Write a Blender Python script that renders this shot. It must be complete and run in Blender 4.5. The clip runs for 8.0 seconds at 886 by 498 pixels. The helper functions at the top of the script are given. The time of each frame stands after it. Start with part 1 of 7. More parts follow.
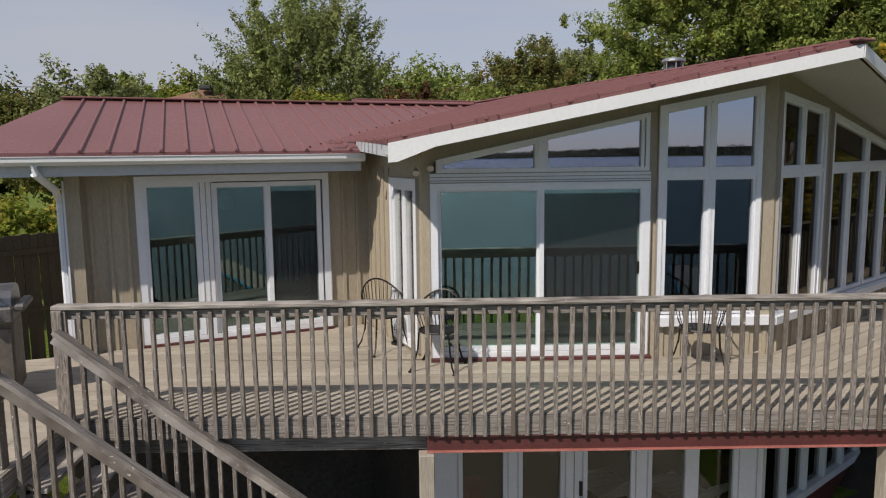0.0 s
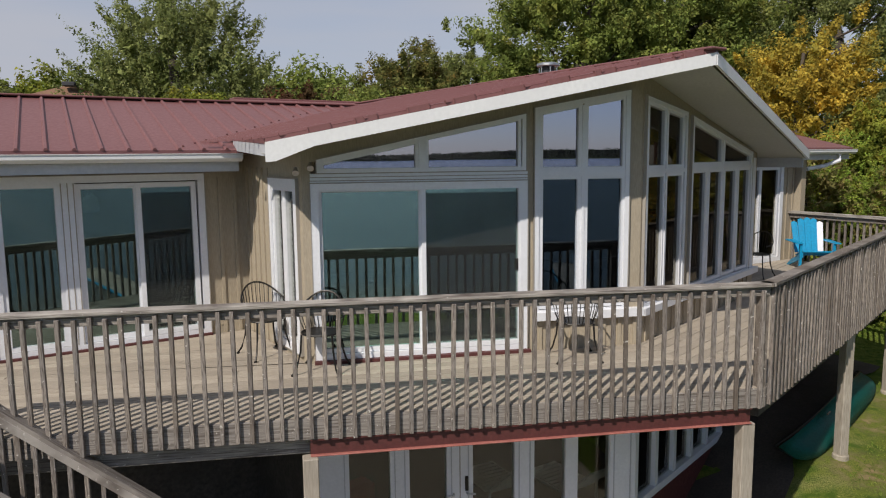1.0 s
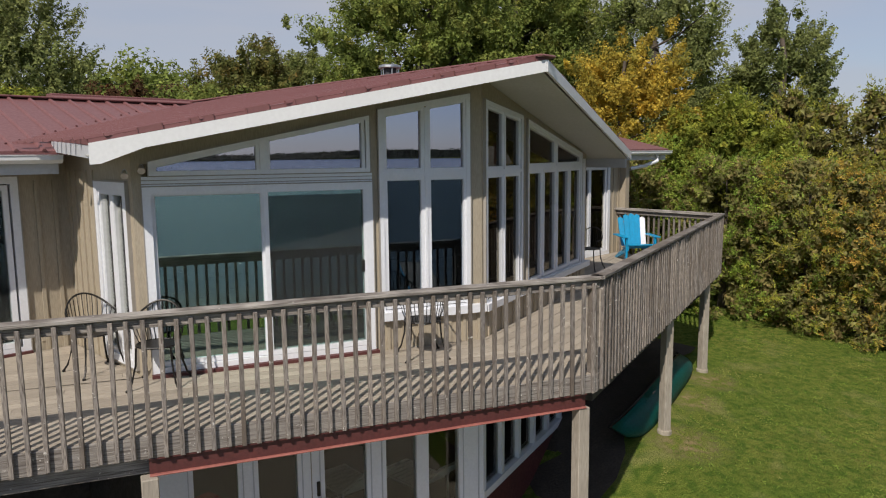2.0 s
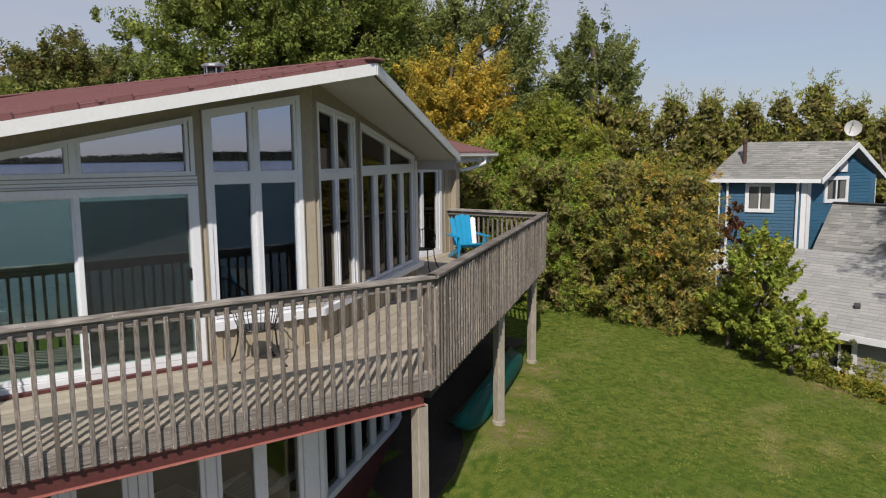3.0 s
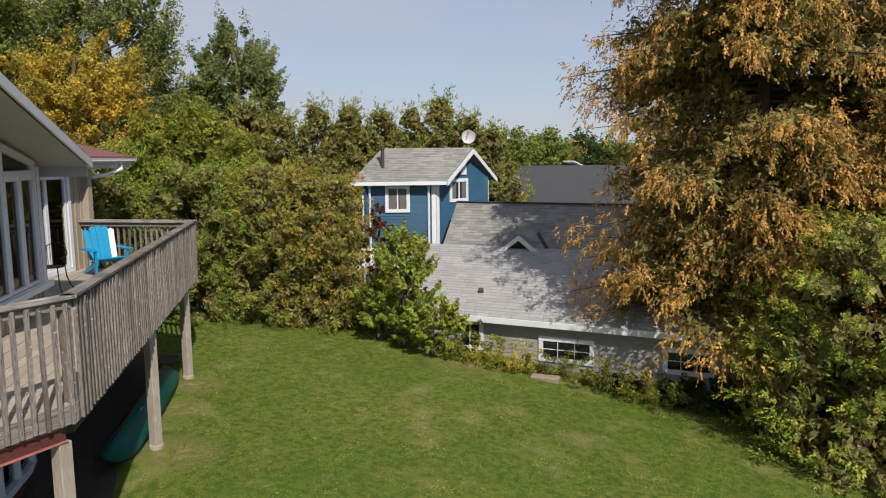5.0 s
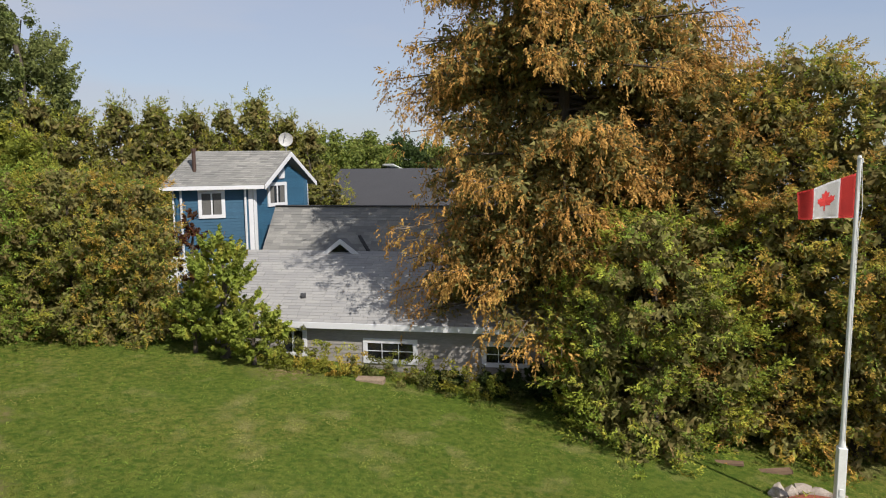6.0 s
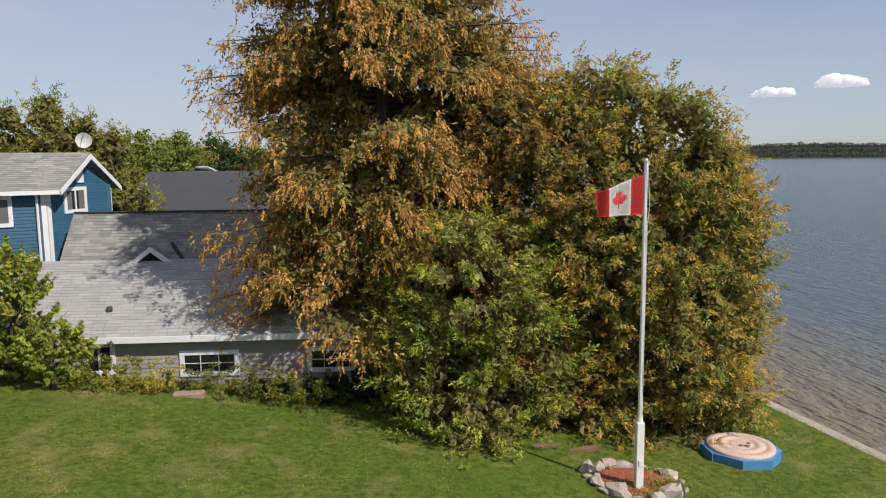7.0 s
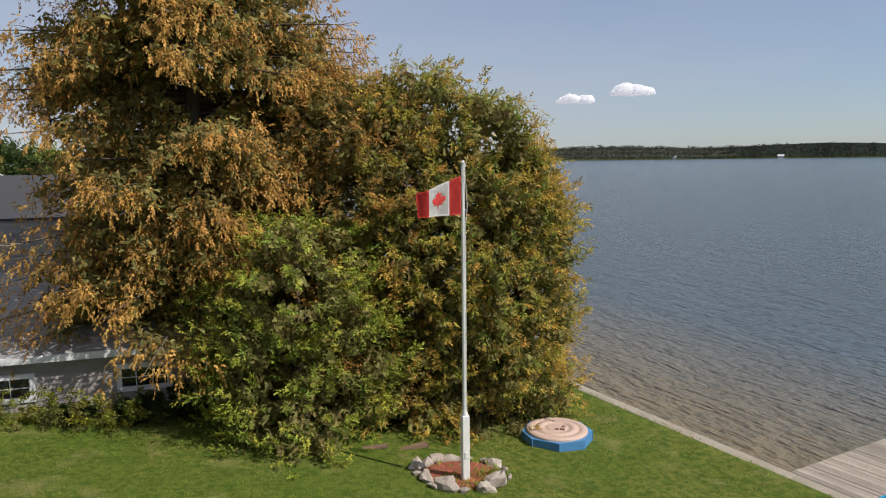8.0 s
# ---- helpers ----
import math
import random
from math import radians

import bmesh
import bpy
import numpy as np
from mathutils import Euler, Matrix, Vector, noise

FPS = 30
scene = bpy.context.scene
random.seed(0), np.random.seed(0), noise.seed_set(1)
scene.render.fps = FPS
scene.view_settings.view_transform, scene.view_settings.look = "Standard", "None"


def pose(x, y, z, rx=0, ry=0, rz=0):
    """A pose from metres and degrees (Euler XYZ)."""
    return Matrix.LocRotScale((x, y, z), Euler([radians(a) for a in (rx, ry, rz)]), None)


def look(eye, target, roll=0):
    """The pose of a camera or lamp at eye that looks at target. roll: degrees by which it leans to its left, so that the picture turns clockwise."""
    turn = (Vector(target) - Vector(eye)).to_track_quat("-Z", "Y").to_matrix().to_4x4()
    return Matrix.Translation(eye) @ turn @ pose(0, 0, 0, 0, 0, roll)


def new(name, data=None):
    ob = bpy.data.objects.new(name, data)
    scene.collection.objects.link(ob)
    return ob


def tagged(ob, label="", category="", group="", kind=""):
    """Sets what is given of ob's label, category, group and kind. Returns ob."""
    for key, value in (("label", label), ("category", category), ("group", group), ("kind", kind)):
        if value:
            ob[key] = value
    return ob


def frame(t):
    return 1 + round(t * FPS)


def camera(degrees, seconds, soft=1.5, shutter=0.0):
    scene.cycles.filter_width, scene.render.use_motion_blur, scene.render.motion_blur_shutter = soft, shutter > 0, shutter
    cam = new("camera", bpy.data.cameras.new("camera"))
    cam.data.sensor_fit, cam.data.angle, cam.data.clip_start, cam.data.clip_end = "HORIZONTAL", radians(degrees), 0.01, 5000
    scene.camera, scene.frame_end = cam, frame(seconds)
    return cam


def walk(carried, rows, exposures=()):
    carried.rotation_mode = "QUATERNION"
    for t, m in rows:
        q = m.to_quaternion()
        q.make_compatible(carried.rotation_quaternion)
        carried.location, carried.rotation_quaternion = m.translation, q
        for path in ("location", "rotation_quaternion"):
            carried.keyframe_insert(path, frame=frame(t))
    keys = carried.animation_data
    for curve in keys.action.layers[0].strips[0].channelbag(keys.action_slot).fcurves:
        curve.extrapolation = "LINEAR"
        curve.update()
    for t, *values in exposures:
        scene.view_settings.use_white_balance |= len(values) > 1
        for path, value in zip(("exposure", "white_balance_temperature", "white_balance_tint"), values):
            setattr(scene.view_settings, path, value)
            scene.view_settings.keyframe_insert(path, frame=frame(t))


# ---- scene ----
cam = camera(63.0, 8.0, 1.15)
PATH = [
    (0, (-0.015, 0.069, 2.342), (0.128, 2.048, 2.085), -0.7),
    (0.5, (0.008, 0.066, 2.328), (0.297, 2.029, 2.071), -0.6),
    (1, (0.046, 0.053, 2.314), (0.494, 1.986, 2.06), -0.6),
    (1.5, (0.063, 0.04, 2.331), (0.705, 1.917, 2.074), -0.6),
    (3, (0.065, 0.013, 2.336), (1.291, 1.572, 2.079), -0.6),
    (3.5, (0.047, 0.022, 2.345), (1.453, 1.422, 2.088), -0.6),
    (4, (0.029, 0.021, 2.344), (1.596, 1.237, 2.088), -0.6),
    (4.5, (0.014, 0.02, 2.339), (1.71, 1.05, 2.084), -0.6),
    (6, (-0.024, -0.025, 2.33), (1.928, 0.334, 2.081), -0.6),
    (6.5, (-0.04, -0.041, 2.334), (1.941, 0.078, 2.085), -0.6),
    (7, (-0.064, -0.045, 2.347), (1.917, -0.17, 2.098), -0.6),
    (7.5, (-0.059, -0.068, 2.343), (1.892, -0.432, 2.095), -0.7),
    (8, (-0.037, -0.086, 2.345), (1.855, -0.683, 2.097), -0.7),
]
walk(cam, [(t, look(eye, target, roll)) for t, eye, target, roll in PATH], [(0, -0.1), (3, -0.05), (6, 0.12), (7, 0.08), (8, 0.0)])

# ---- world and sun ----
SUN_WAY = Vector((0.68, 0.73, 0.0)).normalized() * math.cos(radians(45)) + Vector((0, 0, -math.sin(radians(45))))
world = bpy.data.worlds.new("sky")
scene.world = world
world.use_nodes = True
wn, wl = world.node_tree.nodes, world.node_tree.links
wn.clear()
sky = wn.new("ShaderNodeTexSky")
sky.sky_type, sky.sun_disc = "NISHITA", False
sky.sun_elevation, sky.sun_rotation = radians(45), math.atan2(-SUN_WAY.x, -SUN_WAY.y)
sky.air_density, sky.dust_density, sky.ozone_density = 1.0, 0.35, 1.5
# thin high cloud drawn out in streaks, over the whole sky
wtc = wn.new("ShaderNodeTexCoord")
wmap = wn.new("ShaderNodeMapping")
wmap.inputs["Scale"].default_value = (1.0, 1.6, 7.0)
wmap.inputs["Rotation"].default_value = (radians(8), radians(6), 0)
wnoise = wn.new("ShaderNodeTexNoise")
wnoise.inputs["Scale"].default_value, wnoise.inputs["Detail"].default_value, wnoise.inputs["Roughness"].default_value = 1.1, 5.0, 0.5
wr = wn.new("ShaderNodeMapRange")
wr.inputs[1].default_value, wr.inputs[2].default_value, wr.inputs[3].default_value, wr.inputs[4].default_value = 0.40, 0.66, 0.62, 0.97
wmix = wn.new("ShaderNodeMix")
wmix.data_type = "RGBA"
wmix.inputs[7].default_value = (5.4, 5.6, 6.35, 1)
wl.new(wtc.outputs["Generated"], wmap.inputs[0])
wl.new(wmap.outputs[0], wnoise.inputs["Vector"])
wl.new(wnoise.outputs["Fac"], wr.inputs[0])
wsep = wn.new("ShaderNodeSeparateXYZ")
wside = wn.new("ShaderNodeMapRange")
wside.inputs[1].default_value, wside.inputs[2].default_value, wside.inputs[3].default_value, wside.inputs[4].default_value = -0.75, -0.02, 0.42, 1.0
wcover = wn.new("ShaderNodeMath")
wcover.operation = "MULTIPLY"
wl.new(wtc.outputs["Generated"], wsep.inputs[0])
wl.new(wsep.outputs["Y"], wside.inputs[0])
wl.new(wr.outputs[0], wcover.inputs[0])
wl.new(wside.outputs[0], wcover.inputs[1])
wl.new(wcover.outputs[0], wmix.inputs[0])
wtint = wn.new("ShaderNodeMix")
wtint.data_type, wtint.blend_type = "RGBA", "MULTIPLY"
wtint.inputs[0].default_value = 1.0
wtint.inputs[7].default_value = (0.80, 0.93, 1.12, 1)
wl.new(sky.outputs[0], wtint.inputs[6])
wl.new(wtint.outputs[2], wmix.inputs[6])
bg = wn.new("ShaderNodeBackground")
bg.inputs["Strength"].default_value = 0.091
wout = wn.new("ShaderNodeOutputWorld")
wl.new(wmix.outputs[2], bg.inputs["Color"])
wl.new(bg.outputs[0], wout.inputs["Surface"])

sun = new("sun", bpy.data.lights.new("sun", "SUN"))
sun.data.energy, sun.data.angle, sun.data.color = 4.9, radians(0.6), (1.0, 0.925, 0.83)
sun.matrix_world = look((0, 0, 40), Vector((0, 0, 40)) + SUN_WAY)


# ---- materials ----
def mat_base(name):
    m = bpy.data.materials.new(name)
    m.use_nodes = True
    n, l = m.node_tree.nodes, m.node_tree.links
    return m, n, l, n["Principled BSDF"]


def node(n, kind, **values):
    made = n.new(kind)
    for key, value in values.items():
        made.inputs[key.replace("_", " ")].default_value = value
    return made


def mixed(n, l, fac, a, b, mode="MIX"):
    """A colour mix; a and b are sockets or colours."""
    m = n.new("ShaderNodeMix")
    m.data_type, m.blend_type = "RGBA", mode
    for socket, value in ((m.inputs[0], fac), (m.inputs[6], a), (m.inputs[7], b)):
        if isinstance(value, bpy.types.NodeSocket):
            l.new(value, socket)
        else:
            socket.default_value = value if isinstance(value, (int, float)) else (*value, 1.0)
    return m.outputs[2]


def ramp(n, l, source, low, high):
    r = n.new("ShaderNodeMapRange")
    r.inputs[1].default_value, r.inputs[2].default_value = low, high
    l.new(source, r.inputs[0])
    return r.outputs[0]


def noise_at(n, l, scale, detail=3.0, stretch=(1, 1, 1), coord="Object", own=0.0):
    """Noise at a real-world scale; own: how far apart pieces on one mesh lie in it, so that no two look alike."""
    tc = n.new("ShaderNodeTexCoord")
    mp = n.new("ShaderNodeMapping")
    mp.inputs["Scale"].default_value = stretch
    if own:
        info, far = n.new("ShaderNodeObjectInfo"), n.new("ShaderNodeMath")
        far.operation = "MULTIPLY"
        far.inputs[1].default_value = own
        l.new(info.outputs["Random"], far.inputs[0])
        l.new(far.outputs[0], mp.inputs["Location"])
    tx = node(n, "ShaderNodeTexNoise", Scale=scale, Detail=detail)
    l.new(tc.outputs[coord], mp.inputs[0])
    l.new(mp.outputs[0], tx.inputs["Vector"])
    return tx.outputs["Fac"]


def bump(n, l, b, height, strength, distance):
    bp = node(n, "ShaderNodeBump", Strength=strength, Distance=distance)
    l.new(height, bp.inputs["Height"])
    l.new(bp.outputs[0], b.inputs["Normal"])


def surface(name, color, dark, rough=0.6, metal=0.0, scale=3.0, fine=40.0, relief=0.15, stretch=(1, 1, 1), random_part=0.0, spec=0.5, mottle=1.0):
    """A plain surface with broad stains, fine grain and a little relief."""
    m, n, l, b = mat_base(name)
    far = 41.0 if random_part else 0.0
    broad, grain = noise_at(n, l, scale, 4, own=far), noise_at(n, l, fine, 3, stretch, own=far)
    c = mixed(n, l, ramp(n, l, broad, 0.35, 0.7), color, dark)
    c = mixed(n, l, ramp(n, l, grain, 0.3, 0.8), c, tuple((1 - 0.25 * mottle) * v for v in dark))
    if random_part:
        info = n.new("ShaderNodeObjectInfo")
        c = mixed(n, l, ramp(n, l, info.outputs["Random"], 0.0, 1.0 / random_part), c, tuple(0.45 * v for v in dark))
    l.new(c, b.inputs["Base Color"])
    rr = n.new("ShaderNodeMapRange")
    rr.inputs[3].default_value, rr.inputs[4].default_value = max(rough - 0.1, 0.02), min(rough + 0.12, 1)
    l.new(grain, rr.inputs[0])
    l.new(rr.outputs[0], b.inputs["Roughness"])
    b.inputs["Metallic"].default_value = metal
    b.inputs["Specular IOR Level"].default_value = spec
    bump(n, l, b, grain, relief, 0.01)
    return m


def leaf_mat(name, colors, scale=0.5, spread=(0.35, 0.65), translucent=0.42):
    """Foliage: two to three tints by broad drifts and leaf by leaf."""
    m, n, l, b = mat_base(name)
    broad = noise_at(n, l, scale, 4)
    geo = n.new("ShaderNodeNewGeometry")
    c = mixed(n, l, ramp(n, l, broad, *spread), colors[0], colors[1])
    if len(colors) > 2:
        patch = noise_at(n, l, scale * 2.7, 3)
        c = mixed(n, l, ramp(n, l, patch, 0.5, 0.72), c, colors[2])
    rnd = geo.outputs["Random Per Island"]
    hsv = node(n, "ShaderNodeHueSaturation")
    val = n.new("ShaderNodeMapRange")
    val.inputs[3].default_value, val.inputs[4].default_value = 0.8, 1.32
    l.new(rnd, val.inputs[0])
    clump = n.new("ShaderNodeMapRange")
    clump.inputs[1].default_value, clump.inputs[2].default_value = 0.36, 0.66
    clump.inputs[3].default_value, clump.inputs[4].default_value = 0.5, 1.25
    l.new(noise_at(n, l, scale * 4.5, 3), clump.inputs[0])
    both = n.new("ShaderNodeMath")
    both.operation = "MULTIPLY"
    l.new(val.outputs[0], both.inputs[0])
    l.new(clump.outputs[0], both.inputs[1])
    l.new(both.outputs[0], hsv.inputs["Value"])
    l.new(c, hsv.inputs["Color"])
    l.new(hsv.outputs[0], b.inputs["Base Color"])
    b.inputs["Roughness"].default_value = 0.7
    b.inputs["Specular IOR Level"].default_value = 0.12
    tr = n.new("ShaderNodeBsdfTranslucent")
    l.new(hsv.outputs[0], tr.inputs["Color"])
    mx = n.new("ShaderNodeMixShader")
    mx.inputs[0].default_value = translucent
    l.new(b.outputs[0], mx.inputs[1])
    l.new(tr.outputs[0], mx.inputs[2])
    l.new(mx.outputs[0], n["Material Output"].inputs["Surface"])
    return m


def glass_mat(name, tint, ior):
    m, n, l, b = mat_base(name)
    fr = node(n, "ShaderNodeFresnel", IOR=ior)
    gl = node(n, "ShaderNodeBsdfGlossy", Roughness=0.0)
    gl.inputs["Color"].default_value = (0.74, 1.0, 0.94, 1)
    tp = n.new("ShaderNodeBsdfTransparent")
    tp.inputs["Color"].default_value = (*tint, 1)
    wav = noise_at(n, l, 0.9, 1)
    bp = node(n, "ShaderNodeBump", Strength=0.008, Distance=0.05)
    l.new(wav, bp.inputs["Height"])
    l.new(bp.outputs[0], gl.inputs["Normal"])
    mx = n.new("ShaderNodeMixShader")
    l.new(fr.outputs[0], mx.inputs[0])
    l.new(tp.outputs[0], mx.inputs[1])
    l.new(gl.outputs[0], mx.inputs[2])
    l.new(mx.outputs[0], n["Material Output"].inputs["Surface"])
    return m


M_DECK = surface("weathered_deck_wood", (0.46, 0.40, 0.325), (0.35, 0.30, 0.24), 0.8, 0, 1.2, 9, 0.3, (1.5, 14, 14), 0.35)
def rail_mat(name, stretch, pale):
    m, n, l, b = mat_base(name)
    info = n.new("ShaderNodeObjectInfo")
    grain, broad, spot = noise_at(n, l, 16, 4, stretch, own=37), noise_at(n, l, 2.2, 4, own=53), noise_at(n, l, 30, 2, own=71)
    c = mixed(n, l, ramp(n, l, info.outputs["Random"], 0.25, 1.0), pale, (0.40 * pale[0], 0.37 * pale[1], 0.34 * pale[2]))
    c = mixed(n, l, ramp(n, l, broad, 0.38, 0.68), c, (0.21, 0.19, 0.175))
    c = mixed(n, l, ramp(n, l, grain, 0.42, 0.72), c, (0.085, 0.068, 0.058))
    c = mixed(n, l, ramp(n, l, spot, 0.68, 0.74), c, (0.48, 0.45, 0.41))
    l.new(c, b.inputs["Base Color"])
    b.inputs["Roughness"].default_value = 0.85
    b.inputs["Specular IOR Level"].default_value = 0.25
    bump(n, l, b, grain, 0.5, 0.012)
    return m


M_RAIL = rail_mat("grey_weathered_wood", (7, 7, 0.8), (0.30, 0.26, 0.225))
M_RAILS = rail_mat("grey_weathered_handrail", (0.18, 5, 0.18), (0.35, 0.32, 0.29))
M_RIM = rail_mat("dark_weathered_rim", (0.22, 0.22, 6), (0.27, 0.245, 0.22))
M_RAILH = rail_mat("grey_weathered_boards", (0.22, 0.22, 6), (0.37, 0.34, 0.305))
M_POST = surface("post_wood", (0.45, 0.40, 0.335), (0.30, 0.26, 0.21), 0.8, 0, 1.5, 12, 0.3, (6, 6, 0.6))
M_PLANK = surface("brown_plank", (0.24, 0.155, 0.10), (0.16, 0.10, 0.065), 0.85, 0, 2, 16, 0.3, (1, 6, 6))
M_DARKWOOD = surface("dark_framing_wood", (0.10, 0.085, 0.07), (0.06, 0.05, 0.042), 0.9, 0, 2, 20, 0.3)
M_SIDING = surface("beige_siding", (0.41, 0.35, 0.26), (0.36, 0.305, 0.225), 0.7, 0, 0.8, 30, 0.12, (4, 4, 0.5))
M_TRIM = surface("taupe_trim", (0.33, 0.30, 0.26), (0.29, 0.265, 0.23), 0.6, 0, 1, 40, 0.05, mottle=0.15)
M_WHITE = surface("white_vinyl", (0.73, 0.74, 0.77), (0.66, 0.67, 0.70), 0.4, 0, 2, 30, 0.04, mottle=0.15)
M_FASCIA = surface("white_fascia", (0.72, 0.72, 0.72), (0.66, 0.66, 0.66), 0.45, 0, 1.5, 25, 0.05, mottle=0.15)
M_SOFFIT = surface("pale_soffit", (0.47, 0.47, 0.45), (0.40, 0.40, 0.38), 0.6, 0, 1, 30, 0.05, mottle=0.15)
M_GREYTRIM = surface("grey_eave_board", (0.50, 0.51, 0.53), (0.42, 0.43, 0.45), 0.55, 0, 1, 30, 0.05, mottle=0.15)
M_ROOF = surface("maroon_metal_roof", (0.196, 0.084, 0.080), (0.165, 0.068, 0.066), 0.5, 0, 0.5, 25, 0.03, mottle=0.3)
M_RED = surface("red_oxide_steel", (0.105, 0.028, 0.026), (0.08, 0.022, 0.02), 0.6, 0, 3, 30, 0.1)
M_REDLIP = surface("faded_red_flange", (0.40, 0.15, 0.12), (0.30, 0.10, 0.08), 0.6, 0, 3, 30, 0.1)
M_REDWALL = surface("dark_red_wall", (0.12, 0.025, 0.02), (0.08, 0.018, 0.015), 0.8, 0, 2, 25, 0.2)
M_GLASS = glass_mat("window_glass", (0.40, 0.46, 0.46), 4.6)
M_SIDEGLASS = glass_mat("darker_window_glass", (0.36, 0.38, 0.38), 2.9)
M_PROWGLASS = glass_mat("dim_prow_glass", (0.30, 0.31, 0.30), 1.42)
M_PROWGLASS.node_tree.nodes["Glossy BSDF"].inputs["Color"].default_value = (0.9, 0.86, 0.78, 1)
M_NAVYGLASS = glass_mat("navy_window_glass", (0.30, 0.32, 0.36), 2.0)
M_NAVYGLASS.node_tree.nodes["Glossy BSDF"].inputs["Color"].default_value = (0.62, 0.80, 0.95, 1)
M_LOWGLASS = glass_mat("clear_lower_glass", (0.80, 0.82, 0.76), 1.5)
M_LOWGLASS.node_tree.nodes["Glossy BSDF"].inputs["Color"].default_value = (0.95, 0.95, 0.95, 1)
M_SKYGLASS = glass_mat("coated_upper_glass", (0.35, 0.38, 0.42), 9.0)
M_SKYGLASS.node_tree.nodes["Glossy BSDF"].inputs["Color"].default_value = (0.66, 0.64, 0.80, 1)
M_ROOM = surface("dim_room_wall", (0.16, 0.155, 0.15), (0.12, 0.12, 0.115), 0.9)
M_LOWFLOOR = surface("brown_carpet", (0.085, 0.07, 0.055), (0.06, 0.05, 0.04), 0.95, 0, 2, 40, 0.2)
M_BLIND = surface("grey_violet_blind", (0.13, 0.125, 0.16), (0.10, 0.095, 0.12), 0.8, 0, 2, 20, 0.1)
M_IRON = surface("black_iron", (0.02, 0.02, 0.02), (0.03, 0.026, 0.022), 0.45, 0.6, 6, 60, 0.1)
M_STEEL = surface("galvanised_steel", (0.6, 0.6, 0.58), (0.45, 0.45, 0.44), 0.35, 0.9, 6, 40, 0.05)
M_BLUE = surface("turquoise_plastic", (0.0, 0.28, 0.52), (0.0, 0.24, 0.45), 0.4, 0, 3, 30, 0.03)
M_CANOE = surface("green_canoe", (0.007, 0.20, 0.18), (0.005, 0.15, 0.135), 0.4, 0, 2, 30, 0.05)
M_CLAP = surface("grey_clapboard", (0.39, 0.365, 0.34), (0.31, 0.29, 0.27), 0.75, 0, 1, 25, 0.1, (1, 0.3, 3), 0.25)
M_BLUESIDE = surface("blue_clapboard", (0.035, 0.125, 0.22), (0.028, 0.105, 0.185), 0.6, 0, 1, 25, 0.08, (0.4, 0.4, 4), 0.2)
M_SHINGLE = surface("grey_shingle", (0.34, 0.34, 0.33), (0.25, 0.25, 0.25), 0.9, 0, 1.2, 60, 0.3, (1, 1, 1), 0.7)
M_DARKROOF = surface("charcoal_roof", (0.055, 0.055, 0.06), (0.045, 0.045, 0.05), 0.9, 0, 0.6, 30, 0.2)
M_STONE = surface("field_stone", (0.58, 0.52, 0.45), (0.36, 0.30, 0.25), 0.85, 0, 5, 30, 0.5, (1, 1, 1), 0.5)
M_BLOCK = surface("tan_block", (0.33, 0.25, 0.18), (0.25, 0.185, 0.13), 0.9, 0, 4, 30, 0.4)
M_CONCRETE = surface("concrete", (0.40, 0.355, 0.29), (0.30, 0.26, 0.20), 0.9, 0, 1.5, 30, 0.3)
M_BARK = surface("bark", (0.14, 0.11, 0.085), (0.08, 0.065, 0.05), 0.95, 0, 3, 14, 0.8, (3, 3, 0.6))
M_MULCH = surface("red_mulch", (0.42, 0.11, 0.06), (0.22, 0.065, 0.04), 0.95, 0, 6, 45, 1.0)
M_SAND = surface("pink_sand_lid", (0.62, 0.46, 0.38), (0.55, 0.40, 0.33), 0.6, 0, 3, 30, 0.08)
M_SANDBLUE = surface("blue_sandbox", (0.08, 0.27, 0.52), (0.07, 0.22, 0.45), 0.5, 0, 3, 30, 0.05)
M_FLAGRED = surface("flag_red", (0.62, 0.04, 0.03), (0.52, 0.035, 0.03), 0.8, 0, 4, 80, 0.05)
M_FLAGWHITE = surface("flag_white", (0.75, 0.74, 0.73), (0.68, 0.67, 0.66), 0.8, 0, 4, 80, 0.05)
M_POLE = surface("white_pole_paint", (0.78, 0.78, 0.76), (0.66, 0.66, 0.64), 0.4, 0, 4, 30, 0.05, mottle=0.15)
M_DOCK = surface("dock_planks", (0.47, 0.41, 0.34), (0.33, 0.28, 0.23), 0.85, 0, 1.5, 12, 0.3, (6, 1, 6), 0.75)
M_GRILLWOOD = surface("grill_cabinet", (0.15, 0.125, 0.10), (0.10, 0.085, 0.07), 0.6, 0, 2, 20, 0.1)
M_FENCE = surface("dark_fence_wood", (0.075, 0.06, 0.05), (0.05, 0.04, 0.034), 0.9, 0, 2, 14, 0.3, (6, 6, 1), 0.5)

L_GREEN = leaf_mat("green_leaves", ((0.25, 0.30, 0.07), (0.165, 0.215, 0.055), (0.30, 0.29, 0.07)))
L_SILVER = leaf_mat("grey_green_leaves", ((0.29, 0.31, 0.11), (0.18, 0.22, 0.07)))
L_DARK = leaf_mat("dark_leaves", ((0.07, 0.105, 0.03), (0.05, 0.075, 0.025)))
L_WILLOW = leaf_mat("pale_willow_leaves", ((0.30, 0.31, 0.13), (0.20, 0.23, 0.085)))
L_YELLOW = leaf_mat("yellow_leaves", ((0.58, 0.40, 0.06), (0.43, 0.34, 0.06), (0.27, 0.28, 0.06)))
L_YGREEN = leaf_mat("yellow_green_leaves", ((0.29, 0.31, 0.045), (0.17, 0.22, 0.04), (0.34, 0.29, 0.045)))
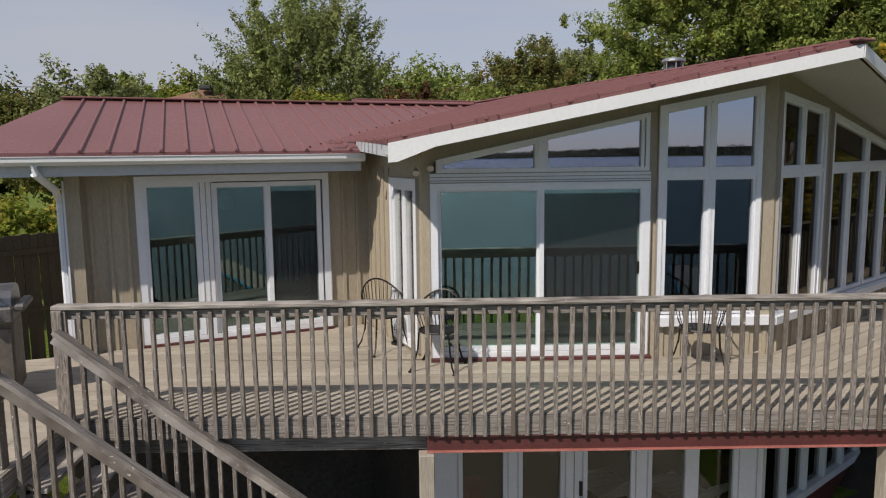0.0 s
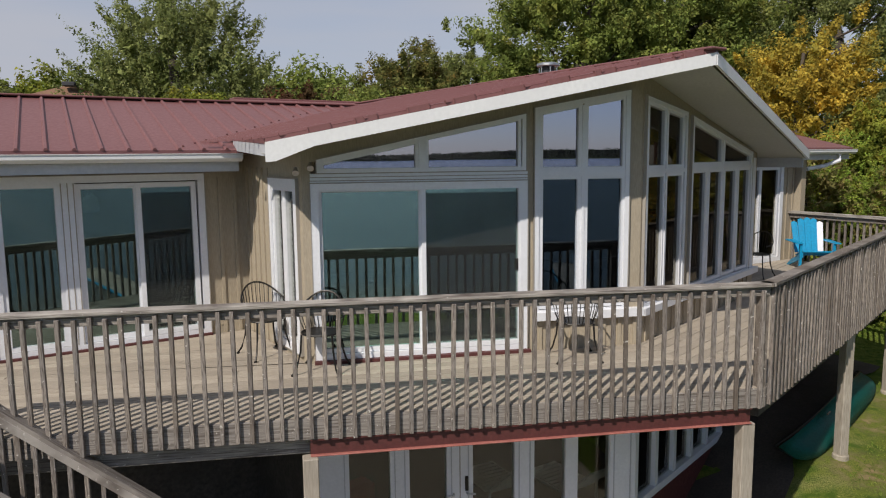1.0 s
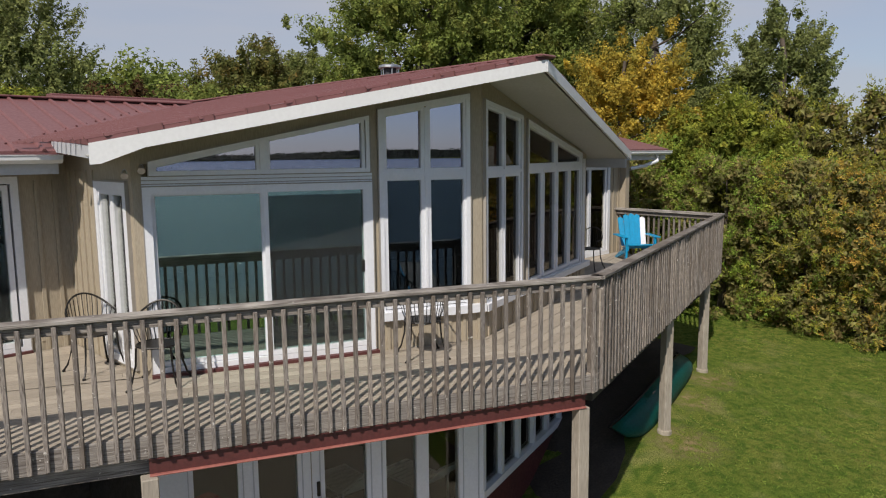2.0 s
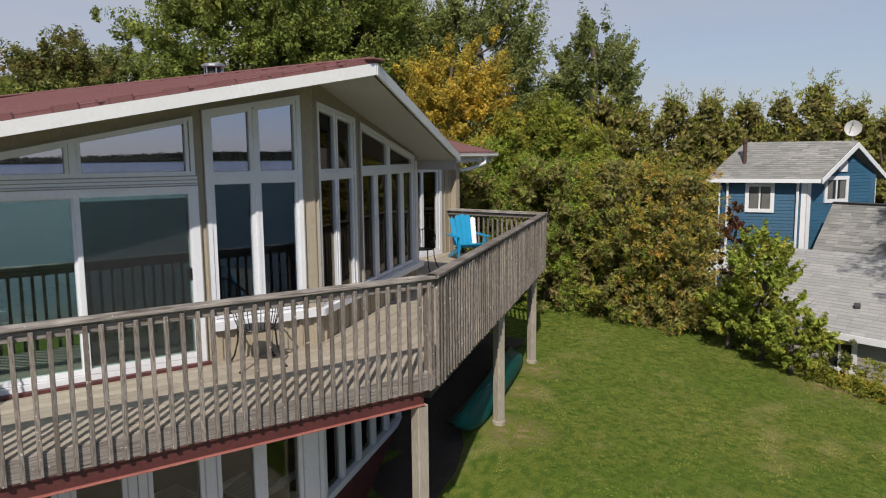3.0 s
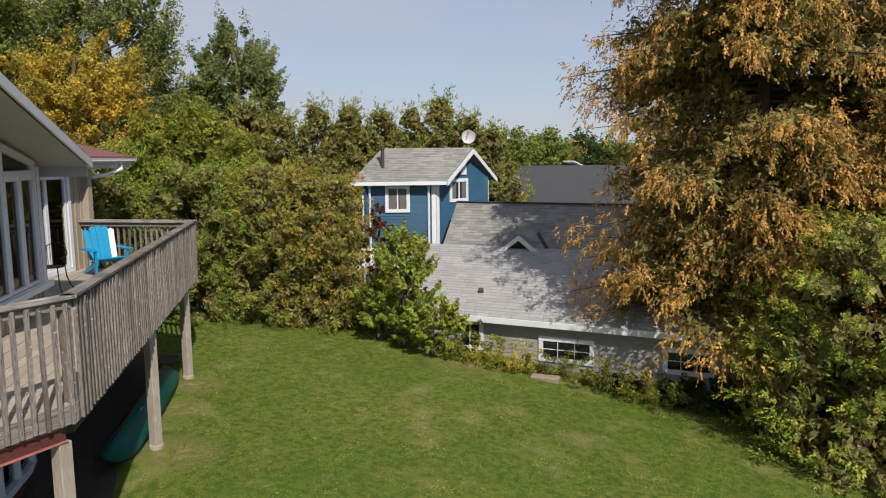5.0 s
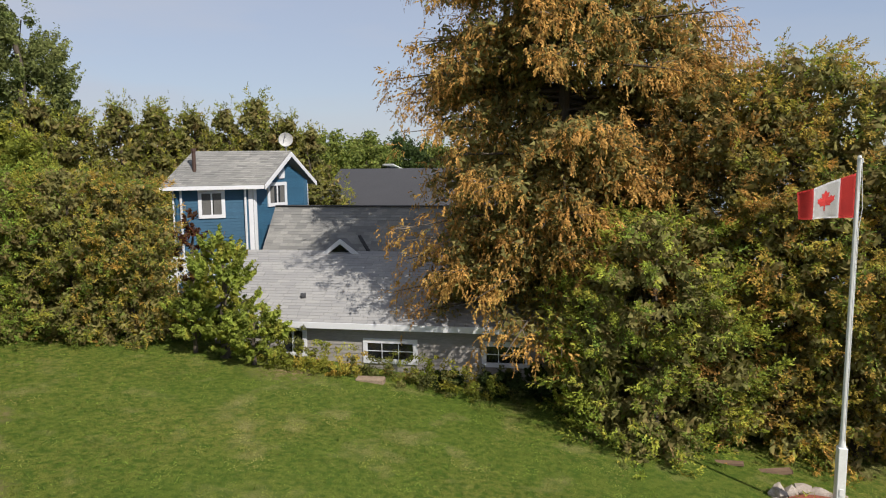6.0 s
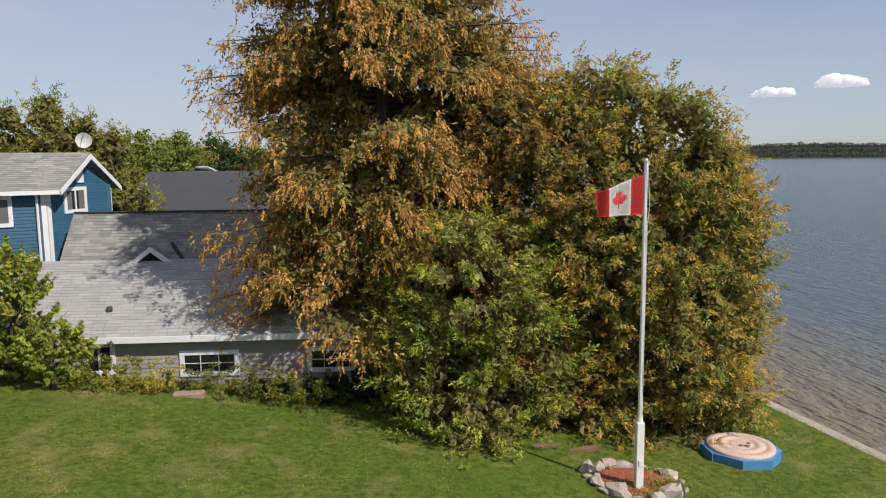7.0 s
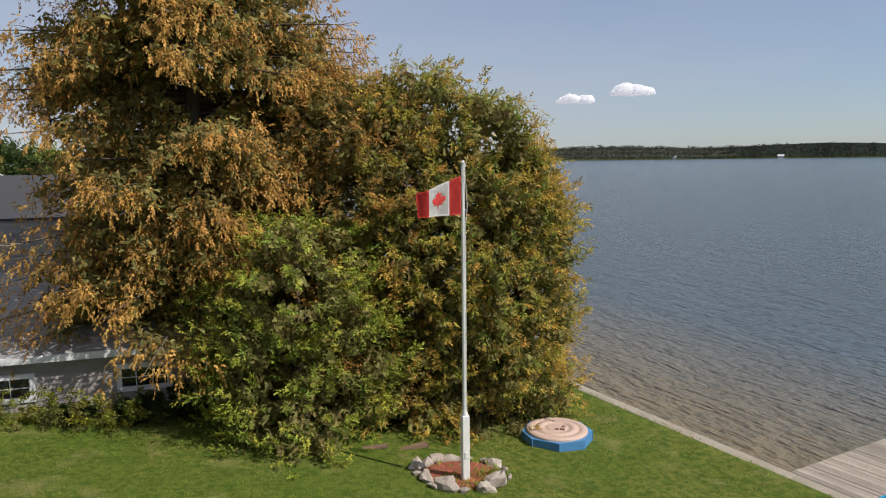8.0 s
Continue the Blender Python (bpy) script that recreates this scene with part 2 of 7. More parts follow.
L_RUST = leaf_mat("olive_rust_leaves", ((0.21, 0.21, 0.07), (0.15, 0.175, 0.05), (0.25, 0.17, 0.05)))
L_REDBROWN = leaf_mat("red_brown_leaves", ((0.12, 0.055, 0.03), (0.09, 0.07, 0.03), (0.14, 0.04, 0.025)))
L_HEDGE = leaf_mat("hedge_leaves", ((0.33, 0.37, 0.06), (0.42, 0.37, 0.065), (0.58, 0.36, 0.08)), 0.6)
L_CEDAR = leaf_mat("cedar_sprays", ((0.31, 0.41, 0.06), (0.42, 0.43, 0.07), (0.56, 0.43, 0.078)), 1.1)
L_FRESH = leaf_mat("fresh_green_cedar_sprays", ((0.23, 0.37, 0.058), (0.33, 0.42, 0.068), (0.46, 0.42, 0.075)), 1.1)
L_MIXED = leaf_mat("rusty_cedar_sprays", ((0.40, 0.38, 0.07), (0.58, 0.38, 0.085), (0.70, 0.37, 0.105)), 1.1)
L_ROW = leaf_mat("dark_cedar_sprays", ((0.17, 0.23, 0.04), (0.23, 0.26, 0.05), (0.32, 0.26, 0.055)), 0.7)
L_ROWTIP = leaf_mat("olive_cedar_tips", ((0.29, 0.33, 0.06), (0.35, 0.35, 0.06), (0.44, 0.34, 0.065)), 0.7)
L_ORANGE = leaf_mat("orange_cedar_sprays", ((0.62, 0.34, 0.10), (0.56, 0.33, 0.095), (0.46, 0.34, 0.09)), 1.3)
L_LILAC = leaf_mat("light_green_leaves", ((0.33, 0.38, 0.068), (0.25, 0.32, 0.06), (0.48, 0.42, 0.075)), 0.8)
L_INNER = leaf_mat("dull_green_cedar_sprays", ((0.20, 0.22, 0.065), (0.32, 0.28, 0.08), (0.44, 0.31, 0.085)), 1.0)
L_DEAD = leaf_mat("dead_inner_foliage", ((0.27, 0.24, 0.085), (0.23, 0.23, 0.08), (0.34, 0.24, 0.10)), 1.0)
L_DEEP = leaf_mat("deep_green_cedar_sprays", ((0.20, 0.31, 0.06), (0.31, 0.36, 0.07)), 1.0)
# greyed leaf green: some distance haze is put into the colour
L_FARHAZE = leaf_mat("far_hazed_leaves", ((0.13, 0.15, 0.115), (0.16, 0.16, 0.12)), 0.05)


def lawn_mat():
    m, n, l, b = mat_base("lawn")
    broad, mid, small, fine = noise_at(n, l, 0.3, 5), noise_at(n, l, 1.3, 5), noise_at(n, l, 7, 5), noise_at(n, l, 55, 4)
    c = mixed(n, l, ramp(n, l, broad, 0.35, 0.66), (0.155, 0.215, 0.032), (0.245, 0.25, 0.055))
    c = mixed(n, l, ramp(n, l, small, 0.42, 0.62), c, (0.08, 0.14, 0.02))
    c = mixed(n, l, ramp(n, l, mid, 0.56, 0.76), c, (0.34, 0.31, 0.12))
    c = mixed(n, l, ramp(n, l, fine, 0.38, 0.72), c, (0.085, 0.13, 0.018))
    # worn earth at the feet of the posts and along the drip line of the deck
    tc = n.new("ShaderNodeTexCoord")
    for x, y, z, size in ((7.95, 8.1, -2.07, 0.75), (9.3, 9.35, -2.0, 0.6), (5.75, 6.95, -2.1, 0.6), (10.4, 10.0, -1.98, 0.6), (15.6, 6.6, -2.6, 1.1)):
        near = n.new("ShaderNodeVectorMath")
        near.operation = "DISTANCE"
        near.inputs[1].default_value = (x, y, z)
        l.new(tc.outputs["Object"], near.inputs[0])
        worn = n.new("ShaderNodeMath")
        worn.operation = "MULTIPLY"
        l.new(ramp(n, l, near.outputs["Value"], size, 0.1), worn.inputs[0])
        l.new(ramp(n, l, small, 0.4, 0.62), worn.inputs[1])
        c = mixed(n, l, worn.outputs[0], c, (0.36, 0.26, 0.14))
    l.new(c, b.inputs["Base Color"])
    b.inputs["Roughness"].default_value = 0.9
    b.inputs["Specular IOR Level"].default_value = 0.1
    bump(n, l, b, fine, 1.0, 0.06)
    return m


def water_mat():
    m, n, l, b = mat_base("lake_water")
    tc = n.new("ShaderNodeTexCoord")
    sep = n.new("ShaderNodeSeparateXYZ")
    l.new(tc.outputs["Object"], sep.inputs[0])
    depth = ramp(n, l, sep.outputs["Y"], -0.5, -11.0)
    c = mixed(n, l, depth, (0.20, 0.155, 0.09), (0.09, 0.12, 0.15))
    l.new(c, b.inputs["Base Color"])
    b.inputs["Roughness"].default_value = 0.14
    b.inputs["IOR"].default_value = 1.33
    w1 = noise_at(n, l, 0.8, 5, (0.4, 1.5, 1))
    w2 = noise_at(n, l, 3.5, 3, (0.5, 1.4, 1))
    add = n.new("ShaderNodeMath")
    add.operation = "MULTIPLY_ADD"
    add.inputs[1].default_value = 0.6
    l.new(w2, add.inputs[0])
    l.new(w1, add.inputs[2])
    bump(n, l, b, add.outputs[0], 1.0, 0.6)
    return m


M_LAWN, M_WATER = lawn_mat(), water_mat()

# ---- building helpers ----
ROOT = {}
UNIT = Matrix.Identity(4)
HOUSE = pose(0, 0, 0, 0, 0, 19)      # the house's own axes: along its front, and back


def mesh_of(bm, name, mat):
    bmesh.ops.recalc_face_normals(bm, faces=bm.faces)
    me = bpy.data.meshes.new(name)
    bm.to_mesh(me)
    bm.free()
    for mm in mat if isinstance(mat, (list, tuple)) else (mat,):
        me.materials.append(mm)
    return me


def thing(name, at, label, category, group="", kind=""):
    """An Empty at the base of a thing, which holds its parts."""
    ob = tagged(new(name), label, category, group, kind)
    ob.empty_display_size = 0.1
    ob.matrix_basis = at
    ROOT[ob.name] = at
    return ob


def part(name, bm, mat, parent, label="", at=UNIT):
    """A mesh, built in world axes (or in the axes at), as a part of parent."""
    bm.transform(ROOT[parent.name].inverted() @ at)
    ob = tagged(new(name, mesh_of(bm, name, mat)), label)
    ob.parent = parent
    ROOT[ob.name] = ROOT[parent.name]
    return ob


def piece(name, me, parent, m):
    """One of many alike pieces on one mesh; m is its pose in the world."""
    ob = new(name, me)
    ob.parent = parent
    ob.matrix_basis = ROOT[parent.name].inverted() @ m
    return ob


def solid(name, bm, mat, label, category="", group="", kind="", at=UNIT):
    bm.transform(at)
    ob = tagged(new(name, mesh_of(bm, name, mat)), label, category, group, kind)
    ROOT[ob.name] = UNIT
    return ob


def box(bm, lo, hi, m=UNIT, bevel=0.0):
    made = bmesh.ops.create_cube(bm, size=1.0)["verts"]
    for v in made:
        v.co = m @ Vector([(a + b) / 2 + c * (b - a) for a, b, c in zip(lo, hi, v.co)])
    if bevel:
        edges = list({e for v in made for e in v.link_edges})
        bmesh.ops.bevel(bm, geom=edges, offset=bevel, segments=1, affect="EDGES", profile=0.5)
    return bm


def bar(bm, p, q, wide, high, bevel=0.0):
    """A straight timber from p to q (its axis), with its width level."""
    p, q = Vector(p), Vector(q)
    x = (q - p).normalized()
    side = Vector((0, 0, 1)).cross(x)
    side = side.normalized() if side.length > 1e-5 else Vector((0, 1, 0))
    up = x.cross(side)
    m = Matrix.Translation(p) @ Matrix((x, side, up)).transposed().to_4x4()
    return box(bm, (0, -wide / 2, -high / 2), ((q - p).length, wide / 2, high / 2), m, bevel)


def tube(bm, pts, r, n=6, closed=False, ends=True):
    pts = [Vector(p) for p in pts]
    rings = []
    for i, p in enumerate(pts):
        a = pts[i - 1] if i or closed else p
        b = pts[(i + 1) % len(pts)] if i + 1 < len(pts) or closed else p
        x = (b - a).normalized()
        side = x.cross(Vector((0, 0, 1)) if abs(x.z) < 0.95 else Vector((1, 0, 0))).normalized()
        up = x.cross(side)
        rr = r[i] if isinstance(r, (list, tuple)) else r
        rings.append([bm.verts.new(p + rr * (math.cos(k * math.tau / n) * side + math.sin(k * math.tau / n) * up)) for k in range(n)])
    pairs = list(zip(rings, rings[1:])) + ([(rings[-1], rings[0])] if closed else [])
    for a, b in pairs:
        for k in range(n):
            bm.faces.new((a[k], a[(k + 1) % n], b[(k + 1) % n], b[k]))
    if ends and not closed:
        bm.faces.new(rings[0][::-1])
        bm.faces.new(rings[-1])
    return bm


def slab(bm, corners, thick, down=Vector((0, 0, -1))):
    """A flat polygon, given a thickness along down."""
    top = [bm.verts.new(Vector(c)) for c in corners]
    low = [bm.verts.new(Vector(c) + down * thick) for c in corners]
    bm.faces.new(top)
    bm.faces.new(low[::-1])
    for k in range(len(top)):
        bm.faces.new((top[k], low[k], low[(k + 1) % len(top)], top[(k + 1) % len(top)]))
    return bm


class Face:
    """A wall's outer face: u along it from its start, z up, and out from it."""

    def __init__(self, start, end):
        self.a, self.b = Vector((*start, 0)), Vector((*end, 0))
        self.u = (self.b - self.a).normalized()
        self.n = Vector((self.u.y, -self.u.x, 0))
        self.length = (self.b - self.a).length

    def at(self, u, z, out=0.0):
        return self.a + self.u * u + self.n * out + Vector((0, 0, z))

    def poly(self, bm, points, back, front):
        return slab(bm, [self.at(u, z, front) for u, z in points], front - back, -self.n)

    def strip(self, bm, p, q, wide, back, front):
        """A flat member from p to q, in (u, z)."""
        (a, b), (c, d) = p, q
        k = math.hypot(c - a, d - b)
        x, y = -(d - b) / k * wide / 2, (c - a) / k * wide / 2
        return self.poly(bm, [(a + x, b + y), (a - x, b - y), (c - x, d - y), (c + x, d + y)], back, front)


def H(s, d, z=0.0):
    return HOUSE @ Vector((s, d, z))


def W2(s, d):
    v = H(s, d)
    return (v.x, v.y)


# ---- ground and lake ----
def shore_y(x):
    return -9.33 - 0.19 * (17.0 - x)


def ease(f):
    f = min(max(f, 0.0), 1.0)
    return f * f * (3 - 2 * f)


def ground_z(x, y):
    z = -2.04 - 0.05 * (x - 7.89) + 0.11 * (y - 8.42)
    z = min(max(z, -8.0), 4.0)
    low = -3.95
    z = low + math.log1p(math.exp((z - low) * 6)) / 6
    top = -1.2
    z = top - math.log1p(math.exp((top - z) * 3)) / 3
    # the hollow in front of the lower storey, under the deck
    hollow = ease((7.6 - x) / 2.6) * ease((x + 5.5) / 2.0) * ease((17.0 - y) / 2.0)
    return z + (min(z, -2.86) - z) * hollow


LAKE = -4.4


def build_ground():
    bm = bmesh.new()
    xs = [-2500, -700, -200, -80, -40] + [-25 + 0.75 * k for k in range(95)] + [55, 80, 150, 400, 900, 2500]
    vs = [-0.25, 0.0, 0.3] + [0.9 + 0.75 * k for k in range(56)] + [50, 70, 120, 300, 800, 2500]
    grid = []
    for v in vs:
        row = []
        for x in xs:
            y = v + shore_y(min(max(x, -60), 60))
            z = ground_z(x, y) if v >= 0 else -6.0
            if abs(x) < 60 and 0 < v < 60:
                z += 0.05 * (noise.noise((x * 0.25, y * 0.25, 0)))
            row.append(bm.verts.new((x, y, z)))
        grid.append(row)
    for a, b in zip(grid, grid[1:]):
        for k in range(len(xs) - 1):
            bm.faces.new((a[k], a[k + 1], b[k + 1], b[k]))
    for f in bm.faces:
        f.smooth = True
    return solid("ground", bm, M_LAWN, "mown green lawn sloping to the lake, with dry patches", kind="structure")


build_ground()
bm = bmesh.new()
vs = [bm.verts.new(c) for c in ((-4000, 2.0, 0), (-4000, -4000, 0), (4000, -4000, 0), (4000, 2.0, 0))]
bm.faces.new(vs)
lake = solid("water", bm, M_WATER, "rippled grey-blue lake, sandy in the shallows", kind="structure")
lake.matrix_basis = Matrix.Translation((17, -9.6, LAKE)) @ pose(0, 0, 0, 0, 0, math.degrees(math.atan(0.19)))

bm = bmesh.new()
for k in range(24):
    x = -18 + 2.4 * k
    bar(bm, (x + 0.01, shore_y(x) - 0.12, -4.43), (x + 2.39, shore_y(x + 2.39) - 0.12, -4.43), 0.34, 1.0, 0.02)
solid("shore_wall", bm, M_CONCRETE, "pale concrete retaining wall along the lake", "wall", kind="structure")

# ---- lake house ----
A0, A1, B1 = (0.34, 8.17), (4.33, 7.97), (7.76, 10.50)
FA, FB = Face(A0, A1), Face(A1, B1)
WING_L = Face(W2(-0.72, 9.68), W2(2.98, 9.68))
SIDE_L = Face(W2(2.98, 9.68), A0)
WING_R = Face(W2(10.76, 9.35), W2(15.1, 9.35))
SIDE_R = Face(B1, W2(10.76, 9.35))
house = thing("lake_house", HOUSE @ Matrix.Translation((6.7, 9, -2.7)), "beige lakeside house with maroon metal roof and glazed gable", "house")


def wall_pieces(face, polys, name="wall", mat=None, back=-0.16, label=""):
    made = []
    for p in polys:
        made.append(part(name, face.poly(bmesh.new(), p, back, 0.0), mat or M_SIDING, house, label))
    return made[0]


def rect(u0, u1, z0, z1):
    return [(u0, z0), (u1, z0), (u1, z1), (u0, z1)]


def soffit_a(u):
    return 2.33 + 0.2 * u


def soffit_b(u):
    return 3.13 - 0.16 * u


# gable front, two faces of the prow
wall_a = wall_pieces(FA, [rect(0, 0.1, -0.02, 2.1), rect(2.57, 2.66, -0.02, 2.1), rect(3.82, 3.99, -0.02, 2.1), rect(2.66, 3.82, -0.02, 0.42),
                          [(0, 2.1), (0.1, 2.1), (0.1, 2.26), (3.99, soffit_a(3.99) - 0.09), (3.99, soffit_a(3.99) + 0.19), (0, soffit_a(0) + 0.19)],
                          [(2.57, 2.1), (2.66, 2.1), (2.66, soffit_a(2.66) - 0.09), (2.57, soffit_a(2.57) - 0.09)],
                          [(3.82, 2.1), (3.99, 2.1), (3.99, soffit_a(3.99) - 0.09), (3.82, soffit_a(3.82) - 0.09)]])
wall_b = wall_pieces(FB, [rect(0, 0.06, -0.02, 2.1), rect(1.25, 1.5, -0.02, 2.1), rect(3.96, FB.length, -0.02, 2.1), rect(0.06, 1.25, -0.02, 0.42), rect(1.5, 3.96, -0.02, 0.40),
                          [(0, 2.965), (1.35, 2.805), (FB.length, 2.245), (FB.length, soffit_b(FB.length) + 0.1), (0, soffit_b(0) + 0.16)],
                          [(0, 2.1), (0.06, 2.1), (0.06, 2.958), (0, 2.965)],
                          [(1.25, 2.1), (1.5, 2.1), (1.5, 2.776), (1.35, 2.805), (1.25, 2.817)],
                          [(3.96, 2.1), (FB.length, 2.1), (FB.length, 2.245), (3.96, 2.305)]])
L0, L1 = 0.74, 3.16          # the wing's door opening
wall_l = wall_pieces(WING_L, [rect(0, L0, -0.02, 2.4), rect(L1, WING_L.length, -0.02, 2.4), rect(L0, L1, 2.12, 2.4)])
side_l = wall_pieces(SIDE_L, [rect(0, 1.03, -0.02, 2.4), rect(1.96, SIDE_L.length - 0.002, -0.02, 2.4), rect(1.03, 1.96, 2.08, 2.4), rect(1.03, 1.96, -0.02, 0.08)])
wall_r = wall_pieces(WING_R, [rect(0, 2.2, -0.02, 2.4), rect(3.75, WING_R.length, -0.02, 2.4), rect(2.2, 3.75, 2.1, 2.4)])
side_r = wall_pieces(SIDE_R, [rect(0.002, SIDE_R.length, -0.02, 2.4)])
END_L = Face(W2(-0.72, 16.5), W2(-0.722, 9.52))
END_R = Face(W2(15.1, 9.19), W2(15.1, 16.5))
wall_pieces(END_L, [rect(0, END_L.length, -2.7, 2.4)])
wall_pieces(END_R, [rect(0, END_R.length, -2.7, 2.4)])
BACK = Face(W2(15.1, 16.5), W2(-0.72, 16.5))
wall_pieces(BACK, [rect(0, BACK.length, -2.7, 2.4)])


def offset_poly(points, by):
    """A closed outline in (u, z), moved outwards by the given amount (counter-clockwise outlines)."""
    out = []
    n = len(points)
    for k in range(n):
        p0, p1, p2 = (Vector(points[(k + j) % n]) for j in (-1, 0, 1))
        a, b = (p1 - p0).normalized(), (p2 - p1).normalized()
        na, nb = Vector((a.y, -a.x)), Vector((b.y, -b.x))
        mid_ = (na + nb)
        out.append(p1 + mid_ * (by * 2 / mid_.length_squared))
    return [(p.x, p.y) for p in out]


def ring(bm, face, outer, inner, back, front):
    """A frame between two outlines, as one solid."""
    n = len(outer)
    fo, fi, bo, bi = ([bm.verts.new(face.at(u, z, d)) for u, z in pts] for pts, d in ((outer, front), (inner, front), (outer, back), (inner, back)))
    for k in range(n):
        j = (k + 1) % n
        for quad in ((fo[k], fo[j], fi[j], fi[k]), (bo[k], bi[k], bi[j], bo[j]), (fo[k], bo[k], bo[j], fo[j]), (fi[k], fi[j], bi[j], bi[k])):
            bm.faces.new(quad)
    return bm


def sash(face, u0, u1, z0, z1, parent, frame=0.05, top=None, out=0.02, glass=None, mat=None):
    """A white frame round one light, and its pane; top: heights at both ends for a raked head."""
    tl, tr = top or (z1, z1)
    outer = [(u0, z0), (u1, z0), (u1, tr), (u0, tl)]
    inner = offset_poly(outer, -frame)
    fr = part("sash", ring(bmesh.new(), face, outer, inner, -0.06, out), mat or M_WHITE, parent)
    bm = bmesh.new()
    ring(bm, face, offset_poly(outer, -frame * 0.72), offset_poly(outer, -frame - 0.006), -0.05, out - 0.012)
    part("bead", bm, M_GREYTRIM, parent)
    bm = bmesh.new()
    face.poly(bm, offset_poly(outer, -frame + 0.002), -0.03, -0.024)
    pane = part("pane", bm, glass or M_GLASS, parent)
    pane.visible_shadow = False
    return fr


def opening(name, face, border, label, wide=0.07, mat=None, out=0.035):
    """The outer casing of a window or door, along the given border in (u, z)."""
    bm = ring(bmesh.new(), face, offset_poly(border, wide / 2), offset_poly(border, -wide / 2), -0.1, out)
    made = part(name, bm, mat or M_WHITE, house, label)
    part("bead", ring(bmesh.new(), face, offset_poly(border, wide / 2 + 0.006), offset_poly(border, wide / 2 - 0.006), 0.0, out + 0.004), M_TRIM, made)
    return made


# sliding door of the gable, with its raked transoms
door = opening("sliding_door", FA, rect(0.13, 2.53, 0.05, 1.99), "white vinyl sliding glass door", 0.09)
sash(FA, 0.158, 1.345, 0.10, 1.985, door, 0.05, out=0.0)
sash(FA, 1.32, 2.512, 0.10, 2.0, door, 0.05, out=0.03)
bm = bmesh.new()
box(bm, (0, 0, 0), (0.03, 0.05, 0.14), Matrix.Translation(FA.at(2.44, 0.98, 0.03)), 0.008)
part("handle", bm, M_IRON, door, "black door handle")
bm = bmesh.new()
FA.poly(bm, rect(0.08, 2.6, -0.0, 0.035), -0.02, 0.10)
part("threshold", bm, M_RED, door, "dark red sill board")
bm = bmesh.new()
FA.poly(bm, rect(0.09, 2.57, 2.038, 2.136), -0.10, 0.026)
part("head_trim", bm, M_WHITE, house)
for z_ in (2.06, 2.098):
    part("bead", FA.strip(bmesh.new(), (0.09, z_), (2.57, z_), 0.009, 0.024, 0.032), M_TRIM, house)
tr = opening("transom_window", FA, [(0.185, 2.165), (2.53, 2.165), (2.53, 2.765), (0.185, 2.275)], "white raked transom window", 0.05)
sash(FA, 0.205, 1.30, 2.152, 2.4, tr, 0.036, (2.263, 2.500), glass=M_SKYGLASS)
sash(FA, 1.375, 2.495, 2.152, 2.6, tr, 0.036, (2.533, 2.754), glass=M_SKYGLASS)
part("mullion", FA.strip(bmesh.new(), (1.3375, 2.15), (1.3375, 2.52), 0.07, -0.08, 0.032), M_WHITE, tr)


def win_head(u):
    return 2.827 + 0.18 * (u - 2.757)


win = opening("window", FA, [(2.68, 0.46), (3.80, 0.46), (3.80, win_head(3.80) + 0.022), (2.68, win_head(2.68) + 0.022)], "tall white paired window with raked upper lights", 0.06)
for u0, u1 in ((2.71, 3.232), (3.26, 3.785)):
    sash(FA, u0, u1, 0.50, 2.086, win, 0.048, glass=M_NAVYGLASS)
    sash(FA, u0, u1, 2.130, 2.5, win, 0.045, (win_head(u0), win_head(u1)), glass=M_SKYGLASS)
bm = bmesh.new()
FA.strip(bm, (2.71, 2.108), (3.77, 2.108), 0.05, -0.08, 0.03)
part("mullion", bm, M_WHITE, win)
for z0, z1 in ((0.5, 2.082), (2.134, 2.89)):
    part("mullion", FA.strip(bmesh.new(), (3.246, z0), (3.246, z1), 0.034, -0.08, 0.034), M_WHITE, win)
bm = bmesh.new()
FA.poly(bm, rect(2.66, 3.99 + 0.03, 0.37, 0.47), 0.0, 0.09)
part("sill", bm, M_WHITE, win)

def prow_head(u):
    return 2.965 - 0.119 * u if u < 1.4 else 3.052 - 0.193 * u


wb = opening("window", FB, [(0.075, 0.46), (1.255, 0.46), (1.255, prow_head(1.255) + 0.02), (0.075, prow_head(0.075) + 0.02)], "tall white window of the prow with raked upper lights", 0.06)
for u0, u1 in ((0.102, 0.632), (0.655, 1.20)):
    sash(FB, u0, u1, 0.50, 2.085, wb, 0.045, glass=M_PROWGLASS)
    sash(FB, u0, u1, 2.13, 2.6, wb, 0.045, (prow_head(u0), prow_head(u1)), glass=M_PROWGLASS)
part("mullion", FB.strip(bmesh.new(), (0.1, 2.108), (1.23, 2.108), 0.05, -0.08, 0.03), M_WHITE, wb)
for z0, z1 in ((0.5, 2.082), (2.134, 2.87)):
    part("mullion", FB.strip(bmesh.new(), (0.6435, z0), (0.6435, z1), 0.034, -0.08, 0.034), M_WHITE, wb)
wb2 = opening("window", FB, [(1.48, 0.44), (3.93, 0.44), (3.93, prow_head(3.93) + 0.02), (1.48, prow_head(1.48) + 0.02)], "wide white four-light window with raked transoms", 0.06)
for k in range(4):
    u0 = 1.505 + 0.612 * k
    sash(FB, u0, u0 + 0.54, 0.48, 2.10, wb2, 0.045, glass=M_PROWGLASS)
    if k:
        part("mullion", FB.strip(bmesh.new(), (u0 - 0.036, 0.48), (u0 - 0.036, 2.10), 0.08, -0.08, 0.01), M_WHITE, wb2)
for u0, u1 in ((1.505, 2.62), (2.69, 3.88)):
    sash(FB, u0, u1, 2.15, 2.5, wb2, 0.042, (prow_head(u0), prow_head(u1)), glass=M_PROWGLASS)
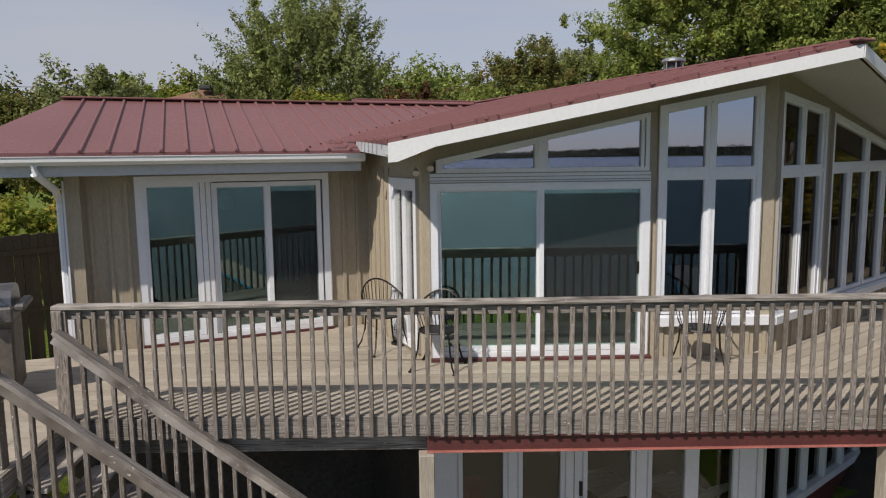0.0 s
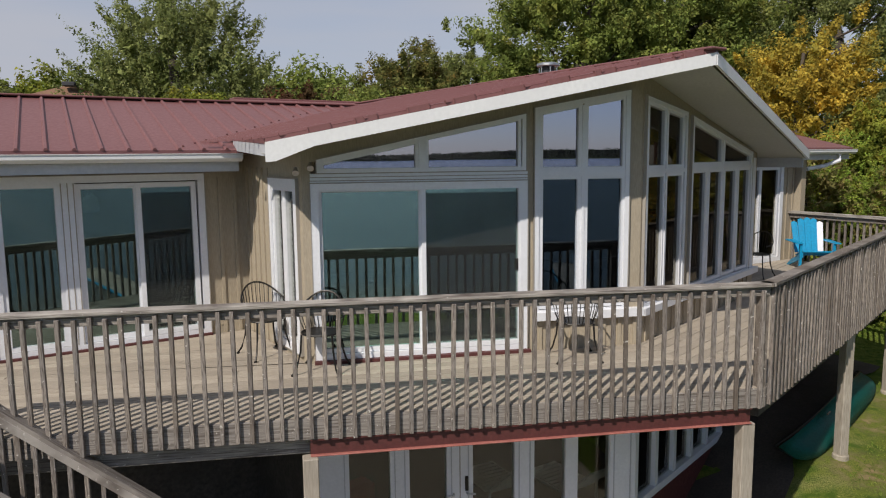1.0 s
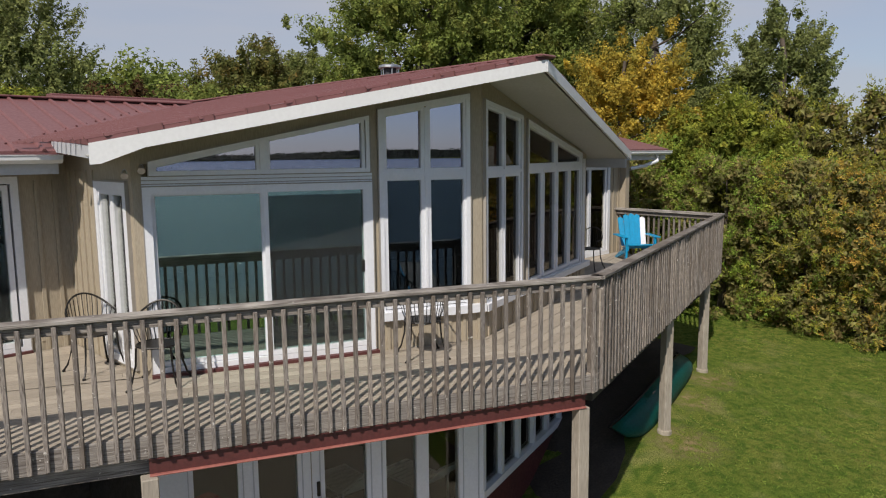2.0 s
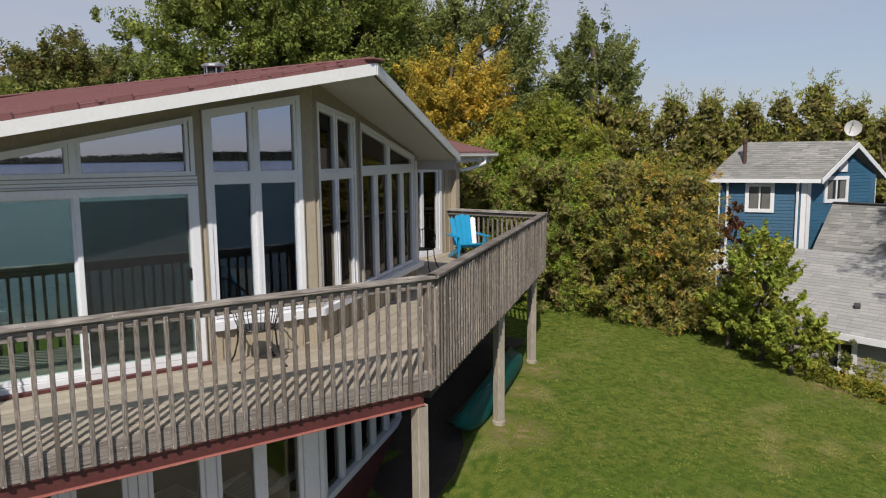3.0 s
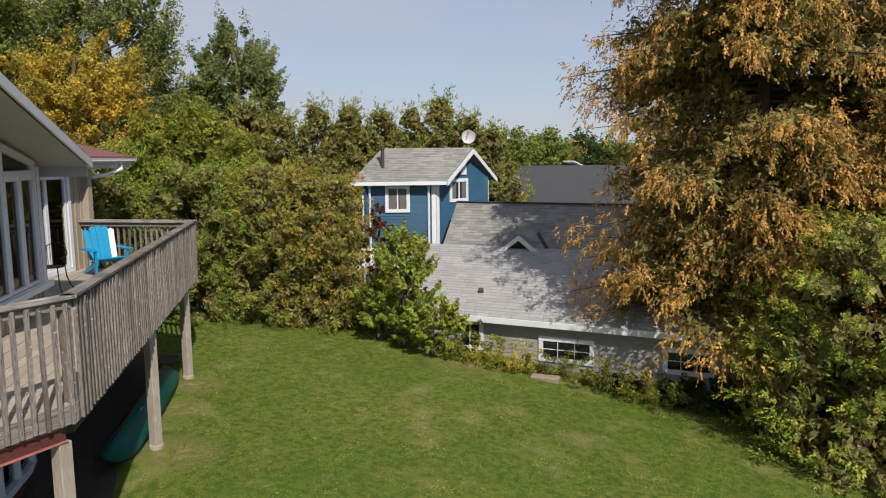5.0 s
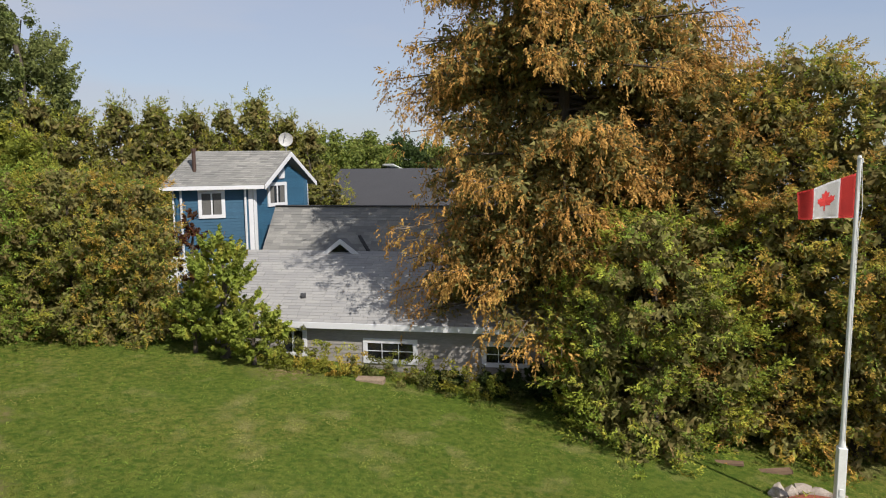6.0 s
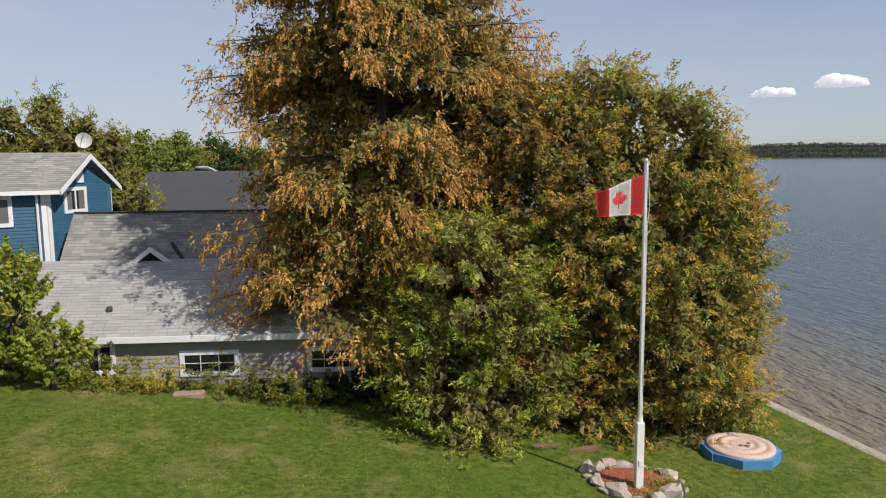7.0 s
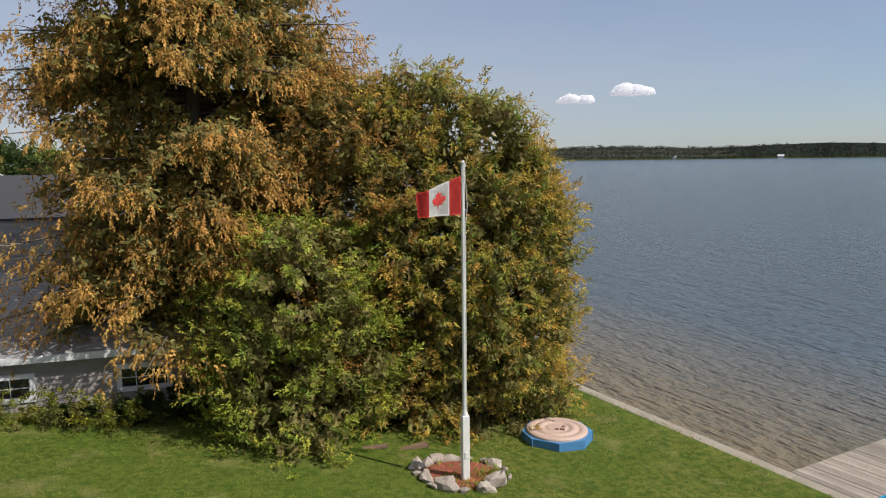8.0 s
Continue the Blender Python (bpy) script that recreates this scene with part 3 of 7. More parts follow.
part("mullion", FB.strip(bmesh.new(), (2.655, 2.15), (2.655, 2.52), 0.076, -0.08, 0.012), M_WHITE, wb2)
part("mullion", FB.strip(bmesh.new(), (1.51, 2.125), (3.90, 2.125), 0.05, -0.08, 0.03), M_WHITE, wb2)
part("jamb", FB.poly(bmesh.new(), rect(3.965, 4.14, 0.42, 2.24), 0.003, 0.03), M_WHITE, wb2)
bm = bmesh.new()
FB.poly(bm, rect(0.0, 4.27, 0.36, 0.45), 0.0, 0.09)
part("sill", bm, M_WHITE, wb2)

# left wing: a fixed light beside a sliding door
ldo = opening("sliding_door", WING_L, rect(L0 + 0.045, L1 - 0.045, 0.04, 2.09), "white sliding glass door beside a fixed light", 0.09)
sash(WING_L, 0.83, 1.48, 0.09, 2.045, ldo, 0.05, glass=M_SIDEGLASS)
sash(WING_L, 1.65, 2.36, 0.09, 2.03, ldo, 0.06, out=0.0, glass=M_SIDEGLASS)
sash(WING_L, 2.32, 3.045, 0.09, 2.03, ldo, 0.058, out=0.03, glass=M_SIDEGLASS)
bm = bmesh.new()
WING_L.strip(bm, (1.565, 0.05), (1.565, 2.07), 0.17, -0.1, 0.03)
part("mullion", bm, M_WHITE, ldo)
for u in (1.50, 1.57, 1.635):
    part("joint", WING_L.strip(bmesh.new(), (u, 0.06), (u, 2.05), 0.012, 0.028, 0.034), M_TRIM, ldo)
bm = bmesh.new()
WING_L.poly(bm, rect(L0, L1, 0, 0.03), -0.02, 0.08)
part("threshold", bm, M_RED, ldo)

# narrow window in the side wall
nw = opening("window", SIDE_L, rect(1.07, 1.92, 0.11, 2.04), "narrow white side window", 0.09)
sash(SIDE_L, 1.12, 1.51, 0.15, 2.00, nw, 0.06, glass=M_LOWGLASS)
sash(SIDE_L, 1.50, 1.88, 0.15, 2.00, nw, 0.06, glass=M_LOWGLASS)

# right wing door
rdo = opening("sliding_door", WING_R, rect(2.24, 3.69, 0.05, 2.06), "white framed glass door of the far wing", 0.1)
sash(WING_R, 2.29, 2.95, 0.1, 2.01, rdo, 0.05, glass=M_PROWGLASS)
sash(WING_R, 2.94, 3.60, 0.1, 2.01, rdo, 0.05, glass=M_PROWGLASS)

# corner boards
bm = bmesh.new()
WING_L.poly(bm, rect(-0.02, 0.1, -0.05, 2.1), 0.0, 0.02)
END_L.poly(bm, rect(END_L.length - 0.1, END_L.length + 0.02, -0.05, 2.1), 0.0, 0.02)
part("corner_board", bm, M_WHITE, house)
bm = bmesh.new()
WING_R.poly(bm, rect(WING_R.length - 0.06, WING_R.length + 0.02, -0.05, 2.3), 0.0, 0.02)
part("corner_board", bm, M_WHITE, house)

# rooms behind the glass
def floor_poly(z):
    return [FA.at(0, z, -0.17), FA.at(FA.length, z, -0.17), FB.at(FB.length, z, -0.17), H(10.6, 16.3, z), H(-0.6, 16.3, z), H(-0.6, 9.85, z), H(2.98, 9.85, z)]


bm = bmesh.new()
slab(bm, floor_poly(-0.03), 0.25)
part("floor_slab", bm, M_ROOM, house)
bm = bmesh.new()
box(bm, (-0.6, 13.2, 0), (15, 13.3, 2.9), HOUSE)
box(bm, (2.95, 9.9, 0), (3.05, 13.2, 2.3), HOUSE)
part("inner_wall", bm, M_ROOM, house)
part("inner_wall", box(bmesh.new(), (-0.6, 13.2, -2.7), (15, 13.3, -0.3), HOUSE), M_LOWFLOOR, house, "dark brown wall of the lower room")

# lower storey
LOW = -2.75
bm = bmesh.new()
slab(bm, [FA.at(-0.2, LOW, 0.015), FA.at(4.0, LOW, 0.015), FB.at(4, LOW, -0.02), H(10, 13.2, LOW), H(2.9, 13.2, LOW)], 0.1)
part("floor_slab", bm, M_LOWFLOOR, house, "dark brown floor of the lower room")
low_frames = [(0.0, 0.43), (0.91, 1.14), (1.59, 1.91), (2.43, 2.68), (3.08, 3.24), (3.66, 3.99)]
bm = bmesh.new()
FA.poly(bm, rect(0.43, 3.66, -0.42, -0.28), -0.12, -0.004)
low_a = part("window", bm, M_WHITE, house, "white glazed lower-storey front with a double door")
part("sill", FA.poly(bmesh.new(), rect(0.43, 3.66, LOW, LOW + 0.1), -0.12, -0.004), M_WHITE, low_a)
for u0, u1 in low_frames:
    part("jamb", FA.poly(bmesh.new(), rect(u0, u1, LOW, -0.3), -0.14, 0.0), M_WHITE, low_a)
    if u1 - u0 > 0.2:
        part("bead", FA.poly(bmesh.new(), rect(u0 + 0.05, u0 + 0.062, LOW, -0.3), 0.0, 0.012), M_GREYTRIM, low_a)
        part("bead", FA.poly(bmesh.new(), rect(u1 - 0.062, u1 - 0.05, LOW, -0.3), 0.0, 0.012), M_GREYTRIM, low_a)
for (a, b), (c, d) in zip(low_frames, low_frames[1:]):
    bm = bmesh.new()
    FA.poly(bm, rect(b, c, LOW + 0.1, -0.42), -0.06, -0.054)
    part("pane", bm, M_LOWGLASS, low_a).visible_shadow = False
for u in (1.67, 1.83):
    bm = tube(bmesh.new(), [FA.at(u, -1.72, 0.0), FA.at(u, -1.72, 0.05), FA.at(u + (0.1 if u > 1.75 else -0.1), -1.72, 0.06)], 0.012)
    part("handle", bm, M_STEEL, low_a, "steel lever handle")
bm = box(bmesh.new(), (-0.02, -0.02, -0.09), (0.02, 0.02, 0.09), Matrix.Translation(FA.at(1.83, -1.6, 0.0)), 0.004)
part("latch", bm, M_IRON, low_a, "black door latch")
bm = bmesh.new()
FA.strip(bm, (1.75, LOW + 0.1), (1.75, -0.42), 0.012, -0.05, 0.006)
part("meeting_joint", bm, M_TRIM, low_a)
bm = bmesh.new()
FB.poly(bm, rect(0, FB.length, -2.16, -2.06), -0.14, 0.03)
low_b = part("window", bm, M_WHITE, house, "row of narrow lower-storey windows")
part("head", FB.poly(bmesh.new(), rect(0, FB.length, -0.42, -0.28), -0.14, 0.0), M_WHITE, low_b)
for k in range(8):
    part("mullion", FB.strip(bmesh.new(), (0.04 + 0.6 * k, -2.06), (0.04 + 0.6 * k, -0.42), 0.085, -0.12, 0.01), M_WHITE, low_b)
for k in range(7):
    bm = bmesh.new()
    FB.poly(bm, rect(0.083 + 0.6 * k, 0.597 + 0.6 * k, -2.06, -0.42), -0.06, -0.054)
    part("pane", bm, M_LOWGLASS, low_b).visible_shadow = False
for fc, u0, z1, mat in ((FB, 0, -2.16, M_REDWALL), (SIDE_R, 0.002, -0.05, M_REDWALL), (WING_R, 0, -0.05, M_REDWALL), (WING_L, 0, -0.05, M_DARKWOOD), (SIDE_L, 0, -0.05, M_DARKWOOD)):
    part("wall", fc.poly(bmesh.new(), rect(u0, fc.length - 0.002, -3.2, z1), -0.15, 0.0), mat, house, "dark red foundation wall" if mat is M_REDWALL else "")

# roofs
RIDGE, EAVE_L, EAVE_R = 6.69, 2.35, 11.15
PEAK, BARGE_L, BARGE_R = (RIDGE, 5.15), (EAVE_L, 6.90), (EAVE_R, 6.78)


def gable_z(s):
    return 3.41 - (0.209 if s < RIDGE else 0.2315) * abs(s - RIDGE)


def wing_z(d):
    return 2.42 + 0.2448 * (d - 9.03) if d < 12.4 else 3.245 - 0.2 * (d - 12.4)


bm = bmesh.new()
slab(bm, [(s, d, gable_z(s)) for s, d in (PEAK, (RIDGE, 16.6), (EAVE_L + 0.9, 15.0), (2.75, 9.3), BARGE_L)], 0.05)
gable_l = part("roof", bm, M_ROOF, house, "ribbed maroon metal gable roof", HOUSE)
bm = bmesh.new()
slab(bm, [(s, d, gable_z(s)) for s, d in (PEAK, BARGE_R, (EAVE_R, 15.0), (RIDGE, 16.6))], 0.05)
gable_r = part("roof", bm, M_ROOF, house, "", HOUSE)
bm = bmesh.new()
slab(bm, [(-1.85, 9.03, 2.42), (9.5, 9.03, 2.42), (9.5, 12.4, 3.245), (-0.84, 12.4, 3.245)], 0.05)
slab(bm, [(-0.84, 12.404, 3.245), (9.5, 12.404, 3.245), (9.5, 16.9, 2.42), (-1.55, 16.9, 2.42)], 0.05)
wing_roof = part("roof", bm, M_ROOF, house, "ribbed maroon metal roof of the wings", HOUSE)
bm = bmesh.new()
slab(bm, [(9.504, 9.03, 2.42), (16.6, 9.03, 2.42), (16.3, 12.4, 3.245), (9.504, 12.4, 3.245)], 0.05)
slab(bm, [(9.504, 12.404, 3.245), (16.3, 12.404, 3.245), (16.6, 16.9, 2.42), (9.504, 16.9, 2.42)], 0.05)
slab(bm, [(4.1, 14.0, 3.46), (6.7, 14.0, 3.46), (6.7, 12.9, 3.2), (4.1, 12.9, 3.2)], 0.05)
part("roof", bm, M_ROOF, house, "", HOUSE)
bm = bmesh.new()
for (s0, d0), (s1, d1), w, h, up in (((-0.88, 12.4), (6.3, 12.4), 0.26, 0.03, 0.02), ((4.1, 14.0), (6.7, 14.0), 0.3, 0.05, 0.51)):
    bar(bm, (s0, d0, wing_z(d0) + up), (s1, d1, wing_z(d1) + up), w, h, 0.01)
bar(bm, (RIDGE, 5.1, 3.415), (RIDGE, 16.5, 3.415), 0.26, 0.03, 0.01)
part("ridge_cap", bm, M_ROOF, house, "", HOUSE)
# soffit and barge boards
bm = bmesh.new()
for tip in (BARGE_L, BARGE_R):
    inner = (2.80, 8.95) if tip is BARGE_L else (EAVE_R, 8.9)
    slab(bm, [(s, d, gable_z(s) - 0.14) for s, d in ((RIDGE, 5.2), (tip[0], tip[1] + 0.04), inner, (RIDGE, 7.2))], 0.012)
part("soffit", bm, M_SOFFIT, house, "pale smooth soffit under the gable", HOUSE)
for tip in (BARGE_L, BARGE_R):
    za, zb = gable_z(RIDGE), gable_z(tip[0])
    p, q = Vector((*PEAK, 0)), Vector((*tip, 0))
    n = Vector((-(q - p).y, (q - p).x, 0)).normalized() * (0.03 if tip is BARGE_L else -0.03)
    bmv = [p + Vector((0, 0, za - 0.035)), q + Vector((0, 0, zb - 0.035)), q + Vector((0, 0, zb - 0.165)), p + Vector((0, 0, za - 0.165))]
    part("barge_board", slab(bmesh.new(), bmv, 0.03, n.normalized()), M_FASCIA, house, "broad white barge board of the gable", HOUSE)
    bm = bmesh.new()
    bar(bm, p - n * 0.9 + Vector((0, 0, za - 0.018)), q - n * 0.9 + Vector((0, 0, zb - 0.018)), 0.05, 0.034, 0.006)
    part("drip_edge", bm, M_RED, house, "dark maroon drip edge along the gable", HOUSE)
    for k in range(9):
        f0 = 0.03 + 0.105 * k + 0.012 * math.sin(k * 3.1)
        a_, b_ = p + (q - p) * f0 - n * 0.7, p + (q - p) * (f0 + 0.045) - n * 0.7
        bm = bmesh.new()
        bar(bm, a_ + Vector((0, 0, za + (zb - za) * f0 - 0.002)), b_ + Vector((0, 0, za + (zb - za) * (f0 + 0.045) - 0.002)), 0.06, 0.03, 0.012)
        part("rib_end", bm, M_ROOF, house, "", HOUSE)
    if tip is BARGE_L:
        bmv = [q + Vector((0, 0, zb - 0.165)), q + (p - q) * 0.10 + Vector((0, 0, zb + (za - zb) * 0.10 - 0.165)), q + (p - q) * 0.02 + Vector((0, 0, zb - 0.218)), q + Vector((0, 0, zb - 0.225))]
        part("barge_return", slab(bmesh.new(), bmv, 0.03, n.normalized()), M_FASCIA, house, "", HOUSE)
for s, side, s_in, drop in ((EAVE_L, 1, 2.72, 0.12), (EAVE_R, -1, EAVE_R, 0.27)):
    d0 = BARGE_L[1] if side == 1 else BARGE_R[1]
    bm = bmesh.new()
    high, rise_ = (2.452, 0.085) if side == 1 else (2.35, 0.0)
    bar(bm, (s + 0.03 * side, d0 + 0.05, high - drop / 2), (s_in + 0.04 * side, 9.04 + 3.5 * rise_, high + rise_ - drop / 2), 0.025, drop)
    part("eave_board", bm, M_GREYTRIM, house, "", HOUSE)
    if side == -1:
        bm = bmesh.new()
        bar(bm, (s + 0.03, d0 + 0.05, high - 0.03), (s_in + 0.03, 8.93, high - 0.07), 0.06, 0.07, 0.015)
        part("gutter", bm, M_WHITE, house, "", HOUSE)
# wing eaves with gutters
for s0, s1 in ((-1.85, 2.72), (EAVE_R, 16.5)):
    bm = bmesh.new()
    box(bm, (s0, 9.05, 2.16), (s1, 9.08, 2.37))
    part("eave_board", bm, M_GREYTRIM, house, "grey boxed eave of the wing", HOUSE)
    bm = bmesh.new()
    box(bm, (s0, 9.081, 2.16), (s1, 9.66, 2.18))
    part("soffit", bm, M_GREYTRIM, house, "", HOUSE)


def gutter(s0, s1):
    """A white K-shaped gutter along the wing's eave."""
    bm = bmesh.new()
    prof = [(9.045, 2.375), (9.045, 2.28), (8.97, 2.28), (8.925, 2.32), (8.925, 2.365), (8.915, 2.372), (8.915, 2.38), (8.935, 2.38), (8.94, 2.33), (8.975, 2.295), (9.03, 2.295), (9.03, 2.375)]
    a = [bm.verts.new((s0, d, z)) for d, z in prof]
    b = [bm.verts.new((s1, d, z)) for d, z in prof]
    for k in range(len(prof)):
        j = (k + 1) % len(prof)
        bm.faces.new((a[k], a[j], b[j], b[k]))
    bm.faces.new(a)
    bm.faces.new(b[::-1])
    return bm


gut = part("gutter", gutter(-1.9, 2.74), M_FASCIA, house, "white gutter with downspout", HOUSE)
bm = bmesh.new()
tube(bm, [H(-0.95, 8.98, 2.29), H(-0.95, 8.98, 2.2), H(-0.8, 9.4, 2.0), H(-0.78, 9.6, 1.85), H(-0.78, 9.6, 0.05)], 0.045, 8)
part("downspout", bm, M_WHITE, gut)
gut = part("gutter", gutter(EAVE_R - 0.05, 16.6), M_FASCIA, house, "", HOUSE)
bm = bmesh.new()
tube(bm, [H(16.0, 8.98, 2.29), H(16.0, 8.98, 2.14), H(15.7, 9.15, 2.02), H(15.2, 9.25, 1.96)], 0.045, 8)
part("downspout", bm, M_WHITE, gut)

# chimney flue
CX, CY = 4.153, 10.6
fl = thing("chimney_flue", Matrix.Translation((CX, CY, 3.1)), "round galvanised flue with a rain cap", "chimney")
bm = bmesh.new()
tube(bm, [(CX, CY, 3.05), (CX, CY, 3.52), (CX, CY, 3.525), (CX, CY, 3.545)], [0.13, 0.13, 0.15, 0.15], 24)
part("pipe", bm, M_STEEL, fl)
bm = bmesh.new()
tube(bm, [(CX, CY, 3.54), (CX, CY, 3.65)], 0.10, 20)
part("inner_pipe", bm, M_DARKROOF, fl, "sooty inner pipe")
bm = bmesh.new()
tube(bm, [(CX, CY, 3.645), (CX, CY, 3.655), (CX, CY, 3.685), (CX, CY, 3.70)], [0.165, 0.172, 0.168, 0.13], 24)
part("cap", bm, M_STEEL, fl)
for k in range(6):
    bm = bmesh.new()
    a = k * math.tau / 6 + 0.4
    c = Vector((CX + 0.135 * math.cos(a), CY + 0.135 * math.sin(a), 0))
    tube(bm, [c + Vector((0, 0, 3.53)), c + Vector((0, 0, 3.66))], 0.010)
    part("bracket", bm, M_STEEL, fl)

# ---- deck ----
FRONT_L, FRONT_R, RIGHT_B = Vector((-2.98, 6.64, 0)), Vector((4.72, 6.13, 0)), Vector((11.65, 11.13, 0))
BACK_R = H(14.82, 9.33)
LAND_L, LAND_R = Vector((-6.5, 5.45, 0)), Vector((-2.98, 5.45, 0))
deck = thing("deck", Matrix.Translation((3, 7, -0.1)), "weathered plank deck wrapping the house, railing shadows across it", "deck")
deck_edge = [LAND_L, LAND_R, FRONT_L, FRONT_R, RIGHT_B, BACK_R, H(10.8, 9.3), FB.at(FB.length, 0, 0.01), FA.at(FA.length, 0, 0.01), FA.at(0, 0, 0.01), H(2.95, 9.66), H(-0.75, 9.66), H(-3.5, 9.66)]
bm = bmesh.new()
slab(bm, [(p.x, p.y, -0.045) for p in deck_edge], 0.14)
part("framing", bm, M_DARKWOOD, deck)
for p, q in ((LAND_L, LAND_R), (LAND_R, FRONT_L), (FRONT_L, FRONT_R), (FRONT_R, RIGHT_B), (RIGHT_B, BACK_R)):
    bm = bmesh.new()
    bar(bm, (p.x, p.y, -0.105), (q.x, q.y, -0.105), 0.04, 0.2, 0.004)
    part("rim_board", bm, M_RIM, deck)

# girders under the front edge
gird = thing("steel_girder", Matrix.Translation((2.5, 6.3, -0.35)), "dark red steel girder with a faded lower flange", "girder")
way = (FRONT_R - FRONT_L).normalized()
inw = Vector((-way.y, way.x, 0))
p, q = FRONT_L + way * 3.26 + inw * 0.03, FRONT_R - way * 0.12 + inw * 0.03
bm = bmesh.new()
bar(bm, p + Vector((0, 0, -0.285)), q + Vector((0, 0, -0.285)), 0.03, 0.14)
bar(bm, p + Vector((0, 0, -0.212)), q + Vector((0, 0, -0.212)), 0.10, 0.012)
part("web", bm, M_RED, gird)
bm = bmesh.new()
bar(bm, p + Vector((0, 0, -0.362)), q + Vector((0, 0, -0.362)), 0.11, 0.013, 0.004)
part("flange", bm, M_REDLIP, gird)
bm = bmesh.new()
bar(bm, FRONT_L + inw * 0.16 + Vector((0, 0, -0.30)), FRONT_L + way * 3.26 + inw * 0.16 + Vector((0, 0, -0.30)), 0.09, 0.17, 0.006)
solid("timber_girder", bm, M_RAILH, "grey timber girder under the deck edge", "girder")


ww = (RIGHT_B - FRONT_R).normalized()
wi = Vector((-ww.y, ww.x, 0)) * 0.14
bm = bmesh.new()
bar(bm, FRONT_R + ww * 0.2 + wi + Vector((0, 0, -0.29)), RIGHT_B + wi + Vector((0, 0, -0.29)), 0.09, 0.2, 0.006)
solid("timber_girder", bm, M_DARKWOOD, "dark timber girder under the deck's side", "girder")


def deck_post(x, y, z0, z1, foot=True, wide=0.14):
    t = thing("deck_post", Matrix.Translation((x, y, z0)), "square weathered timber post on a concrete footing", "post", "deck posts")
    bm = bmesh.new()
    box(bm, (x - wide / 2, y - wide / 2, z0 + (0.06 if foot else 0)), (x + wide / 2, y + wide / 2, z1), UNIT, 0.008)
    part("shaft", bm, M_POST, t)
    if foot:
        bm = bmesh.new()
        tube(bm, [(x, y, z0 - 0.15), (x, y, z0 + 0.05), (x, y, z0 + 0.065)], [0.115, 0.11, 0.095], 14)
        part("footing", bm, M_CONCRETE, t)


for x, y in ((0.27, 6.42), (4.58, 6.20), (7.85, 8.47), (10.60, 10.45)):
    deck_post(x, y, ground_z(x, y), -0.37 if x < 5 else -0.19)
deck_post(-2.9, 6.6, ground_z(-2.9, 6.6), -0.38)


# railings
def railing(p, q, label, z0=-0.192, step=0.127, posts=()):
    t = thing("railing", Matrix.Translation((p.x, p.y, -0.2)), label, "railing", "deck railings")
    way = (q - p).normalized()
    out = Vector((way.y, -way.x, 0))
    bm = bmesh.new()
    bar(bm, p - way * 0.05 + Vector((0, 0, 1.04)), q + way * 0.05 + Vector((0, 0, 1.04)), 0.14, 0.038, 0.006)
    part("top_rail", bm, M_RAILH, t)
    bm = bmesh.new()
    bar(bm, p + Vector((0, 0, 0.972)), q + Vector((0, 0, 0.972)), 0.036, 0.088, 0.004)
    part("sub_rail", bm, M_RAILH, t)
    n = int((q - p).length / step)
    gap = (q - p).length / n
    bm = bmesh.new()
    box(bm, (-0.019, -0.019, z0), (0.019, 0.019, 1.0), UNIT, 0.004)
    me = mesh_of(bm, "baluster", M_RAIL)
    for k in range(n):
        c = p + way * (gap * (k + 0.5)) + out * 0.042
        m = Matrix.Translation((c.x, c.y, random.uniform(-0.012, 0.012))) @ pose(0, 0, 0, random.gauss(0, 0.35), random.gauss(0, 0.35), math.degrees(math.atan2(way.y, way.x)) + random.gauss(0, 3))
        piece("baluster", me, t, m)
    return t


railing(FRONT_L, FRONT_R, "grey weathered wooden deck railing with square balusters")
railing(FRONT_R, RIGHT_B, "grey weathered wooden deck railing over the lawn")
railing(RIGHT_B, BACK_R, "grey weathered wooden railing at the deck's end")
for x, y in ((-2.98, 6.60), (4.70, 6.17)):
    bm = bmesh.new()
    box(bm, (x - 0.045, y - 0.045, -0.2), (x + 0.045, y + 0.045, 1.02), UNIT, 0.005)
    solid("railing_post", bm, M_RAIL, "grey weathered railing post", "post", "deck railings")

# stairs along the front of the deck
stair = thing("stairs", Matrix.Translation((-2.9, 6, -2.6)), "weathered open wooden stairs going down from the deck", "stairs")
RISE, RUN, N_STEP = 0.187, 0.234, 13
for k in range(N_STEP):
    x, z = -2.95 + RUN * k, -RISE * (k + 1)
    bm = bmesh.new()
    for j in (0, 1):
        box(bm, (x + 0.122 * j, 5.60, z - 0.038), (x + 0.122 * j + 0.115, 6.50, z), UNIT, 0.004)
    part("tread", bm, M_RAILH, stair)
for y in (5.62, 6.48):
    bm = bmesh.new()
    bar(bm, (-2.95, y, -0.25), (-2.95 + RUN * N_STEP, y, -0.25 - RISE * N_STEP), 0.04, 0.26)
    part("stringer", bm, M_DARKWOOD, stair)
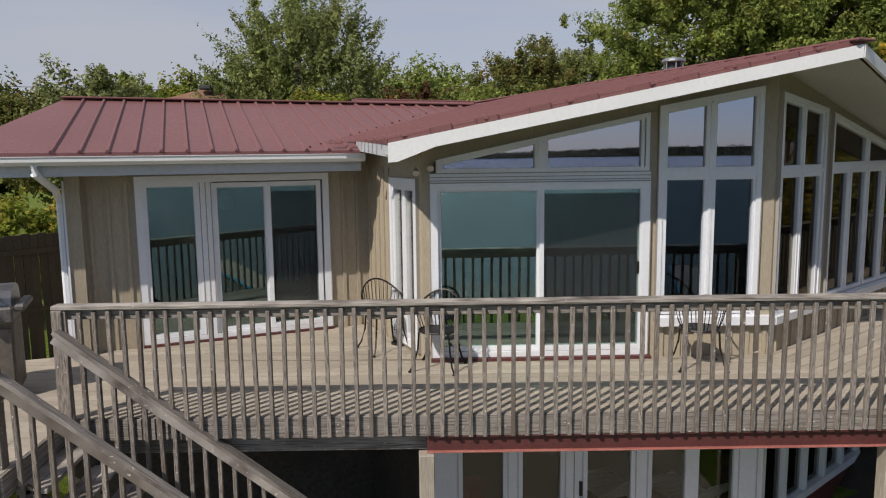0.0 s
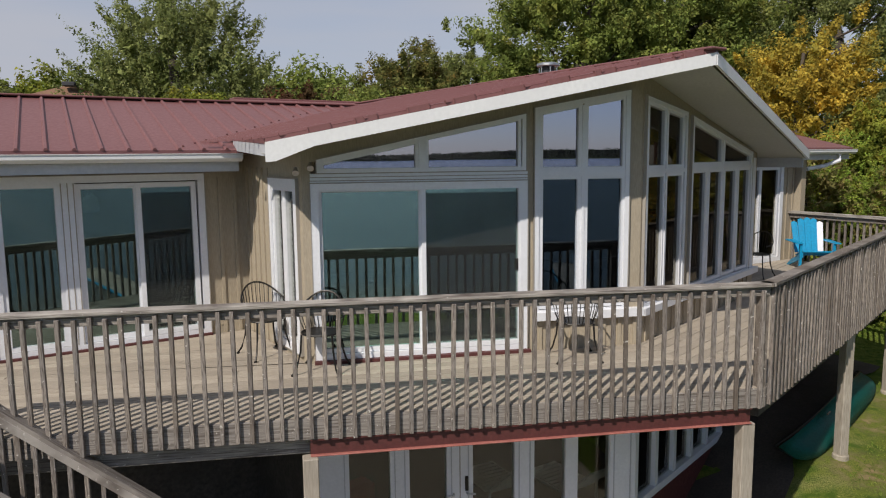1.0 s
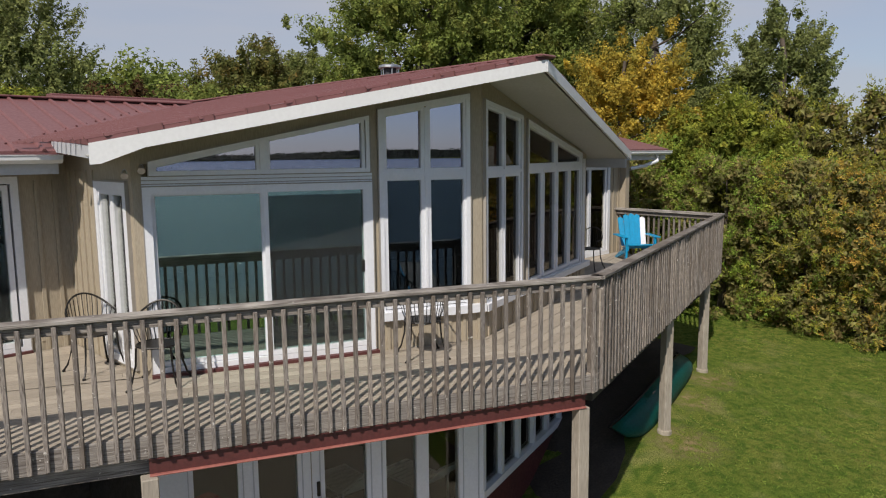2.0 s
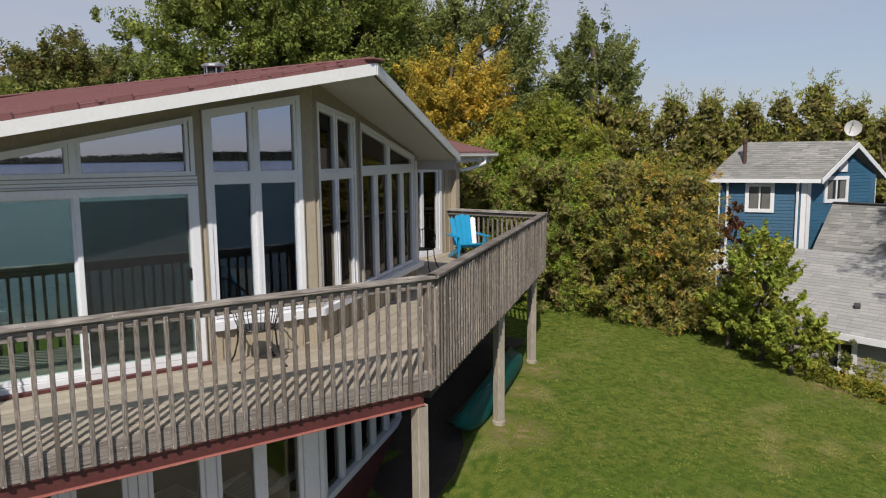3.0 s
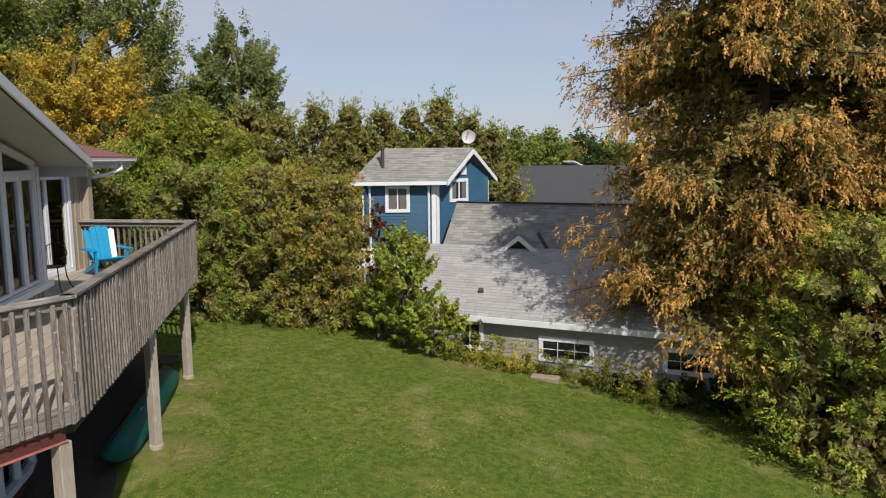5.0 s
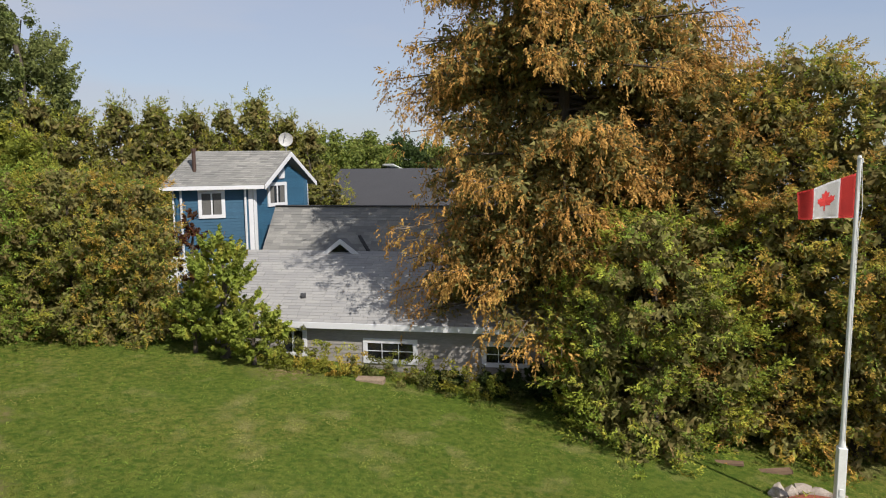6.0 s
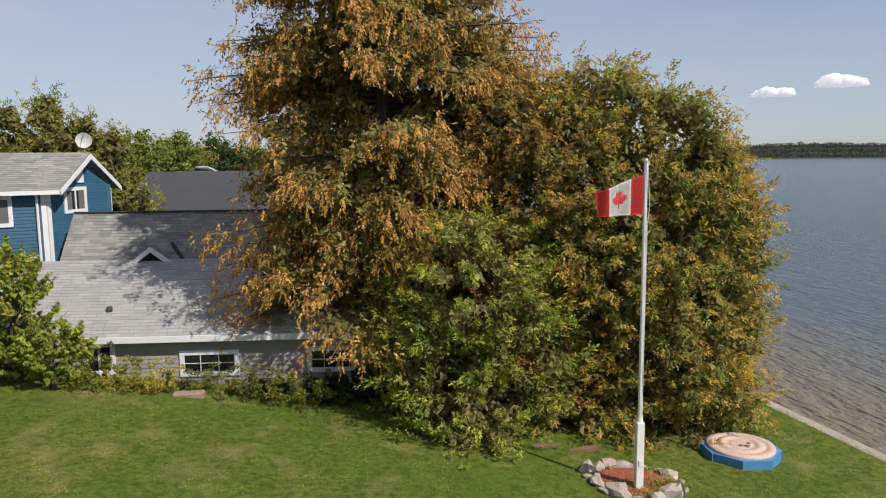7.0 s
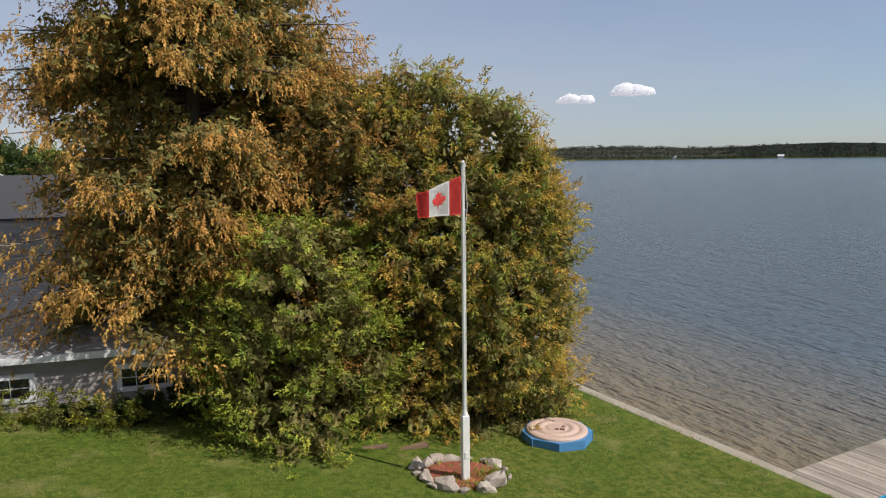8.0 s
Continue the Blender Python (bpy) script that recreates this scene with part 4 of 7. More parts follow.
for y, x0, z0, broad in ((5.60, -3.0, 0.725, 0.10), (6.52, -2.98, 0.85, 0.14)):
    t = thing("stair_railing", Matrix.Translation((x0, y, -0.3)), "sloping grey wooden stair rail with balusters", "railing", "stair railings")
    bm = bmesh.new()
    x1 = x0 + RUN * N_STEP
    bar(bm, (x0, y, z0), (x1, y, z0 - 0.80 * (x1 - x0)), broad, 0.038, 0.006)
    part("top_rail", bm, M_RAILS, t)
    bm = bmesh.new()
    bar(bm, (x0, y - broad / 2 + 0.01, z0 - 0.062), (x1, y - broad / 2 + 0.01, z0 - 0.062 - 0.80 * (x1 - x0)), 0.03, 0.07, 0.004)
    part("sub_rail", bm, M_RAILS, t)
    bm = bmesh.new()
    box(bm, (-0.019, -0.019, -1.15), (0.019, 0.019, -0.03), UNIT, 0.004)
    me = mesh_of(bm, "baluster", M_RAIL)
    for k in range(26):
        x = x0 + 0.1 + 0.127 * k
        piece("baluster", me, t, pose(x, y - broad / 2 + 0.034, z0 - 0.80 * (x - x0), random.gauss(0, 0.4), random.gauss(0, 0.4), random.gauss(0, 3)))
bm = bmesh.new()
box(bm, (-3.1, 5.55, -0.2), (-3.0, 5.65, 0.95), UNIT, 0.005)
solid("railing_post", bm, M_RAIL, "grey weathered railing post", "post", "deck railings")

# ---- neighbour's cottage: low wing, main roof, blue tower ----
cot = thing("cottage", Matrix.Translation((19, 5, -3)), "grey clapboard cottage with shingle roofs, cedar shade on it", "house")
GX = 17.07
FG = Face((GX, 9.2), (GX, -2.0))
bm = bmesh.new()
FG.poly(bm, rect(0, FG.length, -3.6, -1.72), -0.15, 0.0)
wall_g = part("wall", bm, M_CLAP, cot, "grey painted clapboard wall")
bm = bmesh.new()
slab(bm, [(16.85, 9.5, -1.72), (16.85, -2.2, -1.72), (20.6, -2.2, -0.42), (20.6, 9.9, -0.42)], 0.1)
roof_low = part("roof", bm, M_SHINGLE, cot, "pale grey shingle roof of the low wing")
bm = bmesh.new()
box(bm, (16.80, -2.2, -1.86), (16.848, 9.5, -1.71), UNIT, 0.004)
part("fascia", bm, M_WHITE, cot)
bm = bmesh.new()
slab(bm, [(20.66, 9.48, -0.56), (20.66, -3.0, -0.56), (21.9, -3.0, 0.85), (21.9, 9.47, 0.85)], 0.08)
slab(bm, [(21.904, 9.47, 0.85), (21.904, -3.0, 0.85), (23.2, -3.0, -0.6), (23.2, 9.47, -0.6)], 0.08)
roof_up = part("roof", bm, M_SHINGLE, cot, "mottled grey shingle main roof")
for y in (9.2, -2.8):
    part("gable_wall", slab(bmesh.new(), [(20.8, y, -0.5), (21.9, y, 0.72), (23.05, y, -0.5), (23.05, y, -3.0), (20.8, y, -3.0)], 0.1, Vector((0, -1 if y > 0 else 1, 0))), M_CLAP, cot)
bm = bmesh.new()
bar(bm, (21.9, -3.0, 0.875), (21.9, 9.45, 0.875), 0.16, 0.03, 0.006)
part("ridge_cap", bm, M_DARKROOF, cot)

tow = thing("blue_tower_house", Matrix.Translation((21.7, 10, -2.5)), "blue clapboard upper house with white trim and grey roof", "house")
TC, TL, TR = Vector((21.7, 10.15, 0)), Vector((20.6, 12.3, 0)), Vector((24.4, 9.35, 0))
TB = TL + TR - TC
FT1, FT2 = Face((TL.x, TL.y), (TC.x, TC.y)), Face((TC.x, TC.y), (TR.x, TR.y))
FT3, FT4 = Face((TR.x, TR.y), (TB.x, TB.y)), Face((TB.x, TB.y), (TL.x, TL.y))
bm = bmesh.new()
for fc in (FT1, FT3):
    fc.poly(bm, rect(0, fc.length, -2.6, 1.62), -0.15, 0)
wall_t1 = part("wall", bm, M_BLUESIDE, tow)
bm = bmesh.new()
for fc in (FT2, FT4):
    fc.poly(bm, [(0, -2.6), (fc.length, -2.6), (fc.length, 1.62), (fc.length / 2, 2.45), (0, 1.62)], -0.15, 0)
part("wall", bm, M_BLUESIDE, tow)

bm = bmesh.new()
N1 = (FT1.n * 0.32)
mid2 = (TC + TR) / 2
mid4 = (TL + TB) / 2
over = (TC - TL).normalized() * 0.35
e_c, e_l, e_r, e_b = TC + N1 + over, TL + N1 - over, TR - N1 + over, TB - N1 - over
for quad in ([(e_l.x, e_l.y, 1.55), (e_c.x, e_c.y, 1.55), ((mid2 + over).x, (mid2 + over).y, 2.62), ((mid4 - over).x, (mid4 - over).y, 2.62)],
             [((mid4 - over).x, (mid4 - over).y, 2.62), ((mid2 + over).x, (mid2 + over).y, 2.62), (e_r.x, e_r.y, 1.55), (e_b.x, e_b.y, 1.55)]):
    slab(bm, quad, 0.08)
roof_t = part("roof", bm, M_SHINGLE, tow, "grey shingle gable roof")
bm = bmesh.new()
pk = mid2 + over + (TC - TL).normalized() * 0.02
for e in (e_c, e_r):
    e = e + (TC - TL).normalized() * 0.02
    slab(bm, [(pk.x, pk.y, 2.60), (e.x, e.y, 1.55), (e.x, e.y, 1.40), (pk.x, pk.y, 2.44)], 0.03, FT2.n * 1.0)
bar(bm, (e_l.x, e_l.y, 1.49), (e_c.x, e_c.y, 1.49), 0.05, 0.12)
part("barge_board", bm, M_WHITE, tow)
for fc, u in ((FT1, 0.06), (FT1, FT1.length - 0.07), (FT2, 0.07), (FT2, FT2.length - 0.06)):
    part("corner_board", fc.strip(bmesh.new(), (u, -2.6), (u, 1.5), 0.14, 0.0, 0.035), M_WHITE, tow)
bm = bmesh.new()
for u in (0.24, FT1.length - 0.24):
    tube(bm, [FT1.at(u, 1.46, 0.25), FT1.at(u, 1.3, 0.07), FT1.at(u, -2.4, 0.07)], 0.04, 6)
part("downspout", bm, M_WHITE, tow)


def small_window(face, u0, u1, z0, z1, parent, label, muntin=False, wide=0.11):
    bm = bmesh.new()
    for a, b in (((u0 - wide / 2, z0), (u1 + wide / 2, z0)), ((u0 - wide / 2, z1), (u1 + wide / 2, z1))):
        face.strip(bm, a, b, wide, 0.0, 0.05)
    for u in (u0, u1):
        face.strip(bm, (u, z0 + wide / 2), (u, z1 - wide / 2), wide, 0.0, 0.046)
    if not muntin:
        face.strip(bm, ((u0 + u1) / 2, z0), ((u0 + u1) / 2, z1), 0.05, 0.004, 0.04)
    w = part("window", bm, M_WHITE, parent, label)
    bm = bmesh.new()
    face.poly(bm, rect(u0, u1, z0, z1), 0.004, 0.021)
    part("pane", bm, M_DARKGLASS, w)
    if muntin:
        bm = bmesh.new()
        for f in (1 / 3, 2 / 3):
            face.strip(bm, (u0 + f * (u1 - u0), z0), (u0 + f * (u1 - u0), z1), 0.018, 0.022, 0.036)
        face.strip(bm, (u0, (z0 + z1) / 2), (u1, (z0 + z1) / 2), 0.018, 0.022, 0.034)
        part("muntin", bm, M_WHITE, w)
    return w


M_DARKGLASS = surface("dark_glass", (0.02, 0.022, 0.025), (0.015, 0.017, 0.02), 0.08, 0, 1, 5, 0.0, spec=0.9)
w = small_window(FT1, 0.80, 1.50, 0.58, 1.36, tow, "white framed upper window")
for u0, u1 in ((0.87, 1.11), (1.21, 1.44)):
    part("curtain", FT1.poly(bmesh.new(), rect(u0, u1, 0.63, 1.31), 0.0215, 0.025), M_ROOM, w, "grey curtain")
w = small_window(FT2, 0.74, 1.6, 0.86, 1.54, tow, "white framed gable window")
for u0, u1 in ((0.82, 1.02), (1.32, 1.52)):
    part("curtain", FT2.poly(bmesh.new(), rect(u0, u1, 0.91, 1.49), 0.0215, 0.025), M_ROOM, w, "grey curtain")
bm = bmesh.new()
FT2.poly(bm, [(1.24, 1.72), (1.56, 1.72), (1.56, 2.02), (1.4, 2.16), (1.24, 2.02)], 0.0, 0.05)
part("gable_vent", bm, M_WHITE, tow, "white louvred gable vent")

pipe_at = (TL * 0.72 + TC * 0.28) + FT1.n * -0.25
bm = bmesh.new()
tube(bm, [(pipe_at.x, pipe_at.y, 1.8), (pipe_at.x, pipe_at.y, 2.62)], 0.06, 10)
tube(bm, [(pipe_at.x, pipe_at.y, 2.62), (pipe_at.x, pipe_at.y, 2.72)], 0.085, 10)
solid("stove_pipe", bm, surface("rusty_pipe", (0.12, 0.07, 0.055), (0.08, 0.05, 0.04), 0.7, 0.3), "rusty stove pipe on the grey roof", "chimney")

dish = thing("satellite_dish", Matrix.Translation((mid2.x, mid2.y, 2.6)), "pale grey satellite dish on the roof ridge", "satellite dish")
dc = mid2 + over * 0.6
bm = bmesh.new()
rings = []
for k in range(5):
    r, dz = 0.053 * k * 1.12, (0.053 * k) ** 2 * 1.4
    rings.append([bm.verts.new((r * math.cos(a * math.tau / 20), r * math.sin(a * math.tau / 20), dz)) for a in range(20)])
for a, b in zip(rings, rings[1:]):
    for k in range(20):
        if a is rings[0]:
            continue
        bm.faces.new((a[k], a[(k + 1) % 20], b[(k + 1) % 20], b[k]))
bm.faces.new(rings[1][::-1])
bmesh.ops.delete(bm, geom=rings[0], context="VERTS")
bmesh.ops.solidify(bm, geom=bm.faces[:], thickness=0.012)
dm = look((dc.x, dc.y, 3.0), (-6, -2, 6)) @ pose(0, 0, 0, 180, 0, 0)
part("reflector", bm, surface("dish_grey", (0.55, 0.55, 0.55), (0.48, 0.48, 0.48), 0.5), dish, "", dm)
bm = bmesh.new()
tube(bm, [(dc.x, dc.y, 2.55), (dc.x, dc.y, 2.95)], 0.025, 8)
tube(bm, [dm @ Vector((0, -0.21, 0.04)), dm @ Vector((0, -0.05, 0.27))], 0.014, 6)
part("mast", bm, M_STEEL, dish)

# cottage windows, dormer, vent, charcoal roof behind
small_window(FG, 9.2 - 5.12, 9.2 - 3.84, -2.70, -2.18, cot, "low white window with muntins", True)
small_window(FG, 9.2 - 2.12, 9.2 - 1.07, -2.68, -2.16, cot, "low white window with muntins in the shade", True)
small_window(FG, 9.2 - 7.35, 9.2 - 6.72, -2.62, -1.93, cot, "small white window beside the shrubs")
bm = bmesh.new()
dxa, dxb, dy, dz = 20.5, 21.15, 6.86, -0.06
slab(bm, [(dxa, dy, dz), (dxa, dy + 0.6, dz - 0.47), (dxb, dy + 0.6, dz - 0.47), (dxb, dy, dz)], 0.04)
slab(bm, [(dxa, dy, dz), (dxb, dy, dz), (dxb, dy - 0.6, dz - 0.47), (dxa, dy - 0.6, dz - 0.47)], 0.04)
dormer = part("dormer_roof", bm, M_SHINGLE, cot)
for side in (-1, 1):
    bm = bmesh.new()
    bar(bm, (dxa - 0.04 - 0.002 * side, dy - 0.02 * side, dz - 0.02), (dxa - 0.04 - 0.002 * side, dy + 0.63 * side, dz - 0.52), 0.06, 0.12)
    part("barge_board", bm, M_WHITE, cot)
bm = bmesh.new()
slab(bm, [(dxa + 0.05, dy, dz - 0.03), (dxa + 0.05, dy + 0.56, dz - 0.47), (dxa + 0.05, dy - 0.56, dz - 0.47)], 0.03, Vector((1, 0, 0)))
part("gable_end", bm, M_DARKGLASS, cot)
# dark sloping strip on the roof beside the dormer
bm = bmesh.new()
bar(bm, (21.06, dy - 0.42, 0.02), (20.68, dy - 0.86, -0.48), 0.10, 0.04)
part("flashing", bm, M_DARKROOF, cot)
bm = bmesh.new()
box(bm, (-0.09, -0.07, 0), (0.09, 0.07, 0.1), pose(18.0, 7.1, -1.32, 0, -19, 20), 0.02)
solid("roof_vent", bm, M_DARKROOF, "small dark roof vent on the shingles", "vent")
outb = thing("outbuilding", Matrix.Translation((36, 8, -2.6)), "long building with a charcoal shingle roof", "building")
for corners in ([(28.2, 10.6, 0.30), (29.6, 3.0, 0.20), (37.5, 4.5, 1.84), (36.2, 12.0, 1.84)], [(36.2, 12.0, 1.83), (37.5, 4.5, 1.83), (45, 6, 0.2), (44, 13.5, 0.2)]):
    part("roof", slab(bmesh.new(), corners, 0.1), M_DARKROOF, outb)
part("wall", slab(bmesh.new(), [(36.1, 12.0, 1.6), (28.6, 10.5, 0.2), (28.6, 10.5, -2.6), (44, 13.3, -2.6), (44, 13.3, 0.1)], 0.15, Vector((0.1, -1, 0))), M_CLAP, outb)
part("wall", slab(bmesh.new(), [(28.6, 10.5, 0.2), (29.8, 3.1, 0.1), (29.8, 3.1, -2.6), (28.6, 10.5, -2.6)], 0.15, Vector((1, 0, 0))), M_CLAP, outb)
bm = bmesh.new()
lat = Face((19.6, 12.6), (20.9, 10.2))
for k in range(14):
    lat.strip(bm, (0.15 * k, -1.4), (0.15 * k + 0.7, -0.62), 0.03, 0, 0.012)
    lat.strip(bm, (0.15 * k + 0.7, -1.4), (0.15 * k, -0.62), 0.03, 0.012, 0.024)
lat.strip(bm, (0, -0.6), (2.7, -0.6), 0.07, -0.01, 0.04)
solid("lattice_fence", bm, M_WHITE, "white lattice screen below the blue house", "fence")


# ---- trees and shrubs ----
def quads(centers, normals, length, width, rng, roll=None, along=None, sides=4):
    """Leaves as arrays: each a kite, or a small fan that widens outwards, along the given way or at random."""
    n = len(centers)
    if along is None:
        along = rng.normal(size=(n, 3))
    along = along - (along * normals).sum(1, keepdims=True) * normals
    along /= np.linalg.norm(along, axis=1, keepdims=True) + 1e-9
    side = np.cross(normals, along)
    length, width = (np.asarray(v).reshape(-1, 1) * np.ones((n, 1)) for v in (length, width))
    p0 = centers - along * length * 0.5
    if sides == 3:
        skew = rng.uniform(-0.25, 0.25, (n, 1))
        p1 = centers + along * length * (0.5 + skew) + side * width * 0.5
        p2 = centers + along * length * (0.5 - skew) - side * width * 0.5 - normals * length * 0.15
        return np.stack([p0, p1, p2], 1)
    p1 = centers + side * width * 0.5 - along * length * 0.05
    p2 = centers + along * length * 0.5 - normals * length * 0.12
    p3 = centers - side * width * 0.5 - along * length * 0.05
    return np.stack([p0, p1, p2, p3], 1)


def leaf_mesh(name, leaves, mat):
    count, sides = leaves.shape[:2]
    n = count * sides
    me = bpy.data.meshes.new(name)
    me.vertices.add(n)
    me.vertices.foreach_set("co", leaves.astype(np.float32).ravel())
    me.loops.add(n)
    me.loops.foreach_set("vertex_index", np.arange(n, dtype=np.int32))
    me.polygons.add(count)
    me.polygons.foreach_set("loop_start", np.arange(0, n, sides, dtype=np.int32))
    me.materials.append(mat)
    me.update(calc_edges=True)
    return me


def unit(v):
    return v / (np.linalg.norm(v, axis=1, keepdims=True) + 1e-9)


def clumped(rng, hubs, radii, per, size, flat=0.75, up=0.35, aspect=0.6, sides=4, axes=None, spike=1.0):
    """Leaves on and in the clumps: denser towards the outside, facing out and up; drawn out along axes into tapering plumes."""
    n = len(hubs) * per
    d = unit(rng.normal(size=(n, 3)))
    r = rng.uniform(0.25, 1.0, (n, 1)) ** 0.6
    hub, rad = np.repeat(hubs, per, 0), np.repeat(radii, per)[:, None]
    off = d * r * np.array([1, 1, flat])
    if axes is not None:
        ax = np.repeat(axes, per, 0)
        k = (off * ax).sum(1, keepdims=True)
        off = (off - k * ax) * (1 - 0.62 * np.maximum(k, 0)) / spike ** 0.5 + ax * k * spike
    c = hub + off * rad
    nr = unit(d + rng.normal(size=(n, 3)) * 0.7 + np.array([0, 0, up]))
    s = size * rng.uniform(0.6, 1.35, n)
    return quads(c, nr, s, s * aspect, rng, sides=sides)


FROND_AXIS = 2
FROND_WIDE = (1.0, 0.7)


def frond_mesh(name, fronds, mat, width=0.5, droop=0.25):
    """Flat scale-leaf fronds: a curved axis with separate narrow side leaflets, each frond one small connected fan."""
    base, along, normal, length = fronds
    n, k = len(base), FROND_AXIS
    along = unit(along)
    normal = unit(normal - (normal * along).sum(1, keepdims=True) * along)
    side = np.cross(normal, along)
    local = [(i / k * 0.92, 0.0) for i in range(k + 1)]
    for i, w in enumerate(FROND_WIDE):
        local += [(min(i / k + 0.55, 1.1), 0.5 * width * w), (min(i / k + 0.42, 1.0), -0.5 * width * w)]
    local = np.array(local)
    m = len(local)
    x, y = local[:, 0][None, :, None], local[:, 1][None, :, None]
    size = length[:, None, None]
    co = base[:, None, :] + size * (along[:, None, :] * x + side[:, None, :] * y - normal[:, None, :] * droop * x * x)
    tri = []
    for i in range(k):
        tri += [(i, i + 1, k + 1 + 2 * i), (i + 1, i, k + 2 + 2 * i)]
    tri = np.array(tri)
    loops = (np.arange(n)[:, None, None] * m + tri[None]).ravel().astype(np.int32)
    me = bpy.data.meshes.new(name)
    me.vertices.add(n * m)
    me.vertices.foreach_set("co", co.astype(np.float32).ravel())
    me.loops.add(len(loops))
    me.loops.foreach_set("vertex_index", loops)
    me.polygons.add(len(loops) // 3)
    me.polygons.foreach_set("loop_start", np.arange(0, len(loops), 3, dtype=np.int32))
    me.materials.append(mat)
    me.update(calc_edges=True)
    return me


def pick(fronds, keep):
    return tuple(a[keep] for a in fronds)


def boughs(rng, hubs, ways, per, size, lift=0.4, hang=0.0, spread=0.25):
    """Plume-like boughs: fronds set round a short axis at each hub, rising by lift or hanging; gives how far out each one sits."""
    n = len(hubs) * per
    big = rng.uniform(0.6, 1.45, len(hubs))
    lean = unit(ways + rng.normal(size=ways.shape) * 0.38 + np.array([0, 0, lift]))
    scale, hub, out, axis = np.repeat(big, per)[:, None], np.repeat(hubs, per, 0), np.repeat(ways, per, 0), np.repeat(lean, per, 0)
    f = rng.uniform(-1.0, 1.0, (n, 1))
    d = rng.normal(size=(n, 3))
    d = unit(d - (d * axis).sum(1, keepdims=True) * axis)
    base = hub + axis * f * spread * 1.7 * scale + d * spread * 0.45 * scale * (1 - 0.6 * np.maximum(f, 0)) * rng.uniform(0.1, 1.0, (n, 1))
    along = axis * 0.9 + d * (0.65 - 0.3 * f) + rng.normal(size=(n, 3)) * 0.25 + np.array([0, 0, -hang])
    normal = out * 0.6 + d * 0.35 + rng.normal(size=(n, 3)) * 0.45 + np.array([0, 0, 0.5])
    length = size * rng.uniform(0.6, 1.35, n) * (0.8 + 0.2 * scale[:, 0])
    return (base, along, normal, length), f[:, 0] + rng.normal(size=n) * 0.25


def trunk_mesh(rng, height, r, limbs, reach, lean=0.0):
    """A tapered, slightly crooked trunk with limbs, from the origin up."""
    bm = bmesh.new()
    pts, rad = [], []
    for k in range(7):
        f = k / 6
        pts.append((0.25 * r * rng.normal() * f * 2 + lean * f, 0.25 * r * rng.normal() * f * 2, height * f - 0.2))
        rad.append(r * (1.25 - 1.05 * f) if k else r * 1.5)
    tube(bm, pts, rad, 8)
    for k in range(limbs):
        f = 0.3 + 0.65 * (k + rng.uniform(0, 0.6)) / limbs
        a = rng.uniform(0, math.tau)
        base = Vector((pts[3][0], pts[3][1], height * f))
        ln = reach * (1.05 - 0.55 * f) * rng.uniform(0.7, 1.0)
        tip = base + Vector((math.cos(a) * ln, math.sin(a) * ln, ln * rng.uniform(0.25, 0.7)))
        midp = (base + tip) / 2 + Vector((0, 0, -0.08 * ln))
        tube(bm, [base, midp, tip], [r * 0.4 * (1.1 - f), r * 0.25 * (1.1 - f), r * 0.08], 5)
    return bm


def tree(name, x, y, z0, crown, trunk_bm, label, group="", category="tree", outer=None, inner=None):
    t = thing(name, Matrix.Translation((x, y, z0)), label, category, group)
    if trunk_bm:
        ob = tagged(new("trunk", mesh_of(trunk_bm, "trunk", M_BARK)))
        ob.parent = t
    for part_name, me, words in (("crown", crown, ""), ("outer_foliage", outer, "rusty and yellow outer sprays"), ("inner_foliage", inner, "dull brown-green inner foliage")):
        if me:
            ob = tagged(new(part_name, me), words)
            ob.parent = t
    return t


def broadleaf(name, x, y, top, width, mat, label, seed, hubs=90, per=240, leaf=0.17, low=0.15, stretch=1.0, group="background trees", spike=1.5, rise=0.5):
    """A spreading tree: leafy plumes over an uneven crown, from low * height to the top."""
    rng = np.random.default_rng(seed)
    z0 = ground_z(x, y)
    h = top - z0
    d = unit(rng.normal(size=(hubs, 3)))
    r = rng.uniform(0.4, 1.0, (hubs, 1)) ** 0.5 * rng.uniform(0.82, 1.04, (hubs, 1))
    cz, rz = h * (low + 1) / 2, h * (1 - low) / 2
    lobe = 1 + 0.13 * np.sin(3 * np.arctan2(d[:, 1], d[:, 0]) + 4 * d[:, 2] + seed)[:, None] + 0.09 * np.sin(7 * np.arctan2(d[:, 1], d[:, 0]) - 5 * d[:, 2])[:, None]
    c = d * r * lobe * np.array([width / 2, width / 2, rz]) * 0.84 + np.array([0, 0, cz])
    rad = rng.uniform(0.08, 0.2, hubs) * width * stretch
    axes = unit(d * np.array([1, 1, 0.6]) + np.array([0, 0, rise]) + rng.normal(size=(hubs, 3)) * 0.3)
    fine = clumped(rng, c, rad, int(per * 0.98), leaf * 0.80, aspect=0.7, sides=3, axes=axes, spike=spike)
    core = clumped(rng, c * np.array([0.93, 0.93, 0.97]), rad * 0.62, max(6, per // 9), leaf * 1.7, aspect=0.8, sides=3)
    return tree(name, x, y, z0, leaf_mesh("crown", np.concatenate([fine, core]), mat), trunk_mesh(rng, h * 0.85, 0.03 * h, 9, width * 0.45), label, group)


